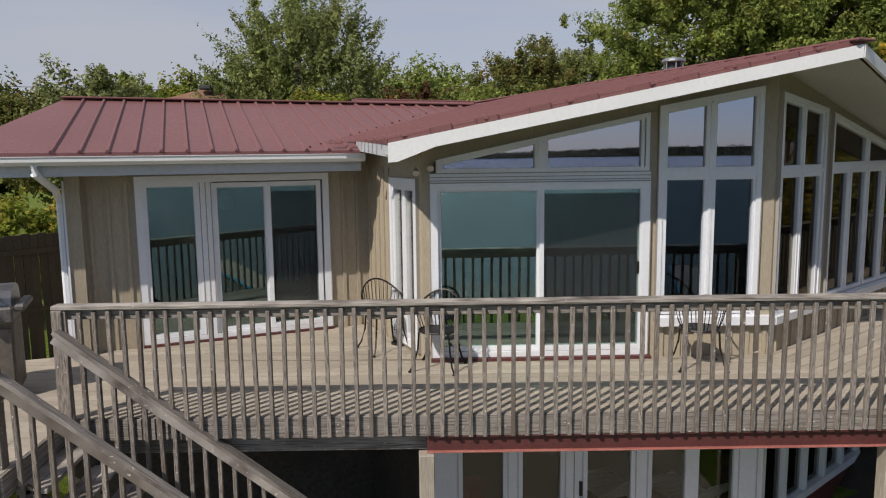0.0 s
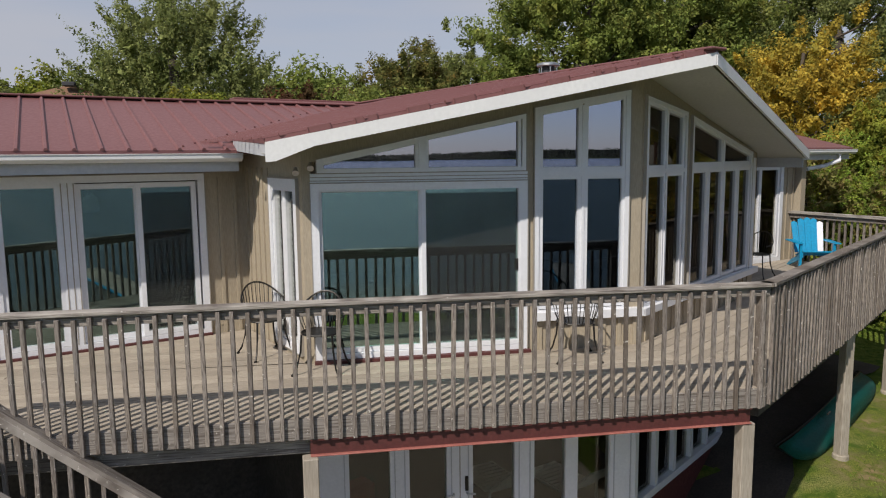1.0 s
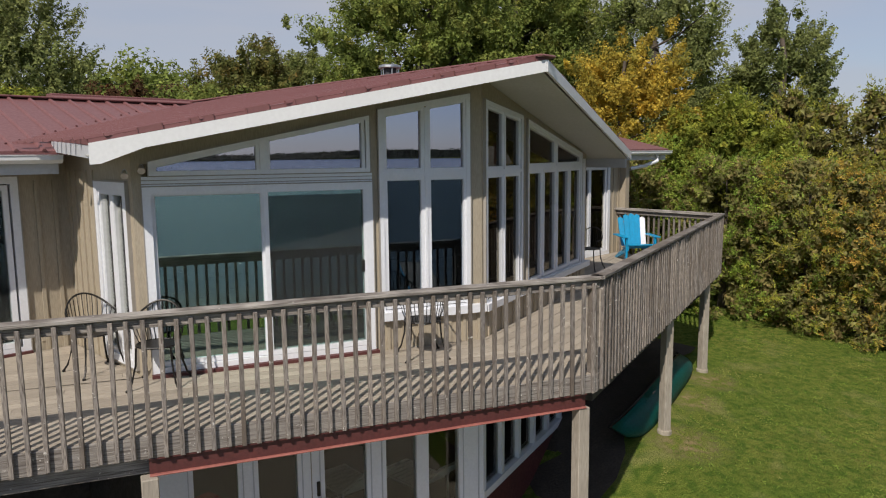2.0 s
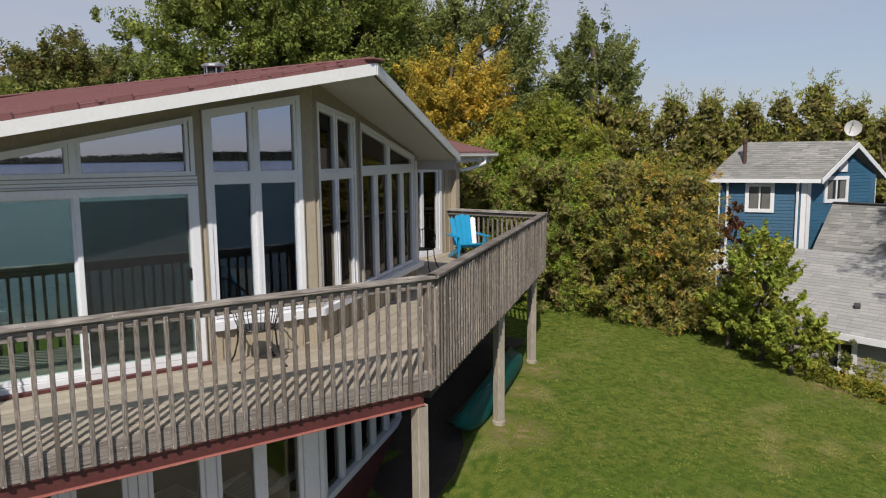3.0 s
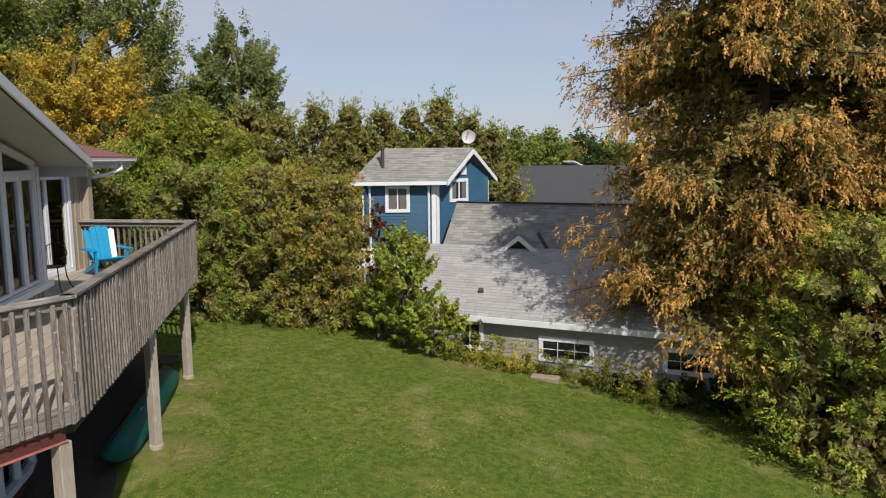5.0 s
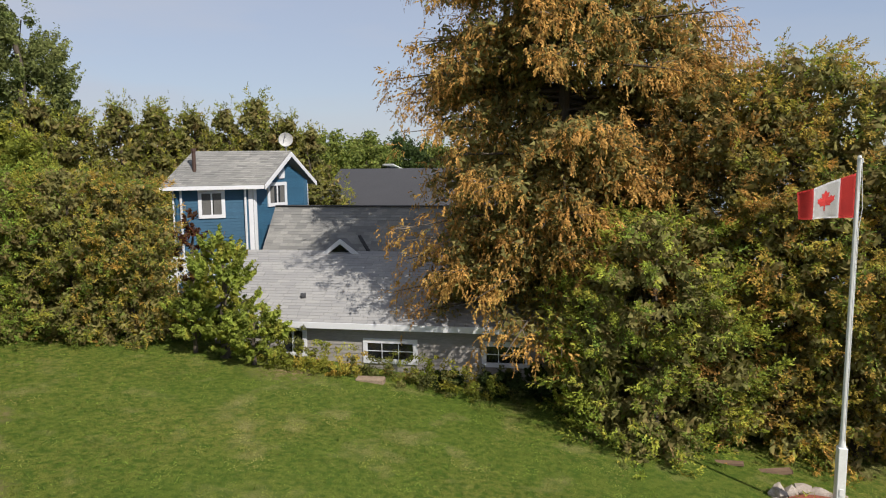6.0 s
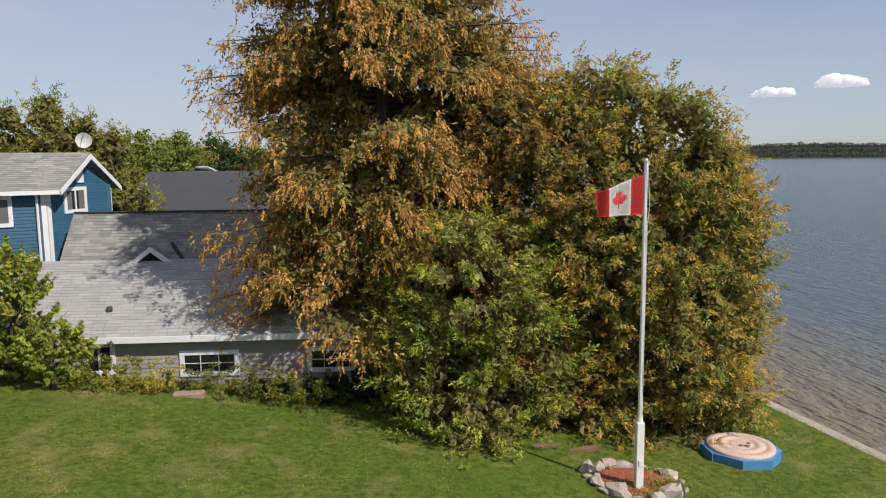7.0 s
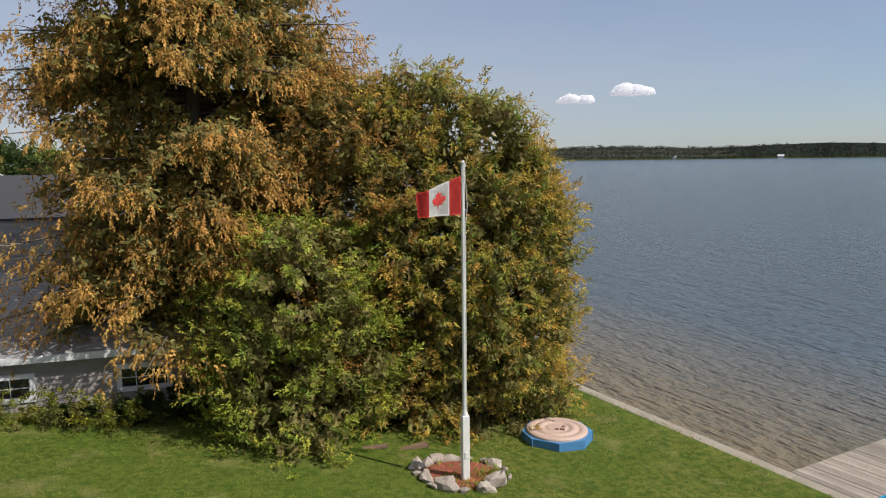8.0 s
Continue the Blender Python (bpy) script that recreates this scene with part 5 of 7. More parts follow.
def conifer(name, x, y, top, width, mat, label, seed, hubs=420, per=18, size=0.26, profile=None, group="cedars", lift=0.5, hang=0.0, inner=0.25, spread=0.24, tips=None, core=L_DEAD, edge=0.25):
    """A cedar: boughs of flat fronds over a tapering, lumpy form, dense to the ground, round a dull inner mass."""
    rng = np.random.default_rng(seed)
    z0 = ground_z(x, y)
    h = top - z0
    prof = profile or (lambda k: min(1.0, (1.02 - k) * 1.7) ** 0.75 * (0.82 + 0.18 * min(1, k * 6)))
    f = rng.uniform(0, 1.0, hubs * 3)
    wide = np.array([max(prof(k), 0.02) for k in f])
    f = f[rng.uniform(0, 1, hubs * 3) < wide][:hubs]
    f[: hubs // 30] = rng.uniform(0.9, 1.0, hubs // 30)
    hubs = len(f)
    rr = np.array([max(prof(k), 0.02) for k in f]) * width / 2
    a = rng.uniform(0, math.tau, hubs)
    lump = 1 + 0.13 * np.sin(a * 3 + f * 9 + seed) + 0.09 * np.sin(a * 7 - f * 21) + 0.07 * np.sin(a * 13 + f * 40)
    rr = rr * lump * np.where(rng.uniform(size=hubs) < inner, rng.uniform(0.6, 0.88, hubs), rng.uniform(0.86, 1.06, hubs))
    c = np.stack([rr * np.cos(a), rr * np.sin(a), f * h], 1)
    way = unit(np.stack([np.cos(a), np.sin(a), np.full(hubs, 0.15)], 1))
    v, q = boughs(rng, c, way, per, size, lift, hang, spread)
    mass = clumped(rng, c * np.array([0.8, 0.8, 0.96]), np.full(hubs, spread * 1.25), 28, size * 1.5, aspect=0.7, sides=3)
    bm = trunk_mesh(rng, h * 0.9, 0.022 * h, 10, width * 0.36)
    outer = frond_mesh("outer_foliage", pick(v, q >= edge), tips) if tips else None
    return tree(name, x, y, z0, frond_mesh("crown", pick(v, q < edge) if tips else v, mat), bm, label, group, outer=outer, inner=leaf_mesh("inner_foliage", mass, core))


broadleaf("willow_tree", -12.5, 32.8, 6.9, 6.0, L_WILLOW, "pale green willow behind the house", 1, 150, 180, 0.20, 0.1, 0.7)
broadleaf("maple_tree", -22.0, 40.5, 6.8, 8.0, L_DARK, "dark green tree far behind the fence", 2, 150, 150, 0.27)
broadleaf("maple_tree", -16.8, 38.0, 6.6, 6.5, L_RUST, "olive tree far behind the fence", 102, 110, 150, 0.25)
broadleaf("birch_tree", -9.4, 36.4, 6.6, 5.2, L_YGREEN, "small yellow-green tree behind the roof", 3, 100, 160, 0.22)
broadleaf("maple_tree", -7.2, 40.0, 7.6, 6.5, L_SILVER, "grey-green tree behind the roof", 103, 140, 170, 0.23, 0.1, 0.7)
broadleaf("poplar_tree", -3.4, 29.9, 10.2, 8.6, L_SILVER, "tall grey-green poplar behind the red roof", 4, 480, 150, 0.13, 0.02, 0.42, spike=2.6, rise=1.1)
broadleaf("linden_tree", -5.6, 38.5, 8.2, 7.0, L_GREEN, "green tree filling the gap behind the roof", 121, 200, 150, 0.24, 0.05, 0.5)
broadleaf("linden_tree", -14.0, 42.0, 7.2, 7.5, L_GREEN, "green tree filling the gap behind the roof", 122, 200, 150, 0.26, 0.05, 0.5)
broadleaf("shrub", 0.9, 27.1, 5.3, 3.8, L_REDBROWN, "rusty red-brown shrub behind the roof", 5, 130, 180, 0.13)
broadleaf("shrub", -2.4, 25.6, 5.0, 3.8, L_YGREEN, "yellow-green shrub behind the roof", 6, 130, 180, 0.13)
broadleaf("shrub", -5.6, 27.0, 4.7, 4.4, L_DARK, "dark green shrub behind the roof", 106, 120, 170, 0.14)
broadleaf("shrub", -9.0, 28.0, 4.5, 4.4, L_GREEN, "green shrub behind the roof", 116, 120, 170, 0.14)
broadleaf("shrub", 3.9, 29.0, 5.5, 6.0, L_GREEN, "green shrub behind the roof", 107, 150, 180, 0.14)
broadleaf("ash_tree", 3.2, 45.0, 8.6, 12.0, L_GREEN, "green tree in the distance behind the house", 7, 190, 150, 0.32, 0.05, 0.8)
broadleaf("ash_tree", -1.5, 48.0, 6.8, 9.0, L_GREEN, "green tree in the distance behind the house", 8, 190, 150, 0.32, 0.05, 0.8)
broadleaf("elm_tree", 6.3, 33.5, 8.3, 7.0, L_RUST, "olive-brown tree turning to autumn", 9, 340, 150, 0.14, 0.05, 0.48)
broadleaf("elm_tree", 9.2, 36.5, 9.2, 6.5, L_SILVER, "grey-green tree behind the roof", 109, 260, 150, 0.15, 0.05, 0.48)
broadleaf("maple_tree", 12.4, 28.0, 12.5, 10.5, L_GREEN, "large green maple above the house", 10, 600, 160, 0.15, 0.05, 0.4)
broadleaf("maple_tree", 18.0, 30.5, 14.0, 11.0, L_GREEN, "large dark green maple above the house", 11, 600, 160, 0.16, 0.05, 0.4)
broadleaf("maple_tree", 21.6, 32.5, 13.0, 8.5, L_GREEN, "large green maple above the house", 141, 360, 120, 0.19, 0.05, 0.5)
broadleaf("poplar_tree", 23.2, 26.5, 12.0, 9.0, L_SILVER, "tall silvery green poplar", 12, 480, 150, 0.14, 0.05, 0.42, spike=2.2, rise=0.9)
broadleaf("poplar_tree", 26.0, 21.9, 9.6, 5.6, L_SILVER, "slender silvery green poplar by the hedge", 13, 300, 150, 0.13, 0.05, 0.48, spike=2.2, rise=0.9)
broadleaf("birch_tree", 15.6, 19.3, 6.7, 6.2, L_YELLOW, "bright yellow-orange autumn tree", 14, 380, 140, 0.11, 0.05, 0.38)
broadleaf("maple_tree", 16.6, 16.0, 4.4, 5.2, L_YGREEN, "yellow-green tree beside the deck", 15, 380, 150, 0.11, 0.0, 0.48)
for k, (x, y, top, wd, mat) in enumerate(((13.6, 16.4, 2.7, 3.4, L_FRESH), (15.0, 14.2, 2.3, 3.2, L_FRESH), (16.0, 12.4, 2.2, 2.9, L_HEDGE), (16.5, 11.2, 1.9, 2.5, L_MIXED), (17.9, 13.9, 1.8, 2.8, L_ORANGE))):
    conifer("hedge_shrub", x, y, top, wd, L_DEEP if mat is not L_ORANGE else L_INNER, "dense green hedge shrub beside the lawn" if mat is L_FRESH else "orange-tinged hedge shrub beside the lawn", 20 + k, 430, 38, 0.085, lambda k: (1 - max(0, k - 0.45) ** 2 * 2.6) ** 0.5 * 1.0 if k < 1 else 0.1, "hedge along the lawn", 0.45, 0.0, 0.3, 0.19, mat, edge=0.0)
for k, (x, y, top) in enumerate(((21.6, 20.2, 4.3), (23.1, 19.0, 4.5), (24.0, 17.9, 4.3), (24.9, 16.9, 4.5), (25.6, 15.8, 4.4), (26.3, 14.7, 4.6), (26.9, 13.6, 4.4), (27.3, 12.5, 4.7), (27.8, 11.5, 4.3), (28.0, 10.6, 3.6))):
    conifer("cedar_tree", x, y, top + 0.2 * math.sin(k * 2.1), 2.9, L_ROW, "tall pointed cedar in a row behind the houses", 40 + k, 270, 20, 0.145, lambda k: min(1.0, (1.02 - k) * 2.1) ** 0.8, "cedar row", 1.0, 0.0, 0.2, 0.25, L_ROWTIP, edge=0.1)
broadleaf("lilac_shrub", 16.0, 8.35, 1.15, 2.2, L_LILAC, "leafy light green shrub at the lawn's edge", 60, 150, 62, 0.10, 0.0, 0.42, "shrubs by the cottage", 2.6, 1.0)
broadleaf("lilac_shrub", 15.75, 7.5, -0.75, 1.9, L_LILAC, "low leafy shrub with a few yellow leaves", 61, 110, 60, 0.09, 0.0, 0.42, "shrubs by the cottage", 2.0, 0.6)


def layered_cedar(x, y, top, width, seed):
    """The old cedar: limbs in uneven tiers, curtains of hanging fronds along each, bare twigs and gaps between."""
    rng = np.random.default_rng(seed)
    z0 = ground_z(x, y)
    h = top - z0
    bm = trunk_mesh(rng, h * 0.97, 0.26, 0, 1)
    hubs, ways, reach, twigs = [], [], [], bmesh.new()
    count = 265
    for k in range(count):
        tier = k / count
        f = 0.165 + 0.82 * max(0.0, tier + rng.uniform(-0.03, 0.03)) ** 1.1
        a = rng.uniform(0, math.tau)
        prof = (0.96 if f < 0.68 else 0.96 * (1 - (f - 0.68) * 1.8)) * rng.uniform(0.66, 1.06)
        ln = width / 2 * prof
        rise = rng.uniform(-0.06, 0.14)
        if k == 80:      # one long limb reaching out over the cottage
            a, ln, f, rise = radians(96), 0.52 * width, 0.555, 0.05
        out = np.array([math.cos(a), math.sin(a), 0])
        base = np.array([0, 0, f * h])
        sag = rng.uniform(0.06, 0.16)
        pts = [base + out * ln * q + np.array([0, 0, ln * (rise * q - sag * q * q)]) for q in (0, 0.3, 0.6, 0.85, 1.0)]
        tube(bm, pts, [0.05, 0.04, 0.026, 0.014, 0.005], 4)
        for j in range(int(5 + ln * 5.0)):
            q = rng.uniform(0.12, 1.0) ** 0.75
            across = np.array([-out[1], out[0], 0]) * rng.normal() * 0.15 * (1.15 - 0.6 * q) * ln
            hubs.append(base + out * ln * q + across + np.array([0, 0, ln * (rise * q - sag * q * q) + rng.normal() * 0.16]))
            ways.append(out + across * 0.5)
            reach.append(2 * ln * q / width)
        for j in range(2):
            q = rng.uniform(0.5, 0.95)
            p = base + out * ln * q + np.array([0, 0, ln * (rise * q - sag * q * q)])
            w = unit((out + rng.normal(size=3) * np.array([0.7, 0.7, 0.25]))[None])[0] * rng.uniform(0.3, 0.7)
            tube(twigs, [p, p + w * 0.5 + np.array([0, 0, 0.03]), p + w], [0.012, 0.008, 0.003], 3)
    hubs, ways, reach = np.array(hubs), unit(np.array(ways)), np.array(reach)
    top_fronds, f1 = boughs(rng, hubs, ways, 9, 0.14, 0.0, 0.3, 0.19)
    low_fronds, f2 = boughs(rng, hubs + np.array([0, 0, -0.12]), ways, 15, 0.14, -1.0, 0.7, 0.17)
    fr = tuple(np.concatenate([p, q]) for p, q in zip(top_fronds, low_fronds))
    far = np.concatenate([np.repeat(reach, 9), np.repeat(reach, 15)]) + rng.normal(size=len(fr[0])) * 0.22
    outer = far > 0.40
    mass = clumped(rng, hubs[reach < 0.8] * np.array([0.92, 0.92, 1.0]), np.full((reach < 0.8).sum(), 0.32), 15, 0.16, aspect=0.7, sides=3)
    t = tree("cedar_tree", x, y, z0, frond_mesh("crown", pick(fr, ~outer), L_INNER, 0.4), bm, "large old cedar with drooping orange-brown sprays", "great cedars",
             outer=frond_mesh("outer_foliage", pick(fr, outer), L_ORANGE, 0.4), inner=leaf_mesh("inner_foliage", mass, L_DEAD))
    ob = tagged(new("bare_twig", mesh_of(twigs, "bare_twig", M_TWIG)), "bare pale twigs among the sprays", kind="stuff")
    ob.parent = t
    return t


M_TWIG = surface("pale_twig_bark", (0.34, 0.28, 0.22), (0.24, 0.19, 0.15), 0.9, 0, 3, 20, 0.3)
broadleaf("lilac_shrub", 16.0, 9.15, -0.55, 1.7, L_LILAC, "low leafy shrub with a few yellow leaves", 62, 90, 60, 0.09, 0.0, 0.42, "shrubs by the cottage", 2.0, 0.6)
broadleaf("sapling", 17.4, 9.95, 1.3, 1.1, L_REDBROWN, "thin reddish sapling in front of the blue wall", 131, 34, 60, 0.08, 0.3, 0.6, "shrubs by the cottage")
layered_cedar(18.5, 0.3, 10.9, 9.0, 70)
bulge = lambda k: (1 - max(0, k - 0.4) ** 2 * 2.4) ** 0.5 if k < 0.99 else 0.15
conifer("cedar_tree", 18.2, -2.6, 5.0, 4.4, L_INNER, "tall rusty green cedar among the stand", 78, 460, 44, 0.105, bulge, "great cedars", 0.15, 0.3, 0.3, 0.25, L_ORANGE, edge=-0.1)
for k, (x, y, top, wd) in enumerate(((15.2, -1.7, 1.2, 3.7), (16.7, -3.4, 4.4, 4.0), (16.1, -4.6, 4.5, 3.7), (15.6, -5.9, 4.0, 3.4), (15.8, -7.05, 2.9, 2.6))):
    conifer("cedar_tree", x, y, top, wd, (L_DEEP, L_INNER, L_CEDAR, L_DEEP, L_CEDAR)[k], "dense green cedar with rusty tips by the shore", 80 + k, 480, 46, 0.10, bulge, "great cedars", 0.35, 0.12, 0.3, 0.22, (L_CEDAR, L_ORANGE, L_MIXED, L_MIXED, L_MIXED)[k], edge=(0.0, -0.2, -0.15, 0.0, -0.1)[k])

conifer("cedar_tree", 16.35, -0.5, -0.1, 2.0, L_DEEP, "low dark green cedar against the cottage wall", 95, 230, 34, 0.10, bulge, "great cedars", 0.3, 0.1, 0.3, 0.22, L_CEDAR)

for k, (x, y, top, w) in enumerate(((16.5, 3.0, -2.75, 1.1), (16.45, 1.7, -2.7, 1.3), (16.4, 0.7, -2.4, 1.2))):
    broadleaf("shrub", x, y, top, w, L_DARK, "low dark green shrub at the foot of the cottage wall", 610 + k, 60, 70, 0.075, 0.0, 0.6, "shrubs by the cottage")

# weeds along the cottage wall
for k, (x, y, w, top) in enumerate(((16.3, 7.2, 1.5, 1.1), (16.2, 6.4, 1.4, 1.0), (16.1, 5.6, 1.4, 0.95), (16.3, 4.9, 1.2, 0.7), (16.3, 3.9, 1.3, 0.9), (16.3, 2.9, 1.4, 0.9), (16.3, 1.8, 1.5, 1.0), (15.9, 6.9, 1.3, 0.6), (15.8, 5.9, 1.3, 0.6), (15.9, 3.3, 1.4, 0.6), (15.8, 2.2, 1.4, 0.6))):
    rng = np.random.default_rng(300 + k)
    z0 = ground_z(x, y)
    hub = np.stack([rng.uniform(-w / 2, w / 2, 34) * 0.5, rng.uniform(-w / 2, w / 2, 34), rng.uniform(0.03, 1, 34) ** 1.6 * top * 0.75], 1)
    ob = new("weeds", leaf_mesh("weeds", clumped(rng, hub, rng.uniform(0.07, 0.16, 34), 46, 0.055), (L_RUST, L_YGREEN, L_HEDGE)[k % 3]))
    ob.location = (x, y, z0)
    tagged(ob, "low weeds and wild flowers along the cottage wall", "weeds", "weeds by the cottage", "stuff")

# ---- far shore and distant land ----
def wood_height(a):
    h = 25 + 4 * math.sin(a * 9) + 3 * math.sin(a * 23 + 1) + 10 * max(0, math.sin(a * 4.3 - 1.21)) ** 4
    return h * (0.6 + 0.4 * ease((a + 1.5) / 0.5))


def far_belt():
    """A low wooded shore round the far side of the lake, uneven along its top."""
    rng = np.random.default_rng(900)
    a = np.radians(np.linspace(-176, 8, 620))
    r = 1500 + 120 * np.sin(a * 5) + 60 * np.sin(a * 13)
    hubs = []
    for k in range(len(a)):
        for j in range(3):
            rr = r[k] + 14 * j
            hubs.append((rr * math.cos(a[k]), rr * math.sin(a[k]), LAKE + (0.22 + 0.27 * j) * wood_height(a[k]) + rng.normal() * 0.9))
    hubs = np.array(hubs)
    rad = rng.uniform(5.0, 8.0, len(hubs))
    ob = new("far_shore_woods", leaf_mesh("far_shore_woods", clumped(rng, hubs, rad * 0.9, 54, 3.0, 0.6, sides=3), L_FARHAZE))
    tagged(ob, "low dark wooded shore across the lake", "woods", "", "stuff")


far_belt()
bm = bmesh.new()
wood = [(q, LAKE + 0.78 * wood_height(q)) for q in np.radians(np.linspace(-177, 9, 400))]
for (q0, z0), (q1, z1) in zip(wood, wood[1:]):
    slab(bm, [(1512 * math.cos(q0), 1512 * math.sin(q0), z0), (1512 * math.cos(q1), 1512 * math.sin(q1), z1), (1700 * math.cos(q1), 1700 * math.sin(q1), z1 - 6), (1700 * math.cos(q0), 1700 * math.sin(q0), z0 - 6)], 30)
solid('far_wood_mass', bm, L_FARHAZE, 'unbroken dark woods behind the far shore', 'woods', kind='stuff')
bm = bmesh.new()
pts = [(1490 * math.cos(radians(q)), 1490 * math.sin(radians(q))) for q in np.linspace(-178, 10, 60)]
for (x0, y0), (x1, y1) in zip(pts, pts[1:]):
    slab(bm, [(x0, y0, LAKE + 1.2), (x1, y1, LAKE + 1.2), (x1 * 1.3, y1 * 1.3, LAKE + 3), (x0 * 1.3, y0 * 1.3, LAKE + 3)], 3)
solid("far_shore", bm, M_LAWN, "low far bank of the lake", kind="structure")
rng_house = random.Random(5)
for k in range(7):
    q = radians(-62 + 9.4 * k + rng_house.uniform(-1.5, 1.5))
    bm = bmesh.new()
    w = rng_house.uniform(5, 11)
    box(bm, (-w / 2, -4, 0), (w / 2, 4, 3.4))
    slab(bm, [(-w / 2 - 0.5, -4.5, 3.4), (w / 2 + 0.5, -4.5, 3.4), (w / 2 + 0.5, 0, 5.6), (-w / 2 - 0.5, 0, 5.6)], 0.3)
    m = Matrix.Translation((1488 * math.cos(q), 1488 * math.sin(q), LAKE + 1.2)) @ pose(0, 0, 0, 0, 0, math.degrees(q) - 90)
    solid("far_cottage", bm, M_WHITE, "pale cottage on the far shore", "house", "far cottages", at=m)

for k, (x, y, top, wd) in enumerate(((128, 58, 8.0, 16), (141, 51, 8.6, 15), (153, 45, 8.6, 15), (165, 40, 7.2, 17), (178, 34, 6.6, 18), (150, 62, 7.5, 16), (190, 24, 6.0, 16), (200, 10, 6.2, 18), (120, 66, 7.0, 14))):
    broadleaf("distant_tree", x, y, top, wd, L_GREEN if k % 3 else L_DARK, "green tree in the distance beyond the roofs", 400 + k, 80, 80, 0.8, 0.0, 1.0, "distant trees")
for k, (x, y) in enumerate(((118, 41), (121, 39.5), (124, 38), (127, 36.4), (130, 34.8))):
    bm = bmesh.new()
    box(bm, (-2.1, -0.85, 0.25), (2.1, 0.85, 0.95), UNIT, 0.15)
    box(bm, (-1.1, -0.75, 0.9), (1.0, 0.75, 1.45), UNIT, 0.2)
    solid("parked_car", bm, M_WHITE if k % 2 else M_STEEL, "pale car parked far beyond the roofs", "car", "parked cars", at=pose(x, y, ground_z(x, y) + 1.2, 0, 0, 20 * k))
bm = bmesh.new()
box(bm, (-3, -3, 0), (3, 3, 2.2))
slab(bm, [(-3.4, -3.4, 2.2), (3.4, -3.4, 2.2), (3.4, 0, 3.2), (-3.4, 0, 3.2)], 0.2)
solid("distant_house", bm, M_WHITE, "small white house in the distance", "house", at=pose(150, 41, -1.9, 0, 0, 70))

# two small clouds low over the lake
def cloud(x, y, z, w, h, seed):
    rng = np.random.default_rng(seed)
    bm = bmesh.new()
    for k in range(14):
        f = rng.uniform(-1, 1)
        r = h * rng.uniform(0.35, 0.8) * (1.15 - 0.75 * abs(f))
        bmesh.ops.create_icosphere(bm, subdivisions=3, radius=r, matrix=Matrix.Translation((f * w / 2, rng.uniform(-0.2, 0.2) * w, r * 0.55)) @ Matrix.Diagonal((1.5, 1.3, 1.0, 1)))
    for v in bm.verts:
        v.co += v.normal * 0.14 * h * noise.fractal(v.co / h * 3.0, 0.8, 2.0, 4)
        v.co.z = v.co.z if v.co.z > 0.1 * h else 0.1 * h + (v.co.z - 0.1 * h) * 0.25
    for f in bm.faces:
        f.smooth = True
    m = Matrix.Translation((x, y, z)) @ pose(0, 0, 0, 0, 0, math.degrees(math.atan2(y, x)) - 90)
    solid("backdrop_cloud", bm, M_CLOUD, "small white fair-weather cloud over the lake", kind="structure", at=m)


M_CLOUD, n_, l_, b_ = mat_base("cloud_glow_white")
b_.inputs["Base Color"].default_value = (0.6, 0.6, 0.62, 1)
# added glow that lightens the clouds' shaded undersides
b_.inputs["Emission Color"].default_value, b_.inputs["Emission Strength"].default_value = (0.9, 0.9, 0.95, 1), 0.45
tr_ = n_.new("ShaderNodeBsdfTranslucent")
tr_.inputs["Color"].default_value = (0.9, 0.9, 0.93, 1)
mx_ = n_.new("ShaderNodeMixShader")
l_.new(b_.outputs[0], mx_.inputs[1])
l_.new(tr_.outputs[0], mx_.inputs[2])
l_.new(mx_.outputs[0], n_["Material Output"].inputs["Surface"])
b_.inputs["Roughness"].default_value = 1.0
b_.inputs["Specular IOR Level"].default_value = 0.0
cloud(3527, -1860, 285, 205, 52, 11)
cloud(3376, -2118, 318, 185, 66, 12)

# ---- flagpole in its bed ----
PX, PY = 12.02, -4.27
PZ = ground_z(PX, PY)
pole = thing("flagpole", Matrix.Translation((PX, PY, PZ)), "white flagpole on a square white post in a stone-edged bed", "flagpole")
bm = bmesh.new()
box(bm, (PX - 0.07, PY - 0.07, PZ - 0.1), (PX + 0.07, PY + 0.07, PZ + 1.3), UNIT, 0.012)
box(bm, (PX - 0.085, PY - 0.03, PZ + 0.5), (PX - 0.07, PY + 0.03, PZ + 0.62), UNIT, 0.004)
part("post", bm, M_POLE, pole)
bm = bmesh.new()
tube(bm, [(PX, PY, PZ + 0.9), (PX, PY, PZ + 1.3), (PX, PY, PZ + 1.42), (PX, PY, 2.28), (PX, PY, 2.31)], [0.06, 0.06, 0.042, 0.032, 0.02], 12)
part("mast", bm, M_POLE, pole)
bm = bmesh.new()
tube(bm, [(PX - 0.05, PY - 0.02, 2.26), (PX - 0.055, PY - 0.03, 2.0), (PX - 0.06, PY - 0.06, 1.5), (PX - 0.05, PY - 0.03, 1.2), (PX - 0.04, PY - 0.02, PZ + 1.0)], 0.005, 5)
tube(bm, [(PX - 0.02, PY, 2.27), (PX - 0.09, PY - 0.02, 2.25), (PX - 0.1, PY - 0.02, 2.2)], 0.012, 6)
part("halyard", bm, M_POLE, pole)

flag = thing("flag", Matrix.Translation((PX, PY, 1.4)), "red and white flag with a red maple leaf, half furled", "flag")


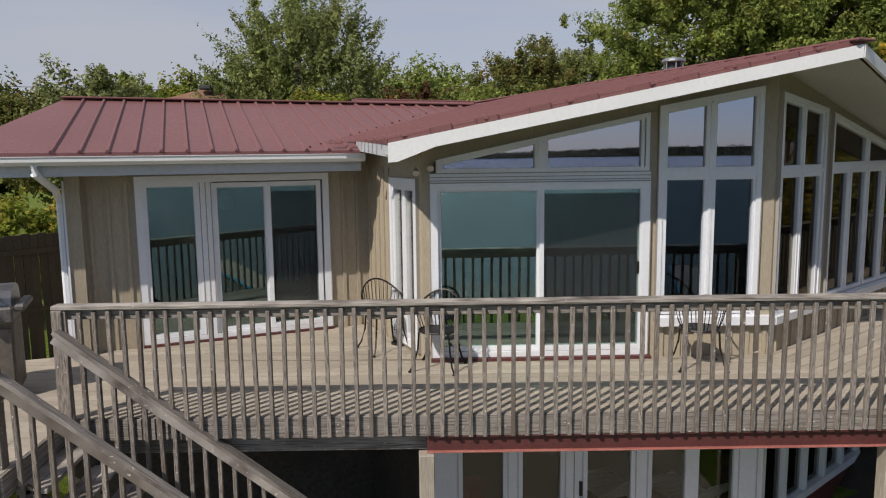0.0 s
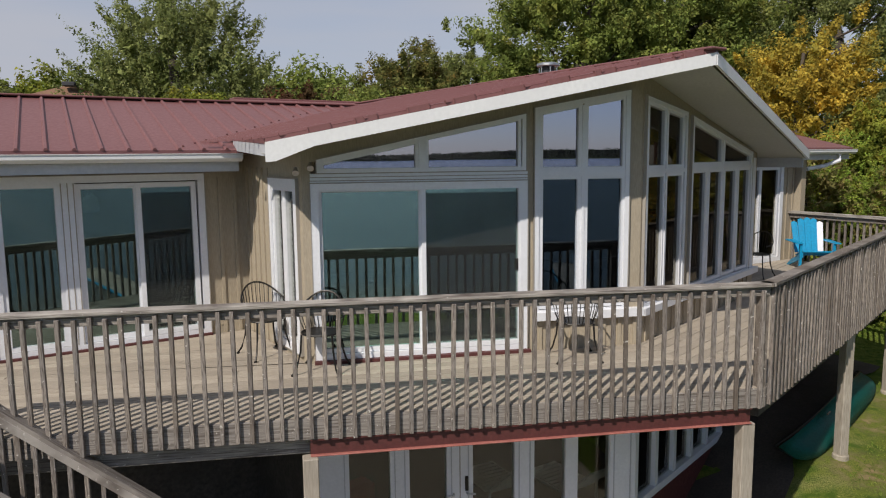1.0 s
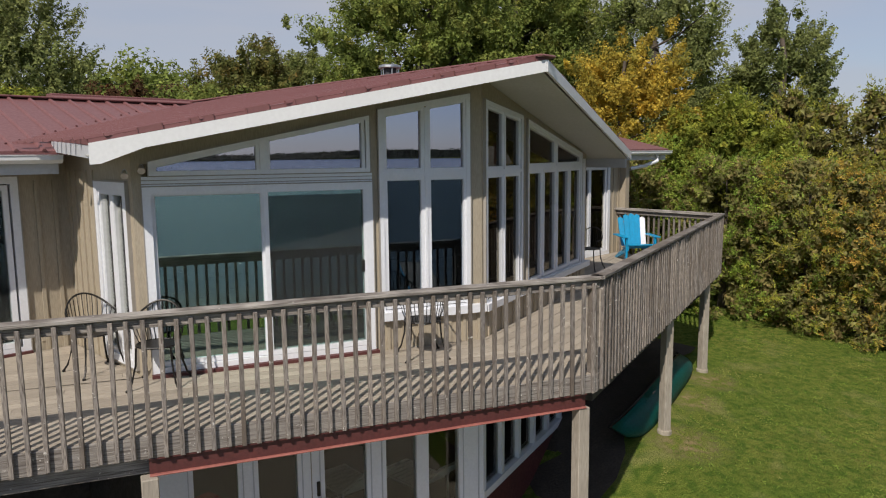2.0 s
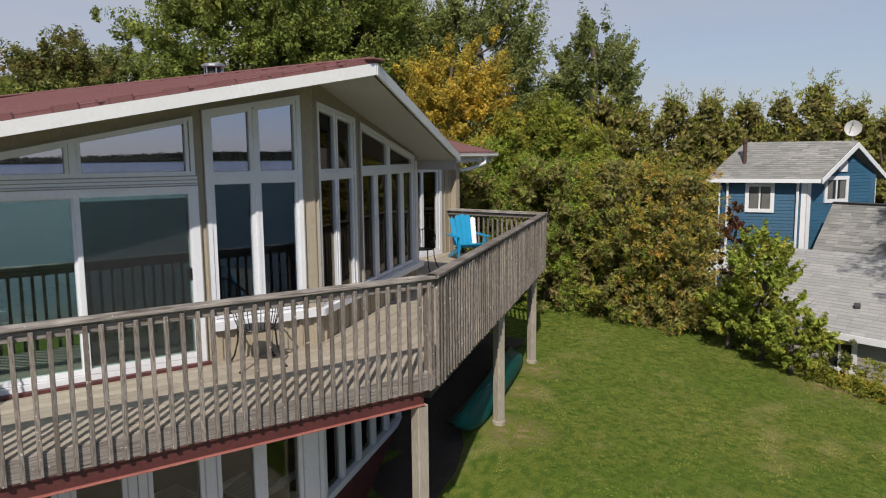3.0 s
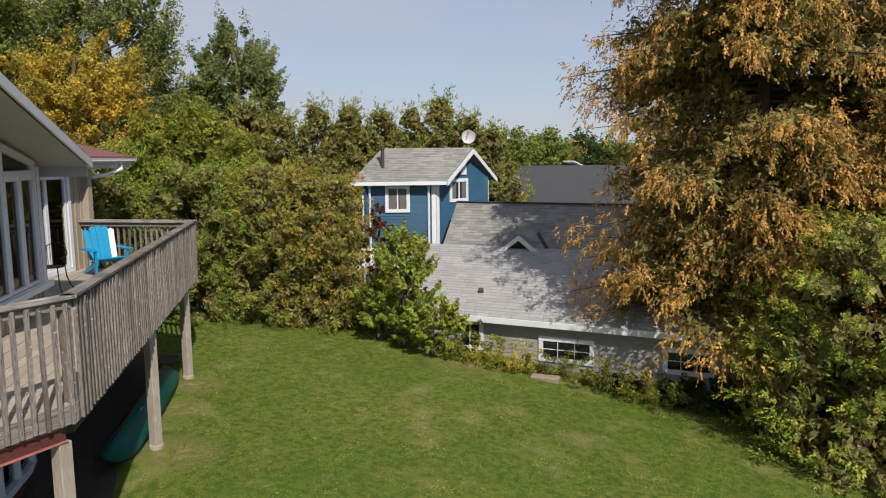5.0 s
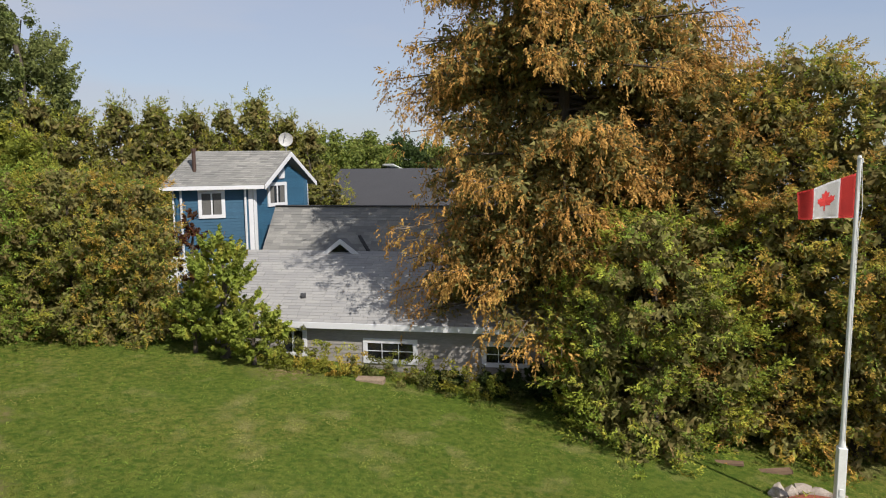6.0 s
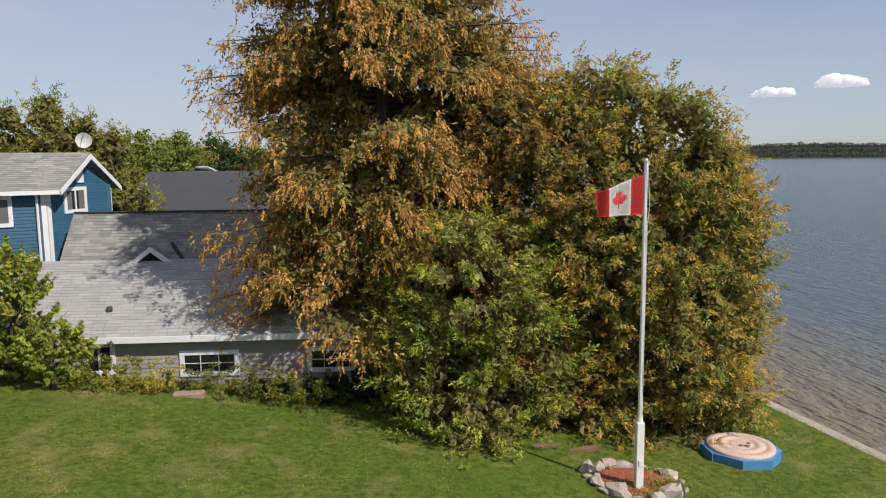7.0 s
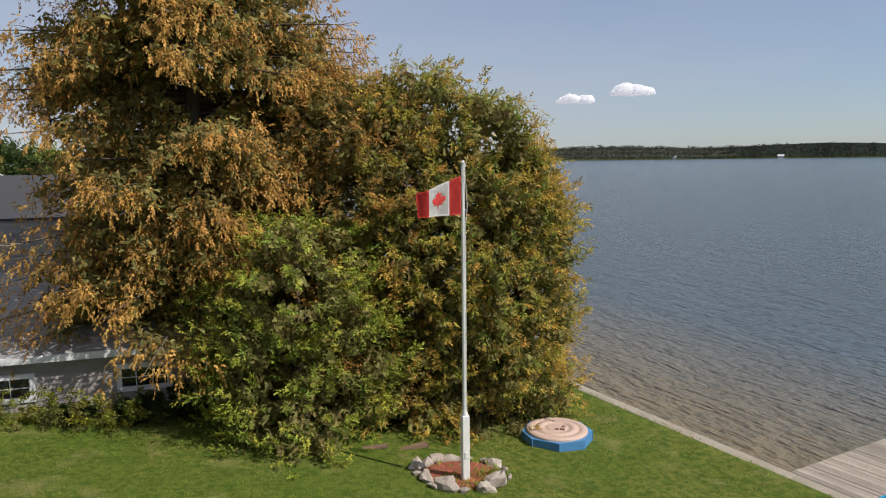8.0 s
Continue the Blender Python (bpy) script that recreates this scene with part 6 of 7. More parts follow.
def cloth(u, v):
    """A point of the flag: u along the fly, v up the hoist."""
    wave = 0.10 * u * math.sin(5.2 * u + 1.3 * v) + 0.05 * u * math.sin(11 * u + 2)
    return Vector((PX - 0.02 - 0.15 * u + wave, PY + 0.04 + 0.86 * u - 0.05 * u * u, 1.36 + 0.68 * v - 0.22 * u * (0.75 + 0.5 * v) + 0.25 * u * (1 - v) * 0.6))


def cloth_part(name, u0, u1, mat, label=""):
    bm = bmesh.new()
    nu, nv = max(3, int((u1 - u0) * 24)), 14
    g = [[bm.verts.new(cloth(u0 + (u1 - u0) * i / nu, j / nv)) for j in range(nv + 1)] for i in range(nu + 1)]
    for i in range(nu):
        for j in range(nv):
            bm.faces.new((g[i][j], g[i + 1][j], g[i + 1][j + 1], g[i][j + 1])).smooth = True
    bmesh.ops.solidify(bm, geom=bm.faces[:], thickness=0.003)
    return part(name, bm, mat, flag, label)


cloth_part("red_band", 0.0, 0.27, M_FLAGRED)
cloth_part("white_field", 0.27, 0.80, M_FLAGWHITE)
cloth_part("red_band", 0.80, 1.05, M_FLAGRED)
half = [(0, 0.5), (0.09, 0.33), (0.19, 0.38), (0.15, 0.12), (0.27, 0.22), (0.31, 0.15), (0.43, 0.17), (0.39, 0.04), (0.44, 0.0), (0.24, -0.16), (0.27, -0.24), (0.03, -0.21), (0.03, -0.45)]
leaf = half + [(-x, y) for x, y in half[::-1] if x > 0]
bm = bmesh.new()
for side in (-0.008, 0.008):
    vs = []
    hub = bm.verts.new(cloth(0.535, 0.5) + Vector((side, 0, 0)))
    fine = []
    for (ax, ay), (bx, by) in zip(leaf, leaf[1:] + leaf[:1]):
        fine += [(ax + (bx - ax) * q, ay + (by - ay) * q) for q in (0, 0.5)]
    vs = [bm.verts.new(cloth(0.535 + 0.42 * x, 0.5 + 0.62 * y) + Vector((side, 0, 0))) for x, y in fine]
    for k in range(len(vs)):
        bm.faces.new((hub, vs[k], vs[(k + 1) % len(vs)]))
part("leaf_emblem", bm, M_FLAGRED, flag)


# the bed: mulch and field stones
BX, BY = 12.35, -4.35
bm = bmesh.new()
rng = np.random.default_rng(31)
ring = [bm.verts.new((BX + 0.68 * math.cos(k * math.tau / 28), BY + 0.78 * math.sin(k * math.tau / 28), ground_z(BX, BY) - 0.12)) for k in range(28)]
mid = [bm.verts.new((BX + 0.66 * math.cos(k * math.tau / 28), BY + 0.76 * math.sin(k * math.tau / 28), ground_z(BX + 0.66 * math.cos(k * math.tau / 28), BY + 0.76 * math.sin(k * math.tau / 28)) + 0.05)) for k in range(28)]
inn = [bm.verts.new((BX + 0.35 * math.cos(k * math.tau / 28), BY + 0.4 * math.sin(k * math.tau / 28), ground_z(BX, BY) + 0.11 + rng.normal() * 0.01)) for k in range(28)]
top = bm.verts.new((BX, BY, ground_z(BX, BY) + 0.14))
for k in range(28):
    j = (k + 1) % 28
    bm.faces.new((ring[k], ring[j], mid[j], mid[k]))
    bm.faces.new((mid[k], mid[j], inn[j], inn[k]))
    bm.faces.new((inn[k], inn[j], top))
solid("mulch_bed", bm, M_MULCH, "round bed of red wood mulch round the flagpole", "flower bed")


def rock(x, y, w, d, h, seed, turn):
    rng = random.Random(seed)
    bm = bmesh.new()
    bmesh.ops.create_icosphere(bm, subdivisions=1 if seed % 2 else 2, radius=0.5)
    off = Vector((seed * 3.1, seed, 0))
    for v in bm.verts:
        v.co *= 1 + 0.75 * noise.noise(v.co * 1.9 + off) + 0.2 * noise.noise(v.co * 5 + off)
        v.co = Vector((round(v.co.x * 5) / 5 * 0.4 + v.co.x * 0.6, v.co.y, v.co.z)) 
        v.co = Vector((v.co.x * w, v.co.y * d, v.co.z * h))
    m = Matrix.Translation((x, y, ground_z(x, y) + h * 0.28)) @ pose(0, 0, 0, rng.uniform(-12, 12), rng.uniform(-12, 12), turn)
    solid("rock", bm, M_STONE, "rough pale field stone edging the mulch bed", "rock", "rocks round the bed", at=m)


rng_rock = random.Random(12)
for k in range(17):
    a = k * math.tau / 17 + rng_rock.uniform(-0.1, 0.1)
    w = rng_rock.choice((0.2, 0.24, 0.28, 0.36, 0.44))
    rr = rng_rock.uniform(0.92, 1.12)
    rock(BX + 0.74 * rr * math.cos(a), BY + 0.84 * rr * math.sin(a), w, w * rng_rock.uniform(0.55, 0.85), w * rng_rock.uniform(0.5, 0.85), k + 3, math.degrees(a) + 90 + rng_rock.uniform(-25, 25))
# grass growing through the bed
rng = np.random.default_rng(61)
n_ = 900
a_ = rng.uniform(0, math.tau, n_)
r_ = np.sqrt(rng.uniform(0.05, 1.0, n_)) * 0.7
keep_ = (np.cos(a_) < -0.2) | (rng.uniform(size=n_) < 0.12)
c_ = np.stack([BX + r_ * np.cos(a_), BY + r_ * 1.1 * np.sin(a_), np.full(n_, ground_z(BX, BY) + 0.13) - 0.05 * r_], 1)[keep_]
up_ = unit(rng.normal(size=c_.shape) * np.array([0.5, 0.5, 0.2]) + np.array([0, 0, 1.0]))
tufts = new("weeds", leaf_mesh("weeds", quads(c_, unit(rng.normal(size=c_.shape)), 0.16, 0.022, rng, along=up_), L_LILAC))
tagged(tufts, "tufts of grass growing in the mulch bed", "weeds", "", "stuff")

# sandbox with its round lid
SX, SY = 13.95, -7.1
SZ = ground_z(SX, SY)
sb = thing("sandbox", Matrix.Translation((SX, SY, SZ)), "blue octagonal sandbox with a round pink lid on the lawn", "sandbox")
for k in range(8):
    a0, a1 = (k - 0.5) * math.tau / 8, (k + 0.5) * math.tau / 8
    bm = bmesh.new()
    long = 0.80 if k % 2 == 0 else 0.78
    slab(bm, [(SX + r * math.cos(a), SY + r * math.sin(a), SZ + 0.2) for r, a in ((long, a0), (long, a1), (long - 0.12, a1), (long - 0.12, a0))], 0.24)
    part("side_board", bm, M_SANDBLUE, sb)
bm = bmesh.new()
prof = [(0.0, 0.27), (0.2, 0.27), (0.22, 0.255), (0.30, 0.255), (0.32, 0.275), (0.44, 0.275), (0.46, 0.25), (0.52, 0.25), (0.54, 0.265), (0.66, 0.255), (0.68, 0.235), (0.68, 0.2)]
rings = [[bm.verts.new((SX + r * math.cos(k * math.tau / 40), SY + r * math.sin(k * math.tau / 40), SZ + z)) for k in range(40)] for r, z in prof[1:]]
hub = bm.verts.new((SX, SY, SZ + 0.27))
for k in range(40):
    bm.faces.new((hub, rings[0][k], rings[0][(k + 1) % 40]))
for a, b in zip(rings, rings[1:]):
    for k in range(40):
        bm.faces.new((a[k], b[k], b[(k + 1) % 40], a[(k + 1) % 40])).smooth = True
lid = part("lid", bm, M_SAND, sb, "round pink moulded plastic lid")
for dx, dy, r in ((-0.12, 0.05, 0.05), (-0.02, -0.16, 0.045), (-0.16, -0.06, 0.06)):
    bm = bmesh.new()
    bmesh.ops.create_icosphere(bm, subdivisions=2, radius=r, matrix=Matrix.Translation((SX + dx, SY + dy, SZ + 0.275)) @ Matrix.Diagonal((1, 1, 0.35, 1)))
    part("knob", bm, surface("brown_relief", (0.22, 0.12, 0.09), (0.16, 0.09, 0.07), 0.6) if dx == -0.12 else bpy.data.materials["brown_relief"], sb)

# boards lying under the cedars, block by the wall
for x, y, t in ((13.95, -2.9, 82), (13.85, -3.75, 97)):
    bm = bmesh.new()
    box(bm, (-0.36, -0.07, 0), (0.36, 0.07, 0.06), pose(x + 0.1, y, ground_z(x, y) - 0.015, 0, 4, t), 0.008)
    solid("plank", bm, M_PLANK, "weathered plank lying under the cedars", "plank", "planks on the lawn")
bm = bmesh.new()
box(bm, (-0.14, -0.34, -0.1), (0.14, 0.34, 0.11), pose(15.85, 4.66, ground_z(15.95, 4.62), 0, 0, 3), 0.03)
solid("stone_block", bm, M_BLOCK, "flat pale stone block at the lawn's edge", "stone")

# dock
dock = thing("dock", Matrix.Translation((11.05, -10.7, -4.05)), "weathered plank dock with a blue edge strip", "dock")
dw = Vector((11.8 - 11.05, -14.18 + 10.71, 0)).normalized()
ds = Vector((dw.y, -dw.x, 0))
ds = -ds if ds.x > 0 else ds
o = Vector((11.05, -10.71, -3.98))
bm = bmesh.new()
for k in (0.1, 0.75, 1.4):
    bar(bm, o + ds * k + dw * 0.05 - Vector((0, 0, 0.12)), o + ds * k + dw * 14 - Vector((0, 0, 0.12)), 0.05, 0.16)
part("frame", bm, M_DARKWOOD, dock)
bm = bmesh.new()
box(bm, (0, -0.068, -0.035), (1.52, 0.068, 0.0), UNIT, 0.004)
me = mesh_of(bm, "plank", M_DOCK)
turn = math.degrees(math.atan2(ds.y, ds.x))
for k in range(96):
    c = o + dw * (0.08 + 0.144 * k)
    piece("plank", me, dock, Matrix.Translation(c) @ pose(0, 0, random.uniform(-0.004, 0.004), 0, 0, turn + random.gauss(0, 0.3)))
bm = bmesh.new()
bar(bm, o + ds * 1.56 + Vector((0, 0, -0.05)), o + ds * 1.56 + dw * 14 + Vector((0, 0, -0.05)), 0.05, 0.11)
part("edge_strip", bm, M_BLUE, dock, "turquoise rubber edge strip")
bm = bmesh.new()
for k in (1.5, 5, 9, 13):
    for j in (0.1, 1.4):
        c = o + dw * k + ds * j
        tube(bm, [c + Vector((0, 0, -2.2)), c + Vector((0, 0, -0.05))], 0.05, 8)
part("pile", bm, M_STEEL, dock)


# ---- lawn grass ----
def grass():
    """Short tufts over the lawn that the camera sees, as one mass."""
    rng = np.random.default_rng(77)
    n = 130000
    x = rng.uniform(4.5, 17.5, n)
    y = rng.uniform(-11.5, 15.0, n)
    keep = (y > -9.4 - 0.19 * (17 - x)) & ~((y > 6.5 + 0.72 * (x - 5.5)) & (x < 12)) & (np.hypot(x - BX, y - BY) > 0.8) & (np.hypot(x - SX, y - SY) > 0.85)
    patch = np.array([noise.noise((a * 0.5, b * 0.5, 3)) for a, b in zip(x, y)])
    keep &= rng.uniform(-0.9, 0.6, n) < patch + 0.35
    x, y = x[keep], y[keep]
    z = np.array([ground_z(a, b) for a, b in zip(x, y)]) + 0.012
    c = np.stack([x, y, z + 0.01], 1)
    along = unit(rng.normal(size=(len(x), 3)) * np.array([0.8, 0.8, 0.3]) + np.array([0, 0, 0.55]))
    nr = unit(rng.normal(size=(len(x), 3)) + np.array([0, 0, 0.6]))
    s = rng.uniform(0.03, 0.06, len(x))
    ob = new("grass", leaf_mesh("grass", quads(c, nr, s, s * 0.24, rng, along=along, sides=3), L_GRASS))
    tagged(ob, "short green grass tufts of the mown lawn", "grass", "", "stuff")


L_GRASS = leaf_mat("grass_blades", ((0.16, 0.24, 0.036), (0.21, 0.27, 0.05), (0.34, 0.31, 0.10)), 0.5)
grass()


# ---- on the deck ----
def iron_chair(x, y, turn):
    """A wrought-iron garden chair, facing its own -y."""
    m = pose(x, y, 0.002, 0, 0, turn)
    t = thing("iron_chair", m, "black wrought-iron garden chair with a curved spindle back", "chair", "iron chairs")
    hoop = [(0.21 * math.cos(a), 0.20 * math.sin(a), 0.43) for a in np.linspace(0, math.tau, 20, endpoint=False)]
    part("seat_frame", tube(bmesh.new(), hoop, 0.011, 6, True), M_IRON, t, at=m)
    bm = bmesh.new()
    slab(bm, [(0.205 * math.cos(a), 0.195 * math.sin(a), 0.434) for a in np.linspace(0, math.tau, 20, endpoint=False)], 0.012)
    part("seat", bm, M_IRON, t, at=m)
    for sx in (-1, 1):
        for sy in (-1, 1):
            bm = bmesh.new()
            tube(bm, [(sx * 0.17, sy * 0.16, 0.43), (sx * 0.18, sy * 0.17, 0.25), (sx * 0.215, sy * 0.215, 0.08), (sx * 0.25, sy * 0.25, 0.012)], 0.011, 6)
            tube(bm, [(sx * 0.25, sy * 0.25, 0.0), (sx * 0.25, sy * 0.25, 0.016)], 0.02, 8)
            part("leg", bm, M_IRON, t, at=m)
    bm = bmesh.new()
    top = [(0.27 * math.cos(a), -0.02 + 0.27 * math.sin(a), 0.62 + 0.22 * math.sin(a) ** 1.5 if math.sin(a) > 0 else 0.62) for a in np.linspace(0.0, math.pi, 17)]
    tube(bm, [(0.24, -0.2, 0.60)] + top + [(-0.24, -0.2, 0.60)], 0.011, 6)
    part("back_rail", bm, M_IRON, t, at=m)
    for k in range(1, 16):
        a = math.pi * k / 16
        bm = bmesh.new()
        foot = (0.2 * math.cos(a), 0.19 * math.sin(a), 0.43)
        head = (0.27 * math.cos(a), -0.02 + 0.27 * math.sin(a), 0.62 + 0.22 * math.sin(a) ** 1.5)
        tube(bm, [foot, ((foot[0] + head[0]) * 0.52, (foot[1] + head[1]) * 0.52, (foot[2] + head[2]) / 2), head], 0.005, 4)
        part("spindle", bm, M_IRON, t, at=m)
    return t


iron_chair(-0.12, 8.70, 25)
iron_chair(0.48, 7.86, -20)
iron_chair(3.34, 7.60, 170)
iron_chair(8.85, 11.85, -60)


def adirondack(x, y, turn):
    m = pose(x, y, 0.0, 0, 0, turn)
    t = thing("adirondack_chair", m, "turquoise plastic adirondack chair with one white slat", "chair")
    for k in range(5):
        bm = bmesh.new()
        u = -0.22 + 0.11 * k
        top = 0.98 - 1.6 * u * u
        slab(bm, [(u - 0.0535, 0.14, 0.30), (u + 0.0535, 0.14, 0.30), (u * 1.12 + 0.060, 0.36, top - 0.02), (u * 1.12, 0.37, top + 0.012), (u * 1.12 - 0.060, 0.36, top - 0.02)], 0.022, Vector((0, 1, 0.3)))
        part("back_slat", bm, M_WHITE if k == 4 else M_BLUE, t, at=m)
    for k in range(5):
        bm = bmesh.new()
        y0 = -0.36 + 0.1 * k
        box(bm, (-0.27, y0, 0), (0.27, y0 + 0.09, 0.022), Matrix.Translation((0, 0, 0.36 - 0.028 * k)), 0.004)
        part("seat_slat", bm, M_BLUE, t, at=m)
    for sx in (-1, 1):
        bm = bmesh.new()
        box(bm, (sx * 0.35 - 0.065, -0.40, 0.53), (sx * 0.35 + 0.065, 0.33, 0.555), UNIT, 0.008)
        part("arm", bm, M_BLUE, t, at=m)
        bm = bmesh.new()
        box(bm, (sx * 0.31 - 0.02, -0.36, 0.0), (sx * 0.31 + 0.02, -0.27, 0.53), UNIT, 0.004)
        part("front_leg", bm, M_BLUE, t, at=m)
        bm = bmesh.new()
        slab(bm, [(sx * 0.27, -0.36, 0.36), (sx * 0.27, 0.30, 0.13), (sx * 0.27, 0.55, 0.0), (sx * 0.27, 0.42, 0.0), (sx * 0.27, -0.36, 0.25)], 0.03, Vector((sx, 0, 0)))
        part("side_rail", bm, M_BLUE, t, at=m)
    return t


adirondack(10.55, 12.45, -22)


M_GRILLSTEEL = surface("dull_steel", (0.20, 0.19, 0.18), (0.13, 0.12, 0.115), 0.5, 0.6, 5, 40, 0.05)


def grill(x, y, turn):
    m = pose(x, y, 0.0, 0, 0, turn)
    t = thing("gas_grill", m, "gas grill with a steel hood, side shelf and brown cabinet", "grill")
    bm = bmesh.new()
    box(bm, (-0.42, -0.26, 0.06), (0.42, 0.26, 0.78), UNIT, 0.015)
    part("cabinet", bm, M_GRILLWOOD, t, at=m)
    for sx in (-1, 1):
        bm = bmesh.new()
        box(bm, (0.02 if sx > 0 else -0.40, -0.275, 0.1), (0.40 if sx > 0 else -0.02, -0.258, 0.72), UNIT, 0.005)
        d = part("door", bm, M_GRILLWOOD, t, at=m)
        bm = bmesh.new()
        tube(bm, [(sx * 0.06, -0.275, 0.56), (sx * 0.06, -0.32, 0.54), (sx * 0.06, -0.32, 0.36), (sx * 0.06, -0.275, 0.34)], 0.011, 6)
        part("door_handle", bm, M_IRON, d, at=m)
    bm = bmesh.new()
    box(bm, (-0.44, -0.36, 0.78), (0.44, 0.28, 0.94), UNIT, 0.02)
    panel = part("control_panel", bm, M_GRILLSTEEL, t, at=m)
    for k in range(5):
        bm = bmesh.new()
        tube(bm, [(-0.3 + 0.15 * k, -0.36, 0.85), (-0.3 + 0.15 * k, -0.40, 0.85)], 0.028, 12)
        part("knob", bm, M_IRON, panel, at=m)
    bm = bmesh.new()
    prof = [(-0.28, 0.94), (-0.27, 1.02), (-0.2, 1.08), (-0.05, 1.12), (0.12, 1.11), (0.24, 1.05), (0.28, 0.94)]
    a = [bm.verts.new((-0.42, y_, z_)) for y_, z_ in prof]
    b = [bm.verts.new((0.42, y_, z_)) for y_, z_ in prof]
    for k in range(len(prof) - 1):
        bm.faces.new((a[k], a[k + 1], b[k + 1], b[k]))
    bm.faces.new(a)
    bm.faces.new(b[::-1])
    hood = part("hood", bm, surface("brushed_hood", (0.22, 0.22, 0.23), (0.17, 0.17, 0.18), 0.35, 0.8), t, at=m)
    bm = bmesh.new()
    tube(bm, [(-0.32, -0.27, 1.02), (-0.32, -0.33, 1.03), (0.32, -0.33, 1.03), (0.32, -0.27, 1.02)], 0.014, 8)
    part("hood_handle", bm, M_STEEL, hood, at=m)
    bm = bmesh.new()
    box(bm, (0.44, -0.30, 0.88), (0.54, 0.26, 0.95), UNIT, 0.02)
    part("side_shelf", bm, M_GRILLSTEEL, t, at=m)
    return t


grill(-4.2, 7.4, 18)

# canoe stored under the deck
canoe = thing("canoe", pose(9.0, 10.25, -1.97, 0, 0, 36), "dark green canoe lying on its side under the deck", "canoe")
bm = bmesh.new()
CM = pose(8.78, 9.72, -1.86, -68, 0, 35)
sect = []
for i in range(15):
    f = -1 + 2 * i / 14
    hw = 0.42 * (1 - abs(f) ** 2.6) + 0.012
    dep = 0.36 + 0.16 * abs(f) ** 4
    sect.append([bm.verts.new((f * 2.3, hw * math.sin(a), (dep * abs(f) ** 4 * 0.25) - (0.36 * (1 - 0.25 * abs(f) ** 6)) * math.cos(a) ** 0.7 if math.cos(a) > 0 else 0.16 * abs(f) ** 4)) for a in np.linspace(-math.pi / 2, math.pi / 2, 11)])
for a, b in zip(sect, sect[1:]):
    for k in range(10):
        bm.faces.new((a[k], a[k + 1], b[k + 1], b[k])).smooth = True
bmesh.ops.solidify(bm, geom=bm.faces[:], thickness=0.02)
part("hull", bm, M_CANOE, canoe, at=CM)
for side in (-1, 1):
    bm = bmesh.new()
    tube(bm, [(f * 2.3, side * (0.42 * (1 - abs(f) ** 2.6) + 0.012), 0.16 * abs(f) ** 4 + 0.01) for f in np.linspace(-1, 1, 15)], 0.016, 5)
    part("gunwale", bm, M_IRON, canoe, at=CM)
for f in (-0.45, 0.4):
    bm = bmesh.new()
    box(bm, (f * 2.3 - 0.12, -0.37, -0.1), (f * 2.3 + 0.12, 0.37, -0.08), UNIT, 0.004)
    part("thwart_seat", bm, M_POST, canoe, at=CM)

# dark soil sheet, which also stands in for the deck's shadow on the ground
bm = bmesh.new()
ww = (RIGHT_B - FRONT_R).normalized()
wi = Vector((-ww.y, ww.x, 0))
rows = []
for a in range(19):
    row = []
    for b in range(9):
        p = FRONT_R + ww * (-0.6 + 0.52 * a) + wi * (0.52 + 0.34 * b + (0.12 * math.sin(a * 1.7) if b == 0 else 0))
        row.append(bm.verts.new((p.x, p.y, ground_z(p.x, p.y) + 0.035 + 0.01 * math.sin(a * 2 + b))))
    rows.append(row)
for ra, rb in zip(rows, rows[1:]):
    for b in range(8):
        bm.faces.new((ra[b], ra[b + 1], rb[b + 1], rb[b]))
solid("soil", bm, surface("shade_dark_soil", (0.085, 0.065, 0.05), (0.05, 0.04, 0.03), 0.95, 0, 3, 30, 0.8), "dark soil under the deck, with the deck's shadow in its colour", kind="structure")

# lamps and fittings
lamp = thing("porch_lamp", Matrix.Translation(H(10.35, 7.35, 2.42)), "small round brass porch lamp under the soffit", "lamp")
c = H(10.35, 7.35, 2.42)
bm = bmesh.new()
tube(bm, [c + Vector((0, 0, 0.03)), c, c - Vector((0, 0, 0.05))], [0.07, 0.07, 0.03], 12)
part("mount", bm, M_IRON, lamp)
bm = bmesh.new()
bmesh.ops.create_icosphere(bm, subdivisions=2, radius=0.075, matrix=Matrix.Translation(c - Vector((0, 0, 0.12))))
part("globe", bm, surface("amber_globe", (0.35, 0.26, 0.06), (0.28, 0.2, 0.05), 0.15), lamp)
for u, z in ((-0.06, 2.2), (0.10, 2.25)):
    p = FA.at(u, z, 0.05)
    t = thing("flood_light", Matrix.Translation(p), "small silvery flood light by the gable corner", "lamp", "flood lights")
    bm = bmesh.new()
    tube(bm, [p, p + FA.n * 0.05 + Vector((0, 0, -0.01)), p + FA.n * 0.11 + Vector((0, 0, -0.05))], [0.02, 0.022, 0.038], 12)
    part("shade", bm, M_STEEL, t)
    bm = bmesh.new()
    tube(bm, [FA.at(u, z, 0.0), p + FA.n * 0.02], 0.02, 8)
    part("mount", bm, M_WHITE, t)
bm = bmesh.new()
box(bm, (0, 0, 0), (0.09, 0.03, 0.13), Matrix.Translation(WING_L.at(3.28, 0.10, 0.01)) @ pose(0, 0, 0, 0, 0, 19), 0.006)
solid("wall_outlet", bm, M_SIDING, "beige weatherproof outlet box on the siding", "outlet")

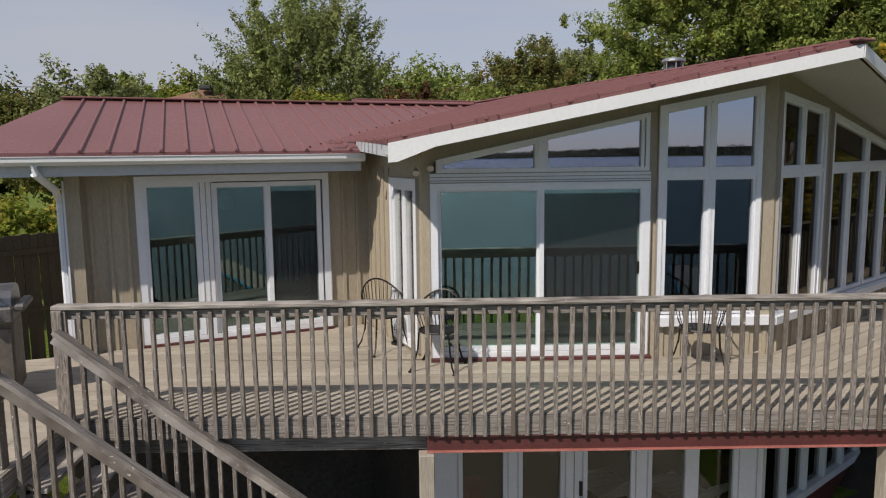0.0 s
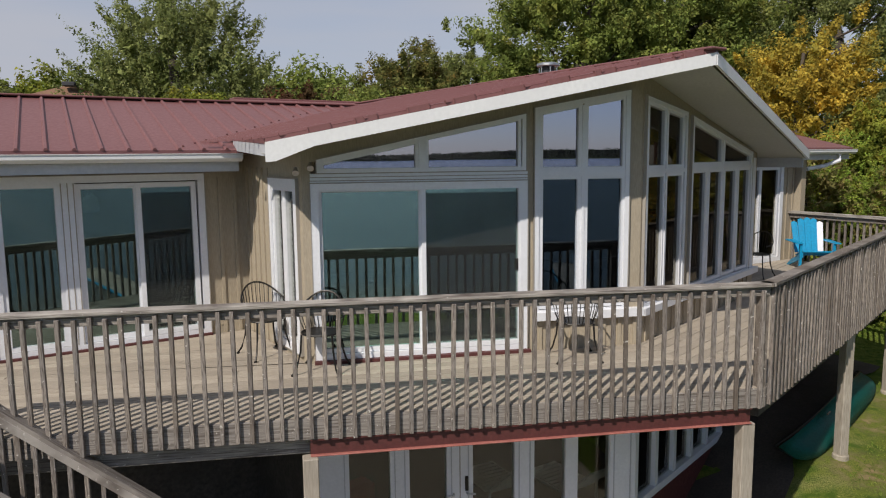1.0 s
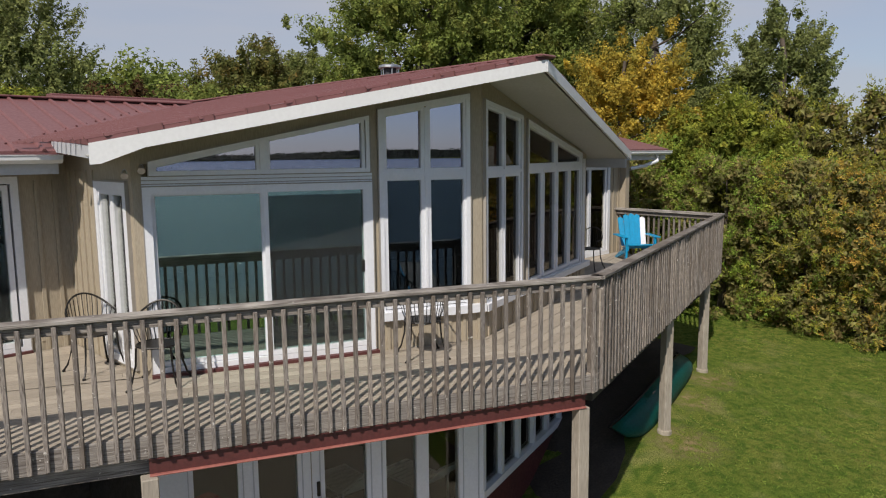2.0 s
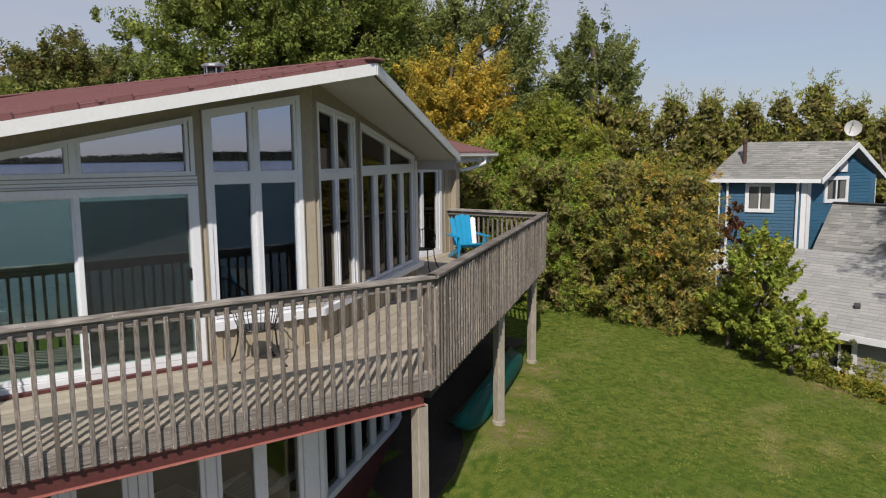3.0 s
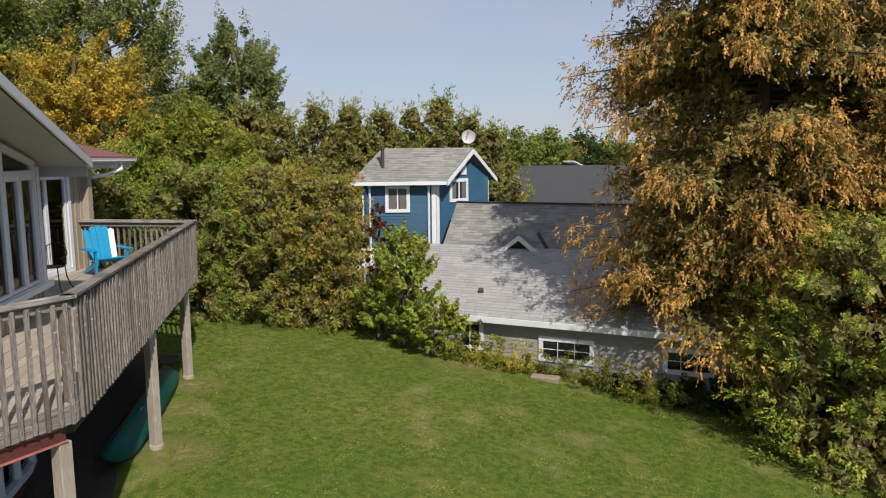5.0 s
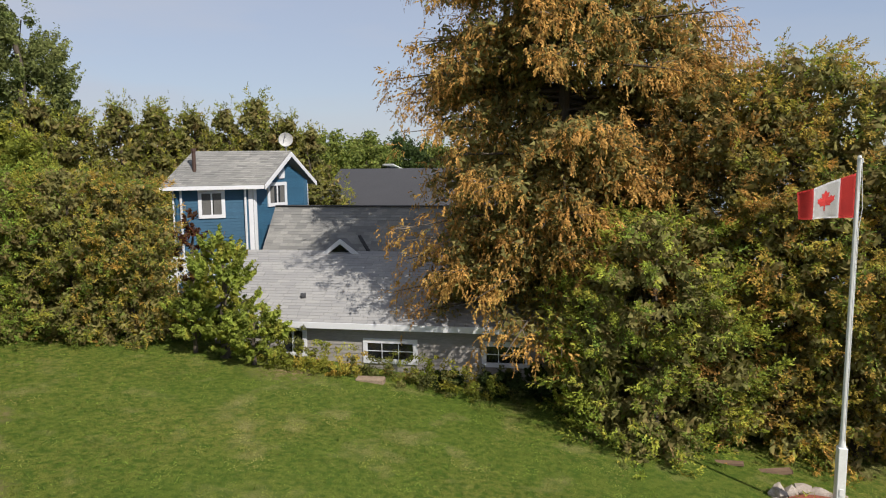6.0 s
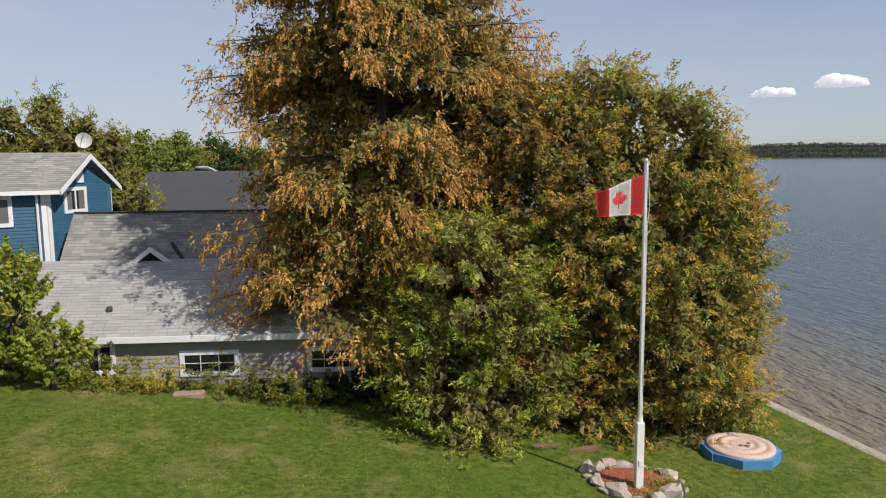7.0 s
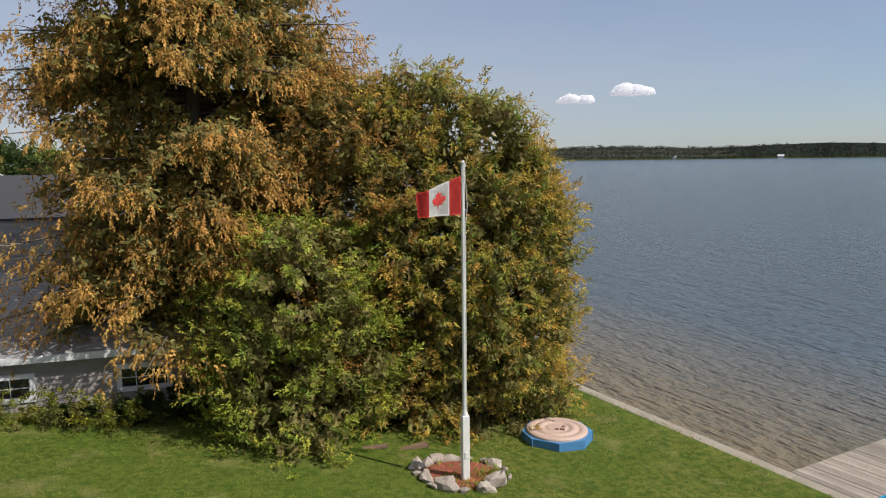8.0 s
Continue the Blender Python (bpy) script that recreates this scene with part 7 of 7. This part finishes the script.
# screens over the sliding halves
M_SCREEN, n_, l_, b_ = mat_base("insect_screen")
b_.inputs["Base Color"].default_value = (0.02, 0.02, 0.022, 1)
b_.inputs["Roughness"].default_value = 0.8
tp_ = n_.new("ShaderNodeBsdfTransparent")
mx_ = n_.new("ShaderNodeMixShader")
mesh_ = noise_at(n_, l_, 300, 1)
l_.new(ramp(n_, l_, mesh_, 0.1, 1.5), mx_.inputs[0])
l_.new(b_.outputs[0], mx_.inputs[2])
l_.new(tp_.outputs[0], mx_.inputs[1])
l_.new(mx_.outputs[0], n_["Material Output"].inputs["Surface"])
for face, u0, u1, par in ((FA, 1.375, 2.455, door), (WING_L, 2.38, 2.985, ldo)):
    bm = bmesh.new()
    face.poly(bm, rect(u0, u1, 0.16, 1.90), 0.012, 0.014)
    part("insect_screen", bm, M_SCREEN, par).visible_shadow = False
bm = bmesh.new()
for k in range(34):
    WING_L.poly(bm, rect(2.38, 2.985, 0.2 + 0.05 * k, 0.243 + 0.05 * k), -0.16, -0.15)
part("blind", bm, M_BLIND, ldo, "grey-violet slatted blind")

# seen through the glass: a lantern lamp and slatted loungers
lp = WING_L.at(1.86, 1.78, -0.45)
lan = thing("hanging_lamp", Matrix.Translation(lp), "white lantern lamp hanging behind the glass", "lamp")
bm = bmesh.new()
tube(bm, [lp + Vector((0, 0, -0.12)), lp + Vector((0, 0, 0.06)), lp + Vector((0, 0, 0.12))], [0.1, 0.09, 0.03], 10)
part("shade", bm, M_WHITE, lan)
bm = bmesh.new()
tube(bm, [lp + Vector((0, 0, 0.1)), lp + Vector((0, 0, 0.6))], 0.008, 5)
part("cord", bm, M_IRON, lan)
for px, py, tn in ((3.05, 9.7, 285), (4.05, 9.45, 290)):
    m = Matrix.Translation((px, py, LOW + 0.002)) @ pose(0, 0, 0, 0, 0, tn)
    t = thing("lounger", m, "white slatted lounger in the lower room", "lounger", "loungers")
    for k in range(14):
        bm = bmesh.new()
        x = -0.6 + 0.1 * k
        z = 0.33 + max(0, x - 0.2) * 0.85
        box(bm, (x, -0.28, z), (x + 0.07, 0.28, z + 0.02))
        part("slat", bm, M_WHITE, t, at=m)
    for sy in (-0.3, 0.3):
        bm = bmesh.new()
        tube(bm, [(-0.62, sy, 0.0), (-0.62, sy, 0.33), (0.2, sy, 0.33), (0.85, sy, 0.86)], 0.018, 6)
        tube(bm, [(0.3, sy, 0.0), (0.3, sy, 0.4)], 0.018, 6)
        part("side_frame", bm, M_WHITE, t, at=m)
p = Vector((1.05, 9.85, LOW))
bm = bmesh.new()
box(bm, (-0.2, -0.16, 0.0), (0.2, 0.16, 0.5), Matrix.Translation(p) @ pose(0, 0, 0, 0, 0, 30), 0.06)
solid("storage_bag", bm, surface("red_cloth", (0.42, 0.03, 0.025), (0.3, 0.025, 0.02), 0.8), "red cloth bag behind the lower window", "bag")
bm = bmesh.new()
slab(bm, [H(-0.7, 13.2, LOW + 0.01), (-3.5, 1.5, LOW + 0.01), (4.3, 1.5, LOW + 0.01), FA.at(4.4, LOW + 0.01, 0.02), FA.at(-0.2, LOW + 0.01, 0.02), H(2.9, 13.2, LOW + 0.01)], 0.1)
solid("patio", bm, M_CONCRETE, "grey concrete patio under the deck", kind="structure")

# ---- behind and beside the house ----
fence = thing("board_fence", Matrix.Translation((-6, 12, -1.4)), "dark weathered board fence behind the grill", "fence")
fa, fb = Vector((-8.5, 10.2, 0)), Vector((-4.7, 15.6, 0))
fw = (fb - fa).normalized()
bm = bmesh.new()
box(bm, (-0.068, -0.011, -2.5), (0.068, 0.011, 0), UNIT, 0.003)
me = mesh_of(bm, "fence_board", M_FENCE)
for k in range(int((fb - fa).length / 0.145)):
    p = fa + fw * 0.145 * k
    piece("fence_board", me, fence, Matrix.Translation((p.x, p.y, 1.05 + random.uniform(-0.02, 0.02))) @ pose(0, 0, 0, 0, random.gauss(0, 0.4), math.degrees(math.atan2(fw.y, fw.x))))
bm = bmesh.new()
for z in (0.75, -0.3):
    bar(bm, (fa.x + 0.03, fa.y, z), (fb.x + 0.03, fb.y, z), 0.04, 0.09)
part("rail", bm, M_FENCE, fence)
for k, (x, y, top, w, mat) in enumerate(((-8.6, 16.2, 2.2, 3.6, L_YGREEN), (-11.5, 18.5, 2.3, 4.0, L_YGREEN), (-7.6, 20.0, 2.1, 3.6, L_HEDGE), (-13.5, 22.0, 2.6, 4.5, L_GREEN), (-12.0, 13.0, 1.8, 3.5, L_HEDGE))):
    broadleaf("shrub", x, y, top, w, mat, "yellow-green shrub beside the house", 500 + k, 110, 130, 0.11, 0.0, 0.6, "shrubs by the fence")
bm = bmesh.new()
apex = Vector((-7.05, 29.3, 5.05))
base = [Vector((-9.6, 28.0, 4.2)), Vector((-4.8, 28.2, 4.2)), Vector((-4.6, 31.5, 4.2)), Vector((-9.5, 31.5, 4.2))]
for k in range(4):
    slab(bm, [apex, base[k], base[(k + 1) % 4]], 0.08)
for k in range(4):
    a, b = base[k] * 0.98 + apex * 0.02, base[(k + 1) % 4] * 0.98 + apex * 0.02
    slab(bm, [(a.x, a.y, 4.15), (b.x, b.y, 4.15), (b.x, b.y, -1.3), (a.x, a.y, -1.3)], 0.1, Vector((0.02, 1 if k == 0 else -1, 0)))
gar = solid("back_shed", bm, surface("brown_shingle", (0.24, 0.13, 0.08), (0.18, 0.10, 0.06), 0.9), "shed with a brown hipped shingle roof", "shed")
bm = bmesh.new()
box(bm, (-0.22, -0.2, -0.06), (0.22, 0.2, 0.1), Matrix.Translation((-6.95, 28.85, 5.0)), 0.03)
solid("roof_vent", bm, M_DARKROOF, "dark box vent on the shed roof", "vent")
for k, (z0, z1, y0) in enumerate(((6.12, 6.35, 36), (4.35, 4.25, 35.8))):
    bm = bmesh.new()
    tube(bm, [Vector((-26 + 42 * f, y0 + 2 * f, z0 + (z1 - z0) * f - 0.6 * math.sin(math.pi * f))) for f in np.linspace(0, 1, 14)], 0.014, 4)
    solid("overhead_cable", bm, M_IRON, "thin overhead cable between the trees", "cable", "overhead cables")

# ---- pieces: deck boards, battens, roof ribs, clapboards, shingles ----
def clip(poly, n, c):
    """The part of a polygon where n . p >= c."""
    out = []
    for k, p in enumerate(poly):
        q = poly[(k + 1) % len(poly)]
        a, b = p.dot(n) - c, q.dot(n) - c
        if a >= 0:
            out.append(p)
        if (a >= 0) != (b >= 0):
            out.append(p + (q - p) * (a / (a - b)))
    return out


def lay_boards(poly, along, width=0.138, gap=0.007, length=4.2):
    along = along.normalized()
    across = Vector((-along.y, along.x))
    poly = [Vector((p.x, p.y)) for p in poly]
    lo, hi = min(p.dot(across) for p in poly), max(p.dot(across) for p in poly)
    k, c = 0, lo
    while c < hi:
        row = clip(clip(poly, across, c + gap / 2), -across, -(c + width - gap / 2))
        if len(row) > 2:
            a0, a1 = min(p.dot(along) for p in row), max(p.dot(along) for p in row)
            s = a0 - length * ((k * 0.37) % 1)
            while s < a1:
                b = clip(clip(row, along, s + 0.002), -along, -(s + length - 0.002))
                if len(b) > 2:
                    clean = [p for i, p in enumerate(b) if (p - b[i - 1]).length > 1e-4]
                    if len(clean) > 2:
                        bm = bmesh.new()
                        dz = random.uniform(-0.002, 0.002)
                        slab(bm, [(p.x, p.y, dz) for p in clean], 0.034)
                        part("board", bm, M_DECK, deck)
                s += length
        c, k = c + width, k + 1


front = Vector((FRONT_R.x - FRONT_L.x, FRONT_R.y - FRONT_L.y))
rightw = Vector((RIGHT_B.x - FRONT_R.x, RIGHT_B.y - FRONT_R.y))
mitre = FA.at(FA.length, 0, 0.01)
lay_boards([LAND_L, LAND_R, FRONT_L, FRONT_R, mitre, FA.at(0, 0, 0.01), H(2.95, 9.66), H(-0.75, 9.66), H(-3.5, 9.66)], front)
lay_boards([FRONT_R, RIGHT_B, BACK_R, H(10.8, 9.3), FB.at(FB.length, 0, 0.01), mitre], rightw)


def battens(face, parent, spans, step=0.28, first=0.14):
    for u0, u1, z0, z1 in spans:
        u = u0 + first
        while u < u1 - 0.03:
            bm = bmesh.new()
            top = z1(u) if callable(z1) else z1
            face.poly(bm, rect(u - 0.022, u + 0.022, z0, top), 0.0, 0.02)
            part("batten", bm, M_SIDING, parent)
            u += step


battens(WING_L, wall_l, ((0.1, L0 - 0.05, 0.0, 2.08), (L1 + 0.05, WING_L.length, 0.0, 2.08)), 0.2)
battens(SIDE_L, side_l, ((0.0, 1.0, 0.0, 2.2),), 0.2)
battens(FA, wall_a, ((2.6, 3.99, 0.0, 0.36),), 0.2)
battens(FB, wall_b, ((0.05, 4.2, 0.0, 0.36),), 0.2)
battens(WING_R, wall_r, ((3.78, WING_R.length - 0.1, 0.0, 2.2),), 0.2)


def rib_mesh(length):
    bm = bmesh.new()
    prof = [(-0.028, 0.0), (-0.012, 0.028), (0.012, 0.028), (0.028, 0.0)]
    a = [bm.verts.new((0, y, z)) for y, z in prof]
    b = [bm.verts.new((length, y, z)) for y, z in prof]
    for k in range(3):
        bm.faces.new((a[k], a[k + 1], b[k + 1], b[k]))
    bm.faces.new(a)
    bm.faces.new(b[::-1])
    return mesh_of(bm, "rib", M_ROOF)


slope = math.degrees(math.atan(0.2448))
whole = rib_mesh(3.48)
for k in range(1, 36):
    s = -1.06 + 0.28 * k
    piece("rib", whole, wing_roof, HOUSE @ Matrix.Translation((s, 9.02, 2.42)) @ pose(0, 0, 0, 0, -slope, 86.5))
tilt = math.degrees(math.atan(0.209))
whole = rib_mesh(4.45)
for k in range(17):
    d = 7.0 + 0.305 * k
    piece("rib", whole, gable_l, HOUSE @ Matrix.Translation((EAVE_L, d, gable_z(EAVE_L))) @ pose(0, 0, 0, 0, -tilt, 0))
for k in range(6):
    d = 6.85 - 0.305 * k
    cut = EAVE_L + (BARGE_L[1] - d) / (BARGE_L[1] - PEAK[1]) * (RIDGE - EAVE_L) if d < BARGE_L[1] else EAVE_L
    piece("rib", rib_mesh((RIDGE - cut) / math.cos(radians(tilt))), gable_l, HOUSE @ Matrix.Translation((cut, d, gable_z(cut))) @ pose(0, 0, 0, 0, -tilt, 0))


# fixing screws along the valley where the gable meets the wing
bm = bmesh.new()
box(bm, (-0.012, -0.012, -0.01), (0.012, 0.012, 0.014), UNIT, 0.004)
me = mesh_of(bm, "screw", M_RED)
for k in range(15):
    f = k / 14
    sx, sd = 2.2 + 2.55 * f, 9.2 + 2.4 * f
    piece("screw", me, wing_roof, HOUSE @ Matrix.Translation((sx - 0.1, sd, wing_z(sd) + 0.004)))


def clapboards(face, parent, mat, z0, z1, step=0.11, shape=None):
    z = z0
    while z < z1:
        u0, u1 = shape(z) if shape else (0.0, face.length)
        if u1 - u0 > 0.1:
            bm = bmesh.new()
            slab(bm, [face.at(u0, z, 0.016), face.at(u1, z, 0.016), face.at(u1, z + step, 0.003), face.at(u0, z + step, 0.003)], 0.012, -face.n)
            part("clapboard", bm, mat, parent)
        z += step


clapboards(FG, wall_g, M_CLAP, -3.3, -1.84)
clapboards(FT1, wall_t1, M_BLUESIDE, -2.2, 1.5, 0.1)
clapboards(FT2, wall_t1, M_BLUESIDE, -1.0, 2.3, 0.1, lambda z: (0.0, FT2.length) if z < 1.45 else ((z - 1.45) / 0.93 * FT2.length / 2 + 0.06, FT2.length - (z - 1.45) / 0.93 * FT2.length / 2 - 0.06))


def shingles(a, b, c, d, parent, seed, course=0.145, tab=0.32, mat=None):
    """Overlapping shingle tabs on the quad: a to b along the eave, d to c along the top."""
    rng = np.random.default_rng(seed)
    a, b, c, d = (Vector(v) for v in (a, b, c, d))
    n = int(((d - a).length + (c - b).length) / 2 / course)
    nrm = (b - a).cross(d - a).normalized()
    nrm = nrm if nrm.z > 0 else -nrm
    verts, faces = [], []
    for k in range(n):
        p, q = a + (d - a) * (k / n), b + (c - b) * (k / n)
        up = ((d - a) / n * 1.25)
        ln = (q - p).length
        x = -rng.uniform(0, tab)
        w = (q - p).normalized()
        while x < ln:
            wd = tab * rng.uniform(0.75, 1.3)
            x0, x1 = max(x, 0) + 0.004, min(x + wd, ln) - 0.004
            if x1 > x0:
                lift = 0.010 + rng.uniform(0, 0.006)
                i = len(verts)
                for xx, yy, hh in ((x0, 0, lift), (x1, 0, lift), (x1, 1, 0.004), (x0, 1, 0.004), (x0, 0, 0.0), (x1, 0, 0.0)):
                    verts.append(p + w * xx + up * yy + nrm * hh)
                faces += [(i, i + 1, i + 2, i + 3), (i, i + 4, i + 5, i + 1)]
            x += wd
    inv = ROOT[parent.name].inverted()
    me = bpy.data.meshes.new("shingles")
    me.from_pydata([inv @ v for v in verts], [], faces)
    me.materials.append(mat or M_TABS)
    ob = tagged(new("shingles", me), kind="stuff")
    ob.parent = parent
    return ob


def tabs_mat(name, dark, pale):
    m, n, l, b = mat_base(name)
    geo = n.new("ShaderNodeNewGeometry")
    tint = mixed(n, l, ramp(n, l, geo.outputs["Random Per Island"], 0.0, 1.0), dark, pale)
    stain = noise_at(n, l, 0.9, 4)
    tint = mixed(n, l, ramp(n, l, stain, 0.45, 0.8), tint, dark)
    grit = noise_at(n, l, 60, 3)
    tint = mixed(n, l, ramp(n, l, grit, 0.35, 0.8), tint, dark)
    l.new(tint, b.inputs["Base Color"])
    b.inputs["Roughness"].default_value = 0.9
    bump(n, l, b, grit, 0.3, 0.01)
    return m


M_TABS = tabs_mat("shingle_tabs", (0.17, 0.17, 0.165), (0.34, 0.335, 0.31))
M_PALETABS = tabs_mat("pale_shingle_tabs", (0.27, 0.27, 0.27), (0.39, 0.385, 0.37))
shingles((16.85, 9.5, -1.715), (16.85, -2.2, -1.715), (20.6, -2.2, -0.415), (20.6, 9.9, -0.415), roof_low, 1, 0.15, 0.34, M_PALETABS)
shingles((20.66, 9.48, -0.555), (20.66, -3.0, -0.555), (21.9, -3.0, 0.855), (21.9, 9.47, 0.855), roof_up, 2, 0.105, 0.3)
q0 = mid4 - over
q1 = mid2 + over
shingles((e_l.x, e_l.y, 1.555), (e_c.x, e_c.y, 1.555), (q1.x, q1.y, 2.625), (q0.x, q0.y, 2.625), roof_t, 3, 0.10, 0.27)
